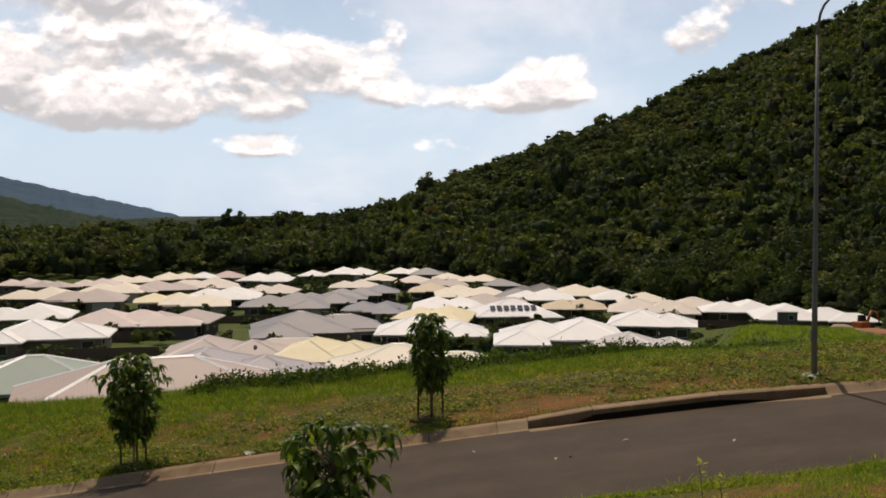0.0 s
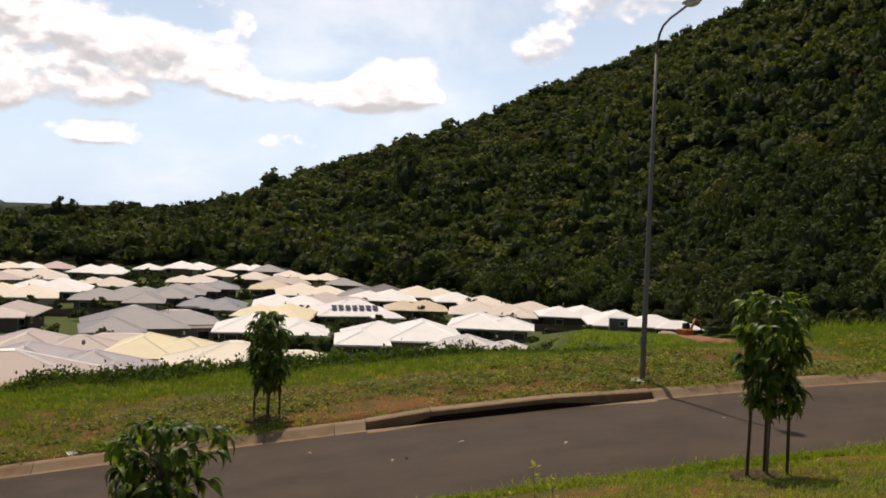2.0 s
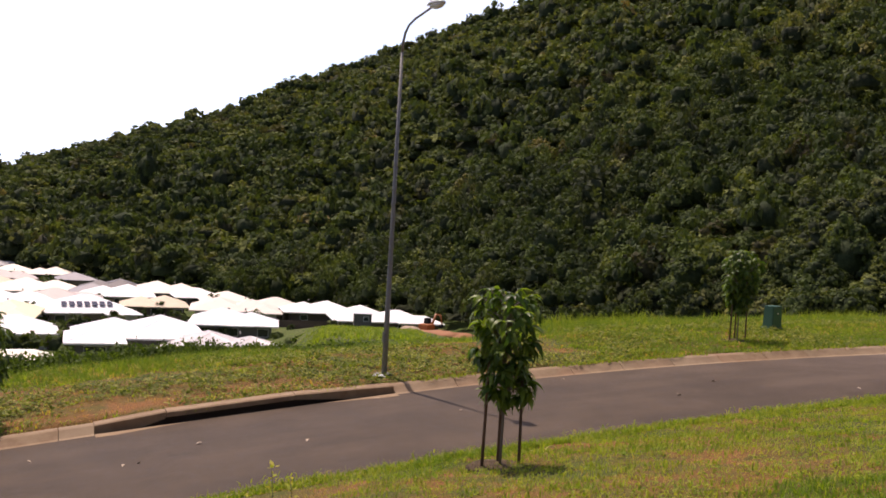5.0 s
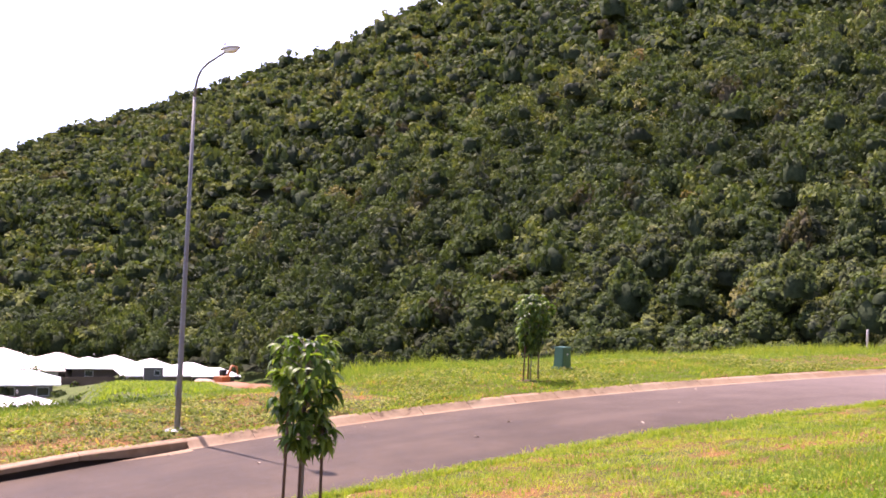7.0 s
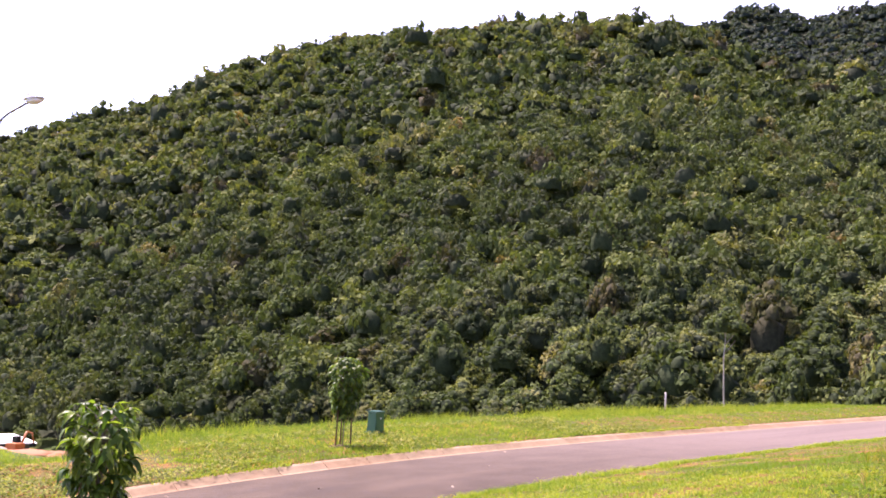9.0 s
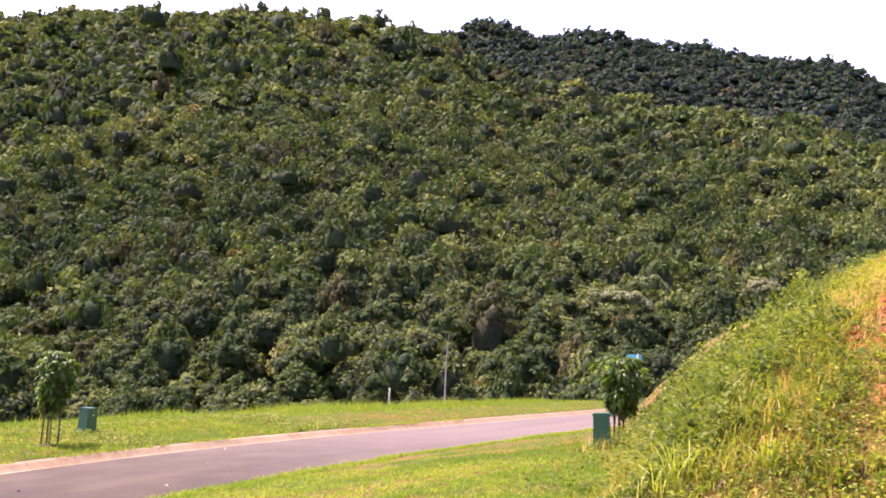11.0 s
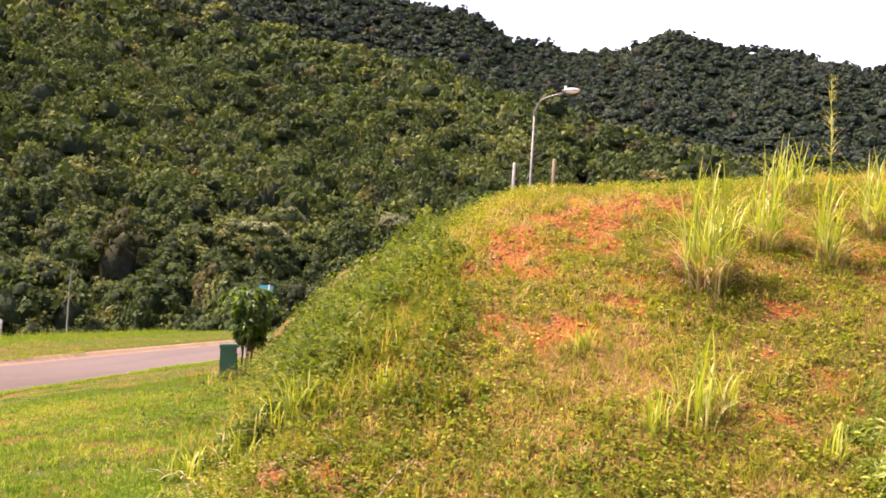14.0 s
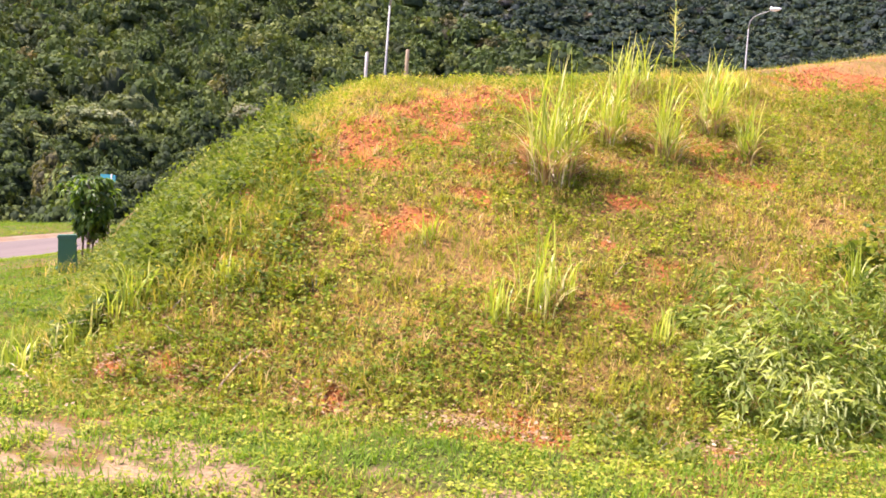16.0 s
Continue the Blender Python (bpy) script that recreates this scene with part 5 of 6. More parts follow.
def weed_arrays(base, r, leaves, size, rng, up=0.6):
    """Small broad-leaved plants: pointed leaves on short stems round each base."""
    n = len(base)
    m = n * leaves
    b = np.repeat(base, leaves, 0)
    rr = np.repeat(r, leaves)
    a = rng.uniform(0, 6.283, m)
    out = np.stack([np.cos(a), np.sin(a), np.zeros(m)], 1)
    c = b + out * (rr * rng.uniform(0.1, 1.0, m))[:, None] + np.array([0, 0, 1.0]) * (rr * up * rng.uniform(0.15, 1.5, m))[:, None]
    d = out + np.stack([rng.normal(0, 0.5, m), rng.normal(0, 0.5, m), rng.uniform(-0.5, 0.5, m)], 1)
    d /= np.linalg.norm(d, axis=1)[:, None]
    s = np.cross(d, np.array([0, 0, 1.0]) + rng.normal(0, 0.45, (m, 3)))
    s /= np.linalg.norm(s, axis=1)[:, None]
    L = (size * rng.uniform(0.6, 1.4, m))[:, None]
    v = np.stack([c, c + d * L * 0.5 + s * L * 0.28, c + d * L, c + d * L * 0.5 - s * L * 0.28], 1).reshape(-1, 3)
    i = np.arange(m)[:, None] * 4
    f = np.concatenate([i + [0, 1, 2], i + [0, 2, 3]], 1).reshape(-1, 3)
    return v, f, m


def weeds(name, xy, r, leaves, size, mat, label, tint, seed, up=0.6, lift=0.0):
    rng = np.random.default_rng(seed)
    base = np.column_stack([xy, land_z(xy[:, 0], xy[:, 1]) + lift])
    v, f, m = weed_arrays(base, r, leaves, size, rng, up)
    ob = mesh_from(name, v, f, mat)
    t = np.clip(np.repeat(tint, leaves) + rng.normal(0, 0.12, m), 0, 1)
    add_tint(ob, np.repeat(t, 4))
    return tagged(ob, label, "weeds", kind="stuff")


def build_weeds():
    rng = np.random.default_rng(31)
    p = np.concatenate([scatter(27000, 7.3, 16.5, -8, 5.4, rng, 1.2)])
    soil = bare(p[:, 0], p[:, 1])
    g = grain(p[:, 0], p[:, 1], 0.6, 4)
    keep = (bank_z(p[:, 0], p[:, 1]) > land_z(p[:, 0], p[:, 1]) - 0.1) & (rng.random(len(p)) > soil * 0.95) & (rng.random(len(p)) < smooth(g, 0.3, 0.6))
    p, g = p[keep], g[keep]
    weeds("bank_weeds", p, rng.uniform(0.04, 0.14, len(p)), 6, 0.044, M_WEED, "low broad-leaved weeds covering the bank", 0.50 - 1.6 * (g - 0.45) + rng.normal(0, 0.28, len(p)), 1, 0.8)
    # leafy toe of the bank, right to the driveway
    p = scatter(5200, 5.0, 8.8, -6.5, 3.4, rng)
    g = grain(p[:, 0], p[:, 1], 0.9, 3)
    keep = (rng.random(len(p)) > bare(p[:, 0], p[:, 1])) & (rng.random(len(p)) < smooth(g + 0.15 * smooth(p[:, 1], 0, -3), 0.36, 0.6))
    p = p[keep]
    weeds("toe_weeds", p, rng.uniform(0.03, 0.09, len(p)), 8, 0.035, M_WEED, "pale clover-like weeds at the foot of the bank", rng.uniform(0.2, 0.8, len(p)), 2)
    # shoulder of the bank
    p = scatter(7000, 9.0, 21.5, 1.0, 7.4, rng)
    n_ = 0.301 * (p[:, 0] - 9.5) - 0.953 * (p[:, 1] - 3.3)
    g = grain(p[:, 0], p[:, 1], 1.1, 4)
    keep = (np.abs(n_ - 1.4) < 1.0 + np.abs(rng.normal(0, 0.55, len(p)))) & (rng.random(len(p)) < smooth(g, 0.36, 0.58))
    p, g = p[keep], g[keep]
    weeds("shoulder_weeds", p, rng.uniform(0.08, 0.26, len(p)) * (0.4 + 1.1 * g), 12, 0.06, M_HIP, "tangled broad-leaved weeds over the bank shoulder", np.clip(rng.normal(0.28, 0.28, len(p)), 0, 1), 4, 1.0)
    # clover in the lawn
    p = np.concatenate([scatter(8000, 4.0, 15, 3.2, NEAR_EDGE - 0.3, rng), scatter(3000, 4.4, 8.4, -4, 3.4, rng)])
    g = grain(p[:, 0], p[:, 1], 0.8, 4)
    keep = (bank_z(p[:, 0], p[:, 1]) < land_z(p[:, 0], p[:, 1]) - 0.02) & (rng.random(len(p)) < smooth(g, 0.34, 0.56)) & (rng.random(len(p)) > bare(p[:, 0], p[:, 1])) & (rng.random(len(p)) > 0.8 * smooth(p[:, 1], 6.5, 8.5) * smooth(p[:, 0], 15, 10))
    p = p[keep]
    weeds("lawn_clover", p, rng.uniform(0.03, 0.08, len(p)), 6, 0.034, M_LAWN, "clover and small broad-leaved weeds in the lawn", rng.uniform(0.05, 0.6, len(p)), 5, 0.5)
    # far verge broad-leaved patches
    p = scatter(19000, -12, 30, FAR_EDGE + 0.35, 26.0, rng)
    g = grain(p[:, 0], p[:, 1], 0.5, 4)
    keep = rng.random(len(p)) < smooth(g + 0.08 * smooth(p[:, 1], 19.5, 17.6), 0.44, 0.60)
    p = p[keep]
    weeds("verge_weeds", p, rng.uniform(0.06, 0.16, len(p)), 8, 0.07, M_HIP, "green creeping weeds in the verge", rng.uniform(0.1, 1.0, len(p)), 3, 0.6)


build_weeds()


def build_dead_weeds():
    """Withered brown weeds and leaf litter on the bank and at its foot."""
    rng = np.random.default_rng(47)
    p = scatter(2600, 7.4, 15.5, -7, 3.0, rng, 1.2)
    p = p[rng.random(len(p)) < smooth(grain(p[:, 1], p[:, 0], 1.2, 4), 0.40, 0.62)]
    spots = np.array([(7.95, 0.6), (7.85, 0.35), (7.75, -0.25), (7.7, -0.6), (7.65, -1.0), (7.6, -2.4), (8.2, 2.2), (8.2, 1.6)])
    q = np.repeat(spots, 34, 0) + rng.normal(0, 0.16, (34 * len(spots), 2))
    p = np.concatenate([p, q])
    weeds("dead_weeds", p, rng.uniform(0.03, 0.11, len(p)), 7, 0.034, M_DEADREED, "withered brown weeds and leaf litter on the bank", rng.uniform(0.0, 0.6, len(p)), 9, 0.7)


build_dead_weeds()


def grass_clump(x, y, height, count, label, seed, dry=0.25, spread=0.16, plume=False):
    """A clump of tall cane grass: long arching blades over a skirt of dead ones."""
    rng = np.random.default_rng(seed)
    z = on_land(x, y)
    base = tagged(new("grass_clump"), label, "tall grass", group="tall grass clumps")
    base.matrix_basis = pose(x, y, z - 0.03)

    def bunch(name, n, h0, h1, lean0, lean1, w, t0, t1, lab, mat=M_REED):
        a, r = rng.uniform(0, 6.283, n), spread * np.sqrt(rng.random(n))
        root = np.stack([np.cos(a) * r, np.sin(a) * r, land_z(x + np.cos(a) * r, y + np.sin(a) * r) - z], 1)
        h, ln = rng.uniform(h0, h1, n) * height, rng.uniform(lean0, lean1, n)
        b = rng.uniform(0, 6.283, n) if name == "green_tuft" else a + rng.normal(0, 0.7, n)
        d = np.stack([np.cos(b), np.sin(b), np.zeros(n)], 1)
        s = np.stack([-np.sin(b), np.cos(b), np.zeros(n)], 1)
        seg, vs = 6, []
        for k in range(seg + 1):
            t = k / seg
            c = root + d * (h * ln * t ** 2.4)[:, None] + np.array([0, 0, 1.0]) * (h * (t - 0.42 * ln * t ** 3.2))[:, None]
            ww = w * (0.75 + 0.5 * t) * (1 - t ** 3) + 0.0008
            vs += [c - s * ww / 2, c + s * ww / 2]
        v = np.stack(vs, 1).reshape(-1, 3)
        i = np.arange(n)[:, None] * (2 * (seg + 1))
        f = np.concatenate([i + [2 * k, 2 * k + 1, 2 * k + 3, 2 * k + 2] for k in range(seg)], 1).reshape(-1, 4)
        ob = mesh_from(name, v, f, mat)
        add_tint(ob, np.repeat(np.clip(rng.uniform(t0, t1, n), 0, 1), 2 * (seg + 1)))
        ob.parent = base
        ob["label"] = lab

    bunch("green_tuft", int(count * 0.8), 0.3, 1.1, 0.02, 0.5, 0.019, 0.10, 0.85, "bright yellow-green arching blades")
    bunch("bent_tuft", count // 4, 0.5, 1.0, 0.4, 1.1, 0.012, 0.3, 0.95, "blades bent over at their tips")
    bunch("dead_tuft", max(6, int(count * dry * 2.2)), 0.16, 0.55, 0.5, 1.9, 0.018, 0.0, 1.0, "straw-coloured and brown dead blades", M_DEADREED)
    if plume:
        for k in range(2):
            hh = 2.35 - 0.5 * k
            dx = 0.05 - 0.12 * k
            part("stalk", tube([(0, 0, 0), (dx * 0.3, 0, hh * 0.5), (dx, 0.03, hh)], [0.007, 0.006, 0.003], 6), M_REED, base)
            n = 46
            t = rng.uniform(0.72, 1.0, n)
            a = rng.uniform(0, 6.283, n)
            c = np.stack([dx * t, 0.03 * t, hh * t], 1)
            d = np.stack([np.cos(a), np.sin(a), rng.uniform(0.2, 0.9, n)], 1) * (0.30 * (1.1 - t))[:, None] * 2.2
            s = np.stack([-np.sin(a), np.cos(a), np.zeros(n)], 1) * 0.003
            v = np.stack([c - s, c + s, c + d], 1).reshape(-1, 3)
            ob = add_tint(mesh_from("seed_head", v, np.arange(3 * n).reshape(-1, 3), M_REED), np.full(3 * n, 0.85))
            ob.parent = base


grass_clump(11.80, -1.53, 1.5, 160, "dense tall clump of bright cane grass on the bank", 1, 0.6, 0.27)
grass_clump(12.9, -2.35, 1.15, 80, "cane grass clump with pale dead blades", 2, 0.6, 0.18)
grass_clump(12.6, -3.0, 1.3, 70, "tall cane grass clump with a feathery seed stalk", 3, 0.5, 0.16, True)
grass_clump(13.65, -3.8, 1.2, 110, "spreading cane grass clump near the bank crest", 4, 0.4, 0.18)
grass_clump(12.96, -4.1, 0.9, 50, "small cane grass clump above bare red soil", 5, 0.6, 0.14)
grass_clump(14.7, -2.9, 0.9, 80, "cane grass clump on the bank crest", 6, 0.3, 0.3)
grass_clump(9.25, -1.2, 0.95, 36, "slender bright grass clump half way up the bank", 7, 0.15, 0.2)
grass_clump(9.05, -0.85, 0.55, 28, "slender bright grass clump half way up the bank", 8, 0.2, 0.12)
grass_clump(9.45, -1.45, 0.6, 28, "slender bright grass clump half way up the bank", 9, 0.2, 0.12)
grass_clump(10.2, -0.17, 0.42, 22, "small bright grass tuft on the bank", 10, 0.2, 0.1)
grass_clump(9.1, 2.4, 0.6, 50, "lush grass clump at the foot of the bank", 11, 0.3, 0.2)
grass_clump(8.85, 2.75, 0.45, 46, "lush arching grass at the foot of the bank", 12, 0.35, 0.22)
grass_clump(9.3, 1.6, 0.40, 26, "small arching grass tuft on the lower bank", 13, 0.3, 0.12)
grass_clump(10.1, -4.35, 0.65, 34, "upright bright grass tuft beside leafy bushes", 14, 0.1, 0.1)
grass_clump(9.05, -2.3, 0.42, 24, "small bright grass tuft on the lower bank", 15, 0.2, 0.1)
grass_clump(8.75, 3.15, 0.40, 40, "lush arching grass at the foot of the bank", 16, 0.3, 0.22)
grass_clump(15.3, -4.6, 0.5, 30, "small cane grass tuft on the bank crest", 17, 0.4, 0.2)
grass_clump(6.35, 11.0, 0.25, 10, "small grass tuft beside the staked sapling", 18, 0.1, 0.05)


def bush(x, y, rx, ry, h, leaves, size, label, seed, tint=(0.1, 0.7), droop=False, mat=M_HIP):
    """A leafy bush: stems and loose leaves filling an uneven dome."""
    rng = np.random.default_rng(seed)
    z = on_land(x, y)
    base = tagged(new("bush"), label, "bush", group="bushes on the bank")
    base.matrix_basis = pose(x, y, z)
    for k in range(7):
        a, r = rng.uniform(0, 6.283), rng.uniform(0.3, 0.8)
        ex, ey = rx * r * math.cos(a), ry * r * math.sin(a)
        ez = on_land(x + ex, y + ey) - z
        part("stem", tube([(ex * 0.4, ey * 0.4, -0.1 + ez * 0.4), (ex * 0.8, ey * 0.8, h * 0.2 + ez), (ex, ey, h * 0.38 + ez)], [0.010, 0.008, 0.004], 5), M_STALK, base)
    # leaves gathered in uneven clumps
    n, m = leaves, max(8, leaves // 38)
    ca, cr = rng.uniform(0, 6.283, m), np.sqrt(rng.random(m))
    cx, cy = rx * cr * np.cos(ca), ry * cr * np.sin(ca)
    ch = h * np.sqrt(np.clip(1 - cr ** 2.4, 0.05, 1)) * rng.uniform(0.3, 1.15, m) * (0.4 + 1.2 * grain(x + cx, y + cy, 2.2, 3))
    size_c = rng.uniform(0.10, 0.24, m) * (rx + ry) / 2
    k = rng.integers(0, m, n)
    off = rng.normal(0, 0.55, (n, 3)) * size_c[k][:, None]
    px, py = cx[k] + off[:, 0], cy[k] + off[:, 1]
    a = np.arctan2(py, px)
    ground = land_z(x + px, y + py) - z
    pz = ground + np.maximum(ch[k] * rng.uniform(0.35, 1.0, n) + off[:, 2] * 0.7, 0.03)
    c = np.stack([px, py, pz], 1)
    own = rng.uniform(*tint, m)
    d = np.stack([0.4 * np.cos(a), 0.4 * np.sin(a), rng.uniform(-0.5, 0.4, n) if droop else rng.uniform(-0.3, 0.7, n)], 1) + rng.normal(0, 0.7, (n, 3))
    d /= np.linalg.norm(d, axis=1)[:, None]
    s = np.cross(d, np.array([0, 0, 1.0]) + rng.normal(0, 0.4, (n, 3)))
    s /= np.linalg.norm(s, axis=1)[:, None]
    L = (size * rng.uniform(0.55, 1.35, n))[:, None]
    wide = 0.07 if droop else 0.30
    dn = np.array([0, 0, -1.0])
    v = np.stack([c, c + d * L * 0.45 + s * L * wide, c + d * L + dn * L * (0.35 if droop else 0.1), c + d * L * 0.45 - s * L * wide], 1).reshape(-1, 3)
    i = np.arange(n)[:, None] * 4
    ob = mesh_from("foliage", v, np.concatenate([i + [0, 1, 2], i + [0, 2, 3]], 1).reshape(-1, 3), mat)
    add_tint(ob, np.repeat(np.clip(own[k] + rng.normal(0, 0.13, n), 0, 1), 4))
    ob.parent = base


bush(19.4, 5.0, 1.1, 0.9, 0.75, 1500, 0.10, "rounded green bush on the street side of the bank", 1, (0.1, 0.85))
bush(18.9, 4.1, 1.0, 0.8, 0.6, 1300, 0.10, "green vine-covered bush on the bank shoulder", 2, (0.0, 0.75))
bush(17.8, 3.3, 1.0, 0.8, 0.9, 1500, 0.09, "low green bush on the bank shoulder", 3, (0.0, 0.75))
bush(16.0, 2.5, 1.1, 0.7, 0.4, 1000, 0.08, "low green creeper over the bank shoulder", 4, (0.1, 0.85))
bush(18.2, 5.2, 0.8, 0.6, 0.5, 1500, 0.085, "dense green weeds beside a service pillar", 5, (0.0, 0.6))
bush(14.6, 3.9, 0.8, 0.5, 0.4, 1300, 0.08, "tangled green weeds at the bank foot", 18, (0.0, 0.7))
bush(16.2, 3.6, 0.8, 0.6, 0.55, 1300, 0.08, "tall tangled bush on the bank shoulder", 19, (0.1, 0.9))
bush(11.8, 2.85, 0.8, 0.5, 0.42, 1500, 0.075, "dark green leafy weeds at the bank foot", 21, (0.0, 0.5))
bush(9.9, 2.5, 0.7, 0.5, 0.34, 1300, 0.07, "dark green leafy weeds at the bank foot", 22, (0.0, 0.55))
bush(9.35, 2.95, 0.6, 0.45, 0.3, 1100, 0.065, "low dark green weeds beside the lawn", 23, (0.0, 0.5))
bush(13.7, 3.4, 0.8, 0.5, 0.45, 1400, 0.08, "dark green leafy weeds at the bank foot", 24, (0.0, 0.5))
bush(20.6, 5.4, 0.9, 0.8, 0.6, 1200, 0.09, "rounded green bush at the bank foot by the street", 20, (0.0, 0.7))
bush(12.7, 3.05, 0.8, 0.6, 0.45, 1700, 0.075, "dense green weeds along the bank foot", 6)
bush(10.9, 2.65, 0.75, 0.5, 0.42, 1700, 0.07, "dense green weeds along the bank foot", 7)
bush(13.0, 3.1, 1.2, 0.7, 0.32, 1700, 0.065, "green leafy creeper on the bank", 8, (0.1, 0.85))
bush(11.2, 2.5, 0.7, 0.4, 0.3, 700, 0.06, "small tangled weed bush with dry stems", 9, (0.3, 1.0), True)
bush(17.2, 4.3, 1.0, 0.7, 0.6, 1300, 0.095, "dense green bush on the street side of the bank", 10)
bush(8.5, -3.3, 0.85, 0.8, 0.5, 2300, 0.12, "bush of long pale drooping leaves at the bank foot", 11, (0.2, 1.0), True, M_PALEBUSH)
bush(9.2, -4.2, 0.9, 0.8, 0.6, 1900, 0.11, "dense pale green vine bush at the bank foot", 12, (0.1, 0.9), True, M_PALEBUSH)
bush(8.2, -4.5, 0.9, 0.9, 0.55, 1700, 0.085, "leafy green bush at the bank foot", 13, (0.1, 0.7))
bush(10.4, -5.4, 1.0, 0.9, 0.6, 1800, 0.10, "dense green vine bush on the bank", 14, (0.1, 0.8))
bush(9.35, -3.0, 0.7, 0.5, 0.4, 900, 0.12, "drooping narrow-leaved bush on the lower bank", 15, (0.3, 0.9), True, M_PALEBUSH)
bush(9.2, 0.75, 0.35, 0.3, 0.2, 260, 0.05, "small green weed bush on the bank", 16, (0.1, 0.7), mat=M_WEED)
bush(7.6, -1.9, 0.6, 0.5, 0.22, 700, 0.05, "low bright green weed patch at the bank foot", 17, (0.3, 0.8))
for k, (bx, by, bh) in enumerate([(15.2, 2.9, 0.5), (14.2, 2.7, 0.45), (13.4, 2.2, 0.42), (12.4, 2.3, 0.4), (11.4, 2.2, 0.34), (10.4, 2.3, 0.34), (17.0, 3.0, 0.55), (18.4, 4.4, 0.6), (15.4, 3.7, 0.5), (12.2, 1.8, 0.3)]):
    bush(bx, by, 0.7, 0.5, bh, 1000, 0.075, "tangled weed bush with mixed leaves on the bank shoulder", 80 + k, (0.0, 0.7))
# darker leaves added to give the pale bush its shaded inside
bush(8.6, -3.5, 1.0, 0.9, 0.42, 900, 0.08, "dark green leaves standing in for shade inside the pale bush", 95, (0.0, 0.5))
bush(8.9, -3.7, 1.0, 0.8, 0.55, 520, 0.13, "arching sprays of long pale leaves at the bank foot", 96, (0.4, 0.9), True, M_PALEBUSH)
# thicket along the far rim
for k, (bx, by, bh) in enumerate([(-5.6, 25.4, 0.75), (-4.0, 25.6, 0.7), (-2.2, 25.7, 0.65), (-0.4, 25.8, 0.75), (1.3, 26.0, 0.6), (3.0, 26.0, 0.55), (4.7, 26.1, 0.5), (-3.1, 25.1, 0.4), (0.4, 25.4, 0.45), (2.2, 25.6, 0.4), (6.3, 26.0, 0.4), (8.2, 25.4, 0.3)]):
    bush(bx, by, 1.15, 0.75, bh * 0.62, 3200, 0.105, "dark green thicket along the rim of the verge", 40 + k, (0.0, 0.5), mat=M_THICKET)


def build_clods():
    """Crumbled clods of red soil lying in the bare places of the bank."""
    rng = np.random.default_rng(91)
    p = scatter(60000, 8.2, 17.5, -7.5, 3.2, rng)
    keep = (rng.random(len(p)) < bare(p[:, 0], p[:, 1]) - 0.35) & (bank_z(p[:, 0], p[:, 1]) > land_z(p[:, 0], p[:, 1]) - 0.1)
    p = p[keep & (p[:, 0] > 9.0)][:5200]
    n = len(p)
    iv, fi = ico(1)
    r = rng.uniform(0.006, 0.020, n) * (1 + 0.6 * (rng.random(n) < 0.06))
    v = iv[None] * rng.uniform(0.5, 1.5, (n, len(iv), 1)) * r[:, None, None] * np.array([1, 1, 0.8])
    v = v + np.column_stack([p, land_z(p[:, 0], p[:, 1]) + r * 0.3])[:, None, :]
    f = fi[None] + (np.arange(n) * len(iv))[:, None, None]
    ob = mesh_from("soil_clods", v.reshape(-1, 3), f.reshape(-1, 3), M_REDCLOD)
    tagged(ob, "crumbled clods of orange-red soil on the bank", "soil", kind="stuff")


M_REDCLOD = plain("red_clod", (0.46, 0.155, 0.045), 0.95, 0, 0.5, 9.0, 0.6)
build_clods()


def seedling(x, y, h, label, seed):
    rng = np.random.default_rng(seed)
    base = tagged(new("seedling"), label, "weed", group="tall weeds by the lawn")
    base.matrix_basis = pose(x, y, on_land(x, y))
    part("stem", tube([(0, 0, -0.05), (0.01, 0, h * 0.5), (-0.02, 0, h)], [0.006, 0.005, 0.003], 6), M_TRUNK, base)
    n = int(60 * h)
    t = rng.uniform(0.25, 1.0, n)
    a = rng.uniform(0, 6.283, n)
    c = np.stack([0 * t, 0 * t, h * t], 1)
    out = np.stack([np.cos(a), np.sin(a), rng.uniform(0, 0.8, n)], 1)
    c = c + out * (0.09 * (1.15 - t) * rng.uniform(0, 1, n) * h)[:, None]
    s = np.stack([-np.sin(a), np.cos(a), rng.normal(0, 0.3, n)], 1)
    L = rng.uniform(0.035, 0.075, n)[:, None]
    v = np.stack([c, c + out * L * 0.5 + s * L * 0.3, c + out * L, c + out * L * 0.5 - s * L * 0.3], 1).reshape(-1, 3)
    i = np.arange(n)[:, None] * 4
    ob = add_tint(mesh_from("foliage", v, np.concatenate([i + [0, 1, 2], i + [0, 2, 3]], 1).reshape(-1, 3), M_WEED), np.repeat(rng.uniform(0.3, 1, n), 4))
    ob.parent = base


seedling(2.25, 8.6, 0.62, "spindly yellow-green weed on the near bank", 1)
seedling(2.40, 8.5, 0.48, "spindly yellow-green weed on the near bank", 2)
seedling(2.05, 8.7, 0.40, "spindly yellow-green weed on the near bank", 3)

# ---- posts on the bank and the verge ----
M_POST = plain("weathered_post", (0.55, 0.50, 0.42), 0.9, 0, 0.3, 8.0)
M_POSTBROWN = plain("brown_post", (0.34, 0.25, 0.14), 0.9, 0, 0.3, 8.0)


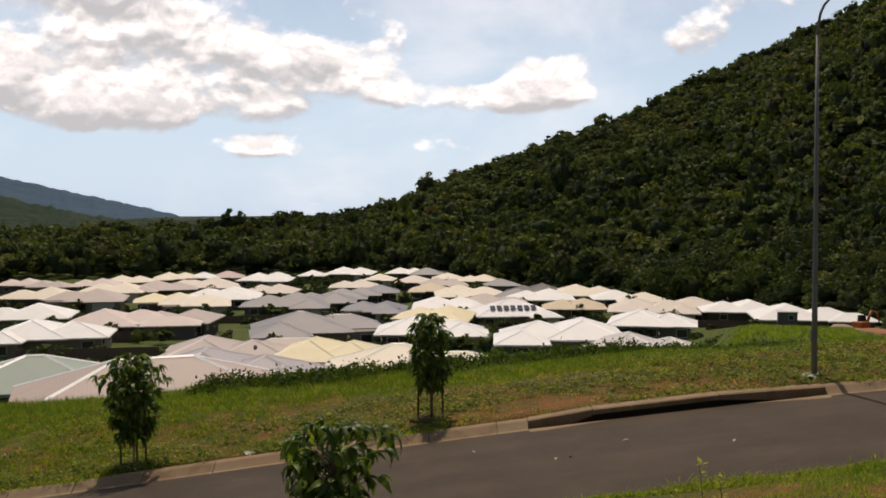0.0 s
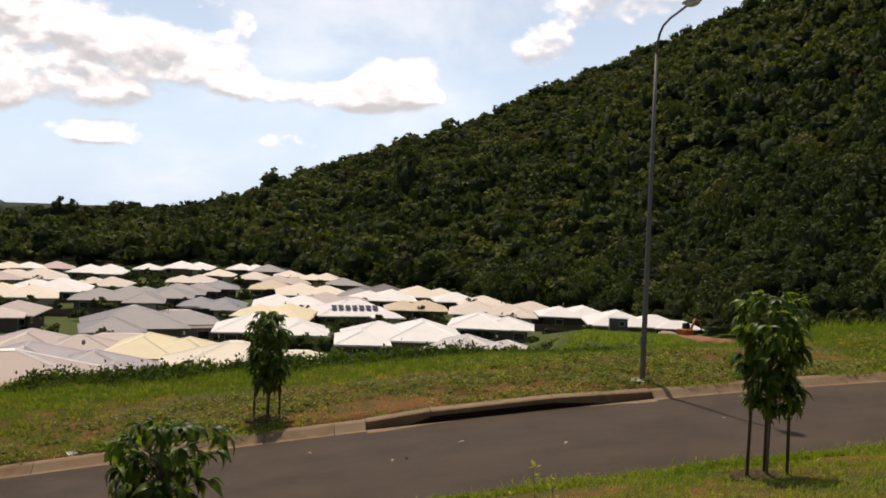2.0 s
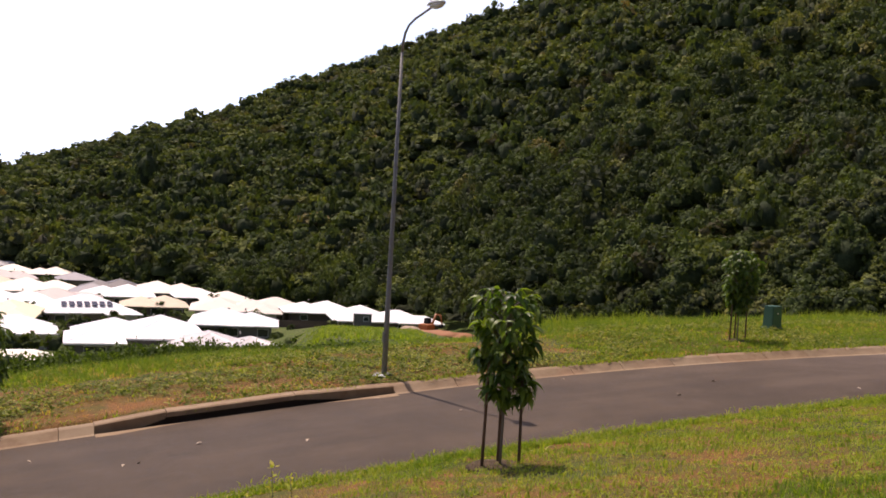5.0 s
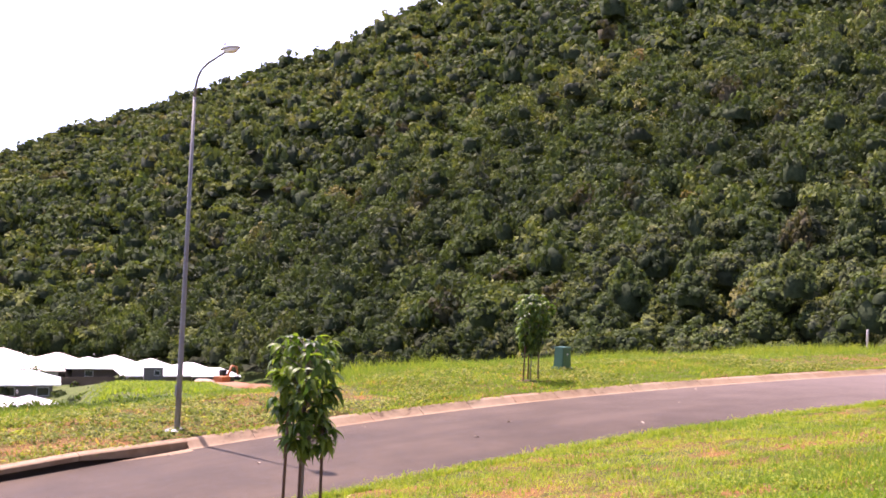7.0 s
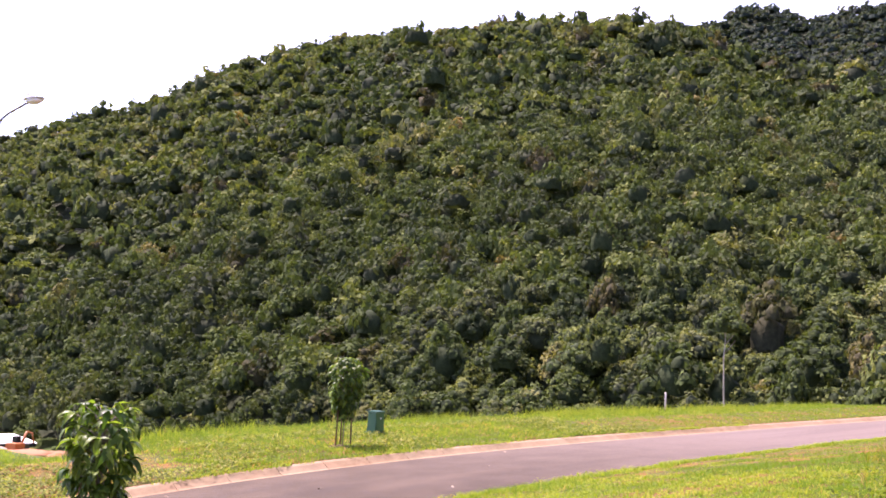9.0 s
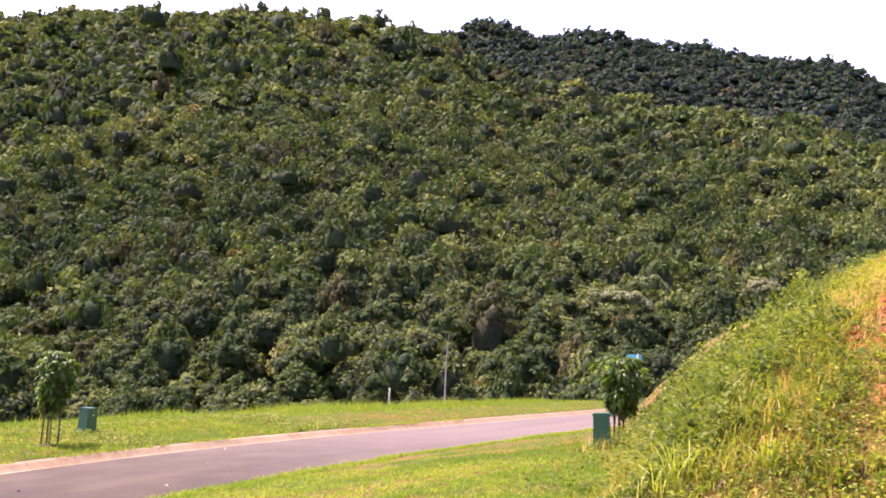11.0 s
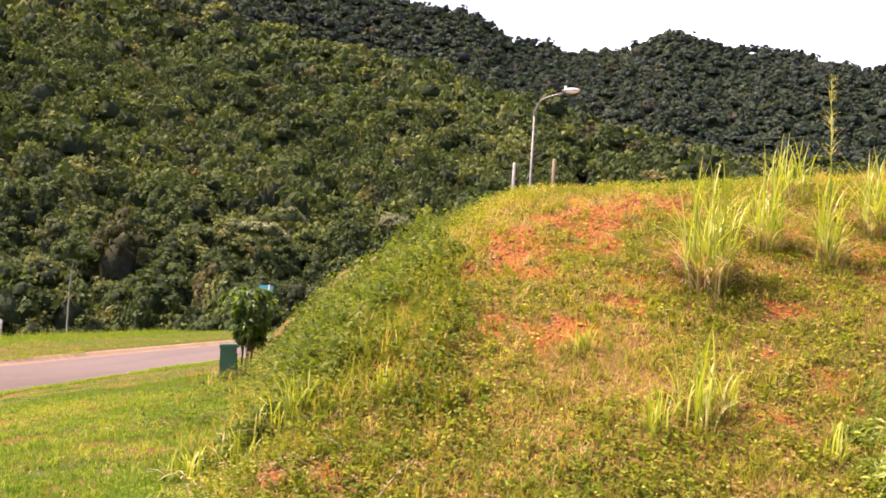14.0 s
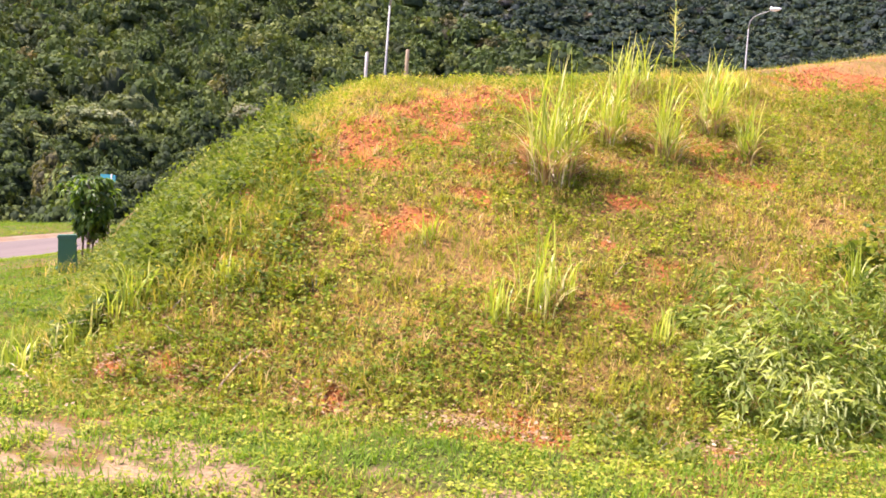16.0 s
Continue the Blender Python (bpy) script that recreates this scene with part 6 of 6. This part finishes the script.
def post(x, y, z, h, dx, mat, label, flag=False, r=0.03):
    base = tagged(new("timber_post"), label, "post", group="posts")
    base.matrix_basis = pose(x, y, z)
    part("stake", tube([(0, 0, -0.3), (dx * 0.5, 0, h * 0.5), (dx, 0, h - 0.01), (dx, 0, h)], [r, r, r, r * 0.8], 8), mat, base)
    if flag:
        bm = bmesh.new()
        rows = []
        for k in range(6):
            t = k / 5
            rows.append([bm.verts.new((0.0, 0.26 * t, h - 0.05 - 0.05 * math.sin(3 * t) - q * 0.035)) for q in (0, 1)])
        for a, b in zip(rows, rows[1:]):
            bm.faces.new((a[0], a[1], b[1], b[0]))
        bmesh.ops.solidify(bm, geom=list(bm.faces), thickness=0.004)
        part("tape", bm, M_LAMPWHITE, base, "strip of white marker tape")


post(17.8, 1.19, on_land(17.8, 1.19), 2.74 - on_land(17.8, 1.19) + 0.04, 0.0, M_POST, "pale timber post with a strip of tape", True)
post(18.14, 0.50, on_land(18.14, 0.5), 2.93 - on_land(18.14, 0.5), -0.02, M_POSTBROWN, "leaning brown timber post on the bank crest", False, 0.035)
post(42.6, 26.2, on_land(42.6, 26.2), 1.0, 0.0, M_POST, "pale timber post at the edge of the verge", False, 0.05)

# ---- trees that stand out of the forest ----


def build_forest_edge():
    spots = [(64.9, 35.2, 12.0, 1.8)]
    rng = np.random.default_rng(5)
    for k, (x, y, h, r) in enumerate(spots):
        z = on_land(x, y)
        base = tagged(new("tree"), "slender pale-trunked tree at the forest edge", "tree", group="trees at the forest edge")
        base.matrix_basis = pose(x, y, z)
        part("trunk", tube([(0, 0, -0.5), (0.1, 0, h * 0.4), (0, 0.1, h * 0.8), (0.1, 0, h)], [0.08, 0.07, 0.05, 0.03], 8), M_DEADWOOD, base)
        for j in range(3):
            a = rng.uniform(0, 6.28)
            part("limb", tube([(0.05, 0.05, h * (0.84 + 0.05 * j)), (math.cos(a) * 0.7, math.sin(a) * 0.7, h * (0.92 + 0.05 * j))], [0.04, 0.02], 6), M_TRUNK, base)
        v, f, depth_tint = crown_template(60 + k, 3)
        ob = mesh_from("crown", v * np.array([r, r, r * 1.1]) + np.array([0, 0, h]), f, M_FOREST)
        leaf_marks(ob, 0.55 * depth_tint, np.full(len(v), 0.3))
        ob.parent = base


build_forest_edge()

# ---- distance: far range and middle hills ----


def build_far_range():
    def ridge(name, d, knots, els, mat, label, foot=-30.0, rough=6.0, step=0.15):
        az = np.radians(np.arange(knots[0], knots[-1] + 0.01, step))
        el = np.radians(np.interp(np.degrees(az), knots, els))
        top = d * np.tan(el) + rough * (grain(np.degrees(az) * 3.1, az * 0 + d, 1.0, 4) - 0.5) * 2
        rows = []
        n = 9
        for k in range(n):
            t = k / (n - 1)
            dd = d - 0.35 * d * (1 - t)
            rows.append(np.stack([dd * np.sin(az), dd * np.cos(az), foot + (top - foot) * t ** 1.2 + rough * 1.5 * (grain(np.degrees(az) * 1.3, az * 0 + t * 9 + d, 1.0, 3) - 0.5) * (t > 0) * (t < 1)], 1))
        rows.append(np.stack([d * 1.15 * np.sin(az), d * 1.15 * np.cos(az), az * 0 + foot], 1))
        v = np.concatenate(rows)
        w = len(az)
        i = (np.arange(n)[:, None] * w + np.arange(w - 1)[None, :]).ravel()
        ob = mesh_from(name, v, np.stack([i, i + 1, i + w + 1, i + w], 1), mat)
        return tagged(ob, label, "hills", kind="structure")

    def far_build(c1, c2, scale):
        def build(g):
            p = worldly(g)
            c = g.mix(g.ramp(g.noise(p, scale, 6.0, 0.7), 0.35, 0.7), c1, c2)
            return principled(g, c, 0.95, normal=bump(g, g.noise(p, scale * 3, 5.0), 1.0, 8.0), spec=0.05)
        return build

    # the range's haze is mixed into its blue base colour
    blue = material("haze_tinted_range", far_build((0.045, 0.080, 0.115), (0.062, 0.098, 0.135), 0.01))
    dark = material("middle_hill", far_build((0.018, 0.032, 0.022), (0.04, 0.06, 0.03), 0.03))
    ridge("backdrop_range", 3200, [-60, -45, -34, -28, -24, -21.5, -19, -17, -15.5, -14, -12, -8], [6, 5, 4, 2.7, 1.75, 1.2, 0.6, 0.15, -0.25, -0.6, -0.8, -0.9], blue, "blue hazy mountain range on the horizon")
    ridge("backdrop_spur", 1900, [-60, -40, -30, -24, -22, -20, -18, -16], [4, 2.2, 1.3, 0.75, 0.2, -0.2, -0.6, -0.9], dark, "dark wooded spur below the range")
    ridge("backdrop_hill", 1100, [-60, -40, -28, -24, -20, -17, -14, -11, -8, -5], [0.5, 0.2, 0.0, -0.45, -0.5, -0.55, -0.7, -0.9, -1.1, -1.4], dark, "low wooded hills beyond the valley", -28, 5.0)


build_far_range()


def build_skyline_trees():
    """Tall trees breaking the skyline over the valley's end and along the ridges."""
    rng = np.random.default_rng(17)
    spots = []
    for az, el, d, r in ((-13.2, -0.85, 520, 5), (-12.3, -0.65, 520, 6), (-11.5, -0.6, 525, 6), (-10.8, -0.8, 520, 5), (-9.1, -0.7, 530, 6), (-8.6, -0.9, 530, 5), (-13.9, -1.4, 520, 5), (-11.9, -1.7, 515, 6), (-9.0, -1.8, 520, 6)):
        a = math.radians(az)
        spots.append((d * math.sin(a), d * math.cos(a), d * math.tan(math.radians(el - 0.15)), r * 1.15, 1.1, 0.15))
    crowns("skyline_trees", np.array(spots), 1, M_FOREST, "tall dark trees at the valley's end", 9)


build_skyline_trees()

# ---- gardens, fences and vehicles between the houses ----


def build_gardens():
    rng = np.random.default_rng(23)
    spots = []
    for k in range(820):
        x, y = rng.uniform(-110, 70), rng.uniform(72, 330)
        if abs(math.degrees(math.atan2(x, y))) > 26:
            continue
        if x > 0.32 * y + 5:
            continue
        r = rng.uniform(0.7, 2.2)
        spots.append((x, y, float(valley_z(y)) + r * 0.75, r, rng.uniform(0.8, 1.3), rng.uniform(0.1, 0.7)))
    crowns("garden_shrubs", np.array(spots), 0, M_FOREST, "green garden shrubs and small trees between houses", 12)


build_gardens()
M_FENCE = plain("timber_fence", (0.16, 0.11, 0.08), 0.9, 0, 0.25, 1.0)


def fence(x, y, length, turn, h=1.7):
    base = tagged(new("fence"), "brown timber paling fence between house lots", "fence", group="garden fences")
    base.matrix_basis = pose(x, y, min(on_land(x, y), float(valley_z(y))), 0, 0, turn)
    n = max(3, int(length / 2.4))
    for k in range(n):
        part("panel", box((length / n - 0.12, 0.05, h), (-length / 2 + (k + 0.5) * length / n, 0, h / 2 - 0.1)), M_FENCE, base)
    for k in range(n + 1):
        part("fence_post", box((0.1, 0.1, h + 0.1), (-length / 2 + k * length / n, 0.02, h / 2 - 0.1)), M_FENCE, base)


for fx, fy, fl, ft in [(-30, 88, 26, 5), (-40, 128, 30, 8), (-6, 92, 22, 0), (8, 104, 24, -4), (20, 140, 26, -6), (-20, 132, 30, 2), (-60, 150, 26, 12), (2, 158, 24, 0), (40, 176, 30, -10), (-34, 196, 30, 4), (30, 108, 20, -8), (56, 158, 26, -14), (-70, 205, 30, 12)]:
    fence(fx, fy, fl, ft)

M_CARWHITE = plain("white_car_paint", (0.78, 0.78, 0.77), 0.25, 0, 0.03)
M_CARDARK = plain("dark_car_paint", (0.03, 0.035, 0.045), 0.2, 0, 0.03)
M_TYRE = plain("tyre_rubber", (0.02, 0.02, 0.02), 0.85)


def vehicle(x, y, turn, L, W, H, paint, label, van=False):
    base = tagged(new("van" if van else "car"), label, "van" if van else "car", group="parked vehicles")
    base.matrix_basis = pose(x, y, min(on_land(x, y), float(valley_z(y))) + 0.02, 0, 0, turn)
    body = box((L, W, H * 0.5), (0, 0, 0.3 + H * 0.25), 0.12)
    part("body", body, paint, base)
    c = box((L * (0.78 if van else 0.55), W * 0.9, H * 0.42), (-L * 0.08, 0, 0.3 + H * 0.66), 0.1)
    for v in c.verts:
        if v.co.z > 0.3 + H * 0.7:
            v.co.x *= 0.86
    part("cabin", c, paint, base)
    part("windscreen", box((0.05, W * 0.78, H * 0.25), (L * (0.27 if van else 0.18), 0, 0.3 + H * 0.66)), M_PANE, base)
    for s in (-1, 1):
        part("side_window", box((L * 0.4, 0.04, H * 0.22), (-L * 0.06, s * W * 0.45, 0.3 + H * 0.68)), M_PANE, base)
        for e in (-1, 1):
            part("wheel", tube([(e * L * 0.31, s * W * 0.40, 0.32), (e * L * 0.31, s * W * 0.51, 0.32)], [0.32, 0.32], 16), M_TYRE, base)


vehicle(16.5, 117.5, 10, 4.9, 1.9, 2.0, M_CARWHITE, "white van parked below the verge", True)
vehicle(-19.5, 128, 70, 4.5, 1.8, 1.9, M_CARDARK, "dark car parked on a pale driveway")
vehicle(-1.5, 243, 60, 4.4, 1.8, 1.5, M_CARWHITE, "white car parked in the valley street")
vehicle(-15.5, 262, 80, 4.4, 1.8, 1.5, M_CARDARK, "dark car parked in the valley street")

# ---- building plot at the end of the houses ----
M_DIRT = plain("orange_dirt", (0.36, 0.16, 0.07), 0.95, 0, 0.4, 0.6, 0.6)
M_SPOIL = plain("pale_spoil", (0.45, 0.33, 0.22), 0.95, 0, 0.4, 1.0, 0.6)
M_DIGGER = plain("orange_machine", (0.45, 0.16, 0.04), 0.5, 0, 0.2)


def heap(x, y, rx, ry, h, mat, label):
    bm = ellipsoid((rx, ry, h), (0, 0, 0), (-0.15, 1), 36, 16)
    for v in bm.verts:
        v.co *= 1 + 0.22 * noise.noise(v.co * 0.5 + Vector((x, y, 0))) + 0.14 * noise.noise(v.co * 2.1)
    ob = part("soil_mound", bm, mat)
    ob.matrix_basis = pose(x, y, on_land(x, y))
    tagged(ob, label, "soil heap", group="soil heaps")


heap(65.5, 152.0, 5, 4, 0.6, M_DIRT, "low orange heap of bare building soil")
heap(69.8, 151.0, 4.0, 4, 0.75, M_DIRT, "orange heap of bare building soil")
heap(61.8, 152.7, 1.8, 2, 0.7, M_SPOIL, "pale heap of spoil on the building plot")


def digger(x, y, turn):
    base = tagged(new("excavator"), "orange excavator parked on bare building soil", "excavator")
    base.matrix_basis = pose(x, y, on_land(x, y) + 0.02, 0, 0, turn)
    for s in (-1, 1):
        part("track", box((2.9, 0.5, 0.65), (0, s * 0.95, 0.33), 0.2), M_TYRE, base)
    part("house", box((2.3, 2.0, 1.0), (-0.3, 0, 1.25), 0.12), M_DIGGER, base, "orange engine housing")
    part("cab", box((1.1, 0.9, 1.3), (0.6, 0.5, 2.0), 0.08), M_PANE, base, "glazed cab")
    part("boom", tube([(0.8, -0.2, 1.4), (2.0, -0.2, 3.3), (3.4, -0.2, 3.0)], [0.22, 0.2, 0.16], 8), M_DIGGER, base)
    part("dipper", tube([(3.3, -0.2, 3.1), (3.9, -0.2, 1.4)], [0.16, 0.12], 8), M_DIGGER, base)
    part("bucket", box((0.7, 0.8, 0.6), (3.7, -0.2, 1.1), 0.1), M_TYRE, base)


digger(66.2, 156.0, 30)


def shed(x, y):
    base = tagged(new("site_shed"), "small grey site shed beside the last house", "shed")
    base.matrix_basis = pose(x, y, on_land(x, y), 0, 0, -15)
    part("wall", box((2.8, 2.2, 2.2), (0, 0, 1.05), 0.03), M_WALLS[1], base)
    part("roof", box((3.1, 2.5, 0.12), (0, 0, 2.22), 0.03), M_STEEL, base)
    window(base, 0.5, -1.1, 1.4, 0.9, 0.8, "x")


shed(52.6, 151.0)

# ---- small things ----
M_STRAW = plain("dry_stick", (0.42, 0.30, 0.18), 0.9, 0, 0.3, 10.0)
M_LITTER = plain("white_litter", (0.75, 0.74, 0.70), 0.6)
M_ORANGE = plain("orange_scrap", (0.65, 0.13, 0.03), 0.6)
M_SIGN = plain("teal_sign", (0.02, 0.22, 0.26), 0.4)
M_DEADLEAF = plain("dry_leaf", (0.42, 0.33, 0.22), 0.8)


def stick(x0, y0, x1, y1, r, label):
    z0, z1 = on_land(x0, y0) + 0.05, on_land(x1, y1) + 0.05
    base = tagged(new("stick"), label, "stick", group="dry sticks on the bank")
    base.matrix_basis = pose(x0, y0, z0)
    d = Vector((x1 - x0, y1 - y0, z1 - z0))
    part("branch", tube([(0, 0, 0), d * 0.5 + Vector((0, 0.01, 0.025)), d], [r, r * 0.8, r * 0.5], 7), M_STRAW, base)
    part("side_twig", tube([d * 0.55, d * 0.7 + Vector((0.02, 0.06, 0.06))], [r * 0.6, r * 0.3], 5), M_STRAW, base)


stick(7.95, 1.32, 8.45, 1.12, 0.008, "pale dry stick lying on the bank foot")
stick(8.9, 1.95, 9.15, 1.82, 0.006, "pale dry cane lying on the bank")
stick(8.5, 1.75, 8.6, 1.92, 0.006, "short dry stick at the bank foot")
stick(9.9, -2.0, 10.15, -2.2, 0.005, "thin dry stalk on the bank")
stick(10.9, 1.2, 11.1, 1.0, 0.005, "thin dry stalk on the bank")


def scrap(x, y, size, mat, label, seed):
    """A crumpled sheet of litter."""
    bm = bmesh.new()
    bmesh.ops.create_grid(bm, x_segments=6, y_segments=6, size=size)
    for v in bm.verts:
        v.co.z = size * 0.7 * (0.5 + noise.noise(v.co * (2.0 / size) + Vector((seed, 0, 0))))
    bmesh.ops.solidify(bm, geom=list(bm.faces), thickness=0.004)
    ob = part("litter", bm, mat)
    ob.matrix_basis = pose(x, y, on_land(x, y) + 0.01, 8, 5, 30 * seed)
    tagged(ob, label, "litter", group="scraps of litter")


scrap(-3.6, 17.75, 0.09, M_LITTER, "crumpled white scrap on the grass by the kerb", 1)
scrap(-3.45, 17.8, 0.06, M_DARKVOID, "dark scrap on the grass by the kerb", 2)
scrap(5.1, 22.8, 0.10, M_ORANGE, "small orange scrap lying in the verge", 3)
scrap(6.75, 18.2, 0.10, M_LITTER, "pale concrete crumbs at the lamp post foot", 4)


def street_sign(x, y, z):
    base = tagged(new("street_sign"), "small teal street sign on a thin post", "sign")
    g = on_land(x, y)
    base.matrix_basis = pose(x, y, g, 0, 0, 70)
    part("pole", tube([(0, 0, -0.2), (0, 0, z - g + 0.1)], [0.025, 0.025], 10), M_GALV, base)
    part("plate", box((0.42, 0.02, 0.17), (0.1, 0, z - g), 0.004), M_SIGN, base, "teal rectangular plate")


street_sign(23.1, 7.25, 0.33)


def build_road_leaves():
    rng = random.Random(8)
    base = tagged(new("leaf_litter"), "dry pale leaves scattered on the asphalt", "leaf litter", kind="stuff")
    for x, y in ((1.65, 14.7), (1.85, 14.68), (2.86, 15.33), (7.06, 14.98), (9.98, 16.67), (10.88, 14.25), (19.55, 16.65), (4.3, 14.5), (7.91, 14.61), (6.2, 16.9), (12.4, 15.1), (14.2, 13.4), (0.4, 15.9), (17.0, 14.9)):
        lf = part("dry_leaf", leaf_shape(0.10 * rng.uniform(0.7, 1.3), 0.05, 0.3), M_DEADLEAF, base)
        lf.matrix_basis = pose(x, y, float(street_z(x, y)) + 0.05, rng.uniform(-10, 10), rng.uniform(-10, 10), rng.uniform(0, 360))


build_road_leaves()


def build_spills():
    """Grass creeping over the kerbs, and soil crumbs in the gutter."""
    rng = np.random.default_rng(55)
    n = 9000
    x = rng.uniform(-12, 34, n)
    d = np.abs(rng.normal(0, 0.09, n))
    keep = rng.random(n) < smooth(grain(x, x * 0, 0.9, 4), 0.42, 0.62)
    x, d = x[keep], d[keep]
    n = len(x)
    far = np.column_stack([x, FAR_EDGE + KERB - d, street_z(x, np.full(n, FAR_EDGE)) + 0.14])
    near = np.column_stack([x, NEAR_EDGE - KERB + d * 1.6, street_z(x, np.full(n, NEAR_EDGE)) + 0.14])
    base = np.concatenate([far, near])
    m = len(base)
    v, f = blade_arrays(base, rng.uniform(0.03, 0.10, m), rng.uniform(0.012, 0.022, m), rng.uniform(0.5, 1.3, m), rng)
    ob = add_tint(mesh_from("kerb_grass", v, f, M_GRASS), np.repeat(np.clip(rng.normal(0.35, 0.25, m), 0, 1), 5))
    tagged(ob, "grass creeping over the kerb edges", "grass", kind="stuff")


build_spills()


def build_edge_fringe():
    """Lawn grass grown thick along the near kerb and over it."""
    rng = np.random.default_rng(61)
    p = scatter(26000, -3, 34, NEAR_EDGE - 0.62, NEAR_EDGE - 0.12, rng)
    n = len(p)
    z = np.where(p[:, 1] > NEAR_EDGE - KERB, street_z(p[:, 0], np.full(n, NEAR_EDGE)) + 0.12, land_z(p[:, 0], p[:, 1])) - 0.01
    h = rng.uniform(0.04, 0.11, n) * (0.5 + 0.9 * grain(p[:, 0], p[:, 1], 1.3, 3))
    v, f = blade_arrays(np.column_stack([p, z]), h, rng.uniform(0.012, 0.024, n), rng.uniform(0.3, 1.2, n), rng)
    ob = add_tint(mesh_from("edge_grass", v, f, M_LAWN), np.repeat(np.clip(rng.normal(0.3, 0.22, n), 0, 1), 5))
    tagged(ob, "lawn grass overgrowing the kerb by the street", "grass", kind="stuff")


build_edge_fringe()
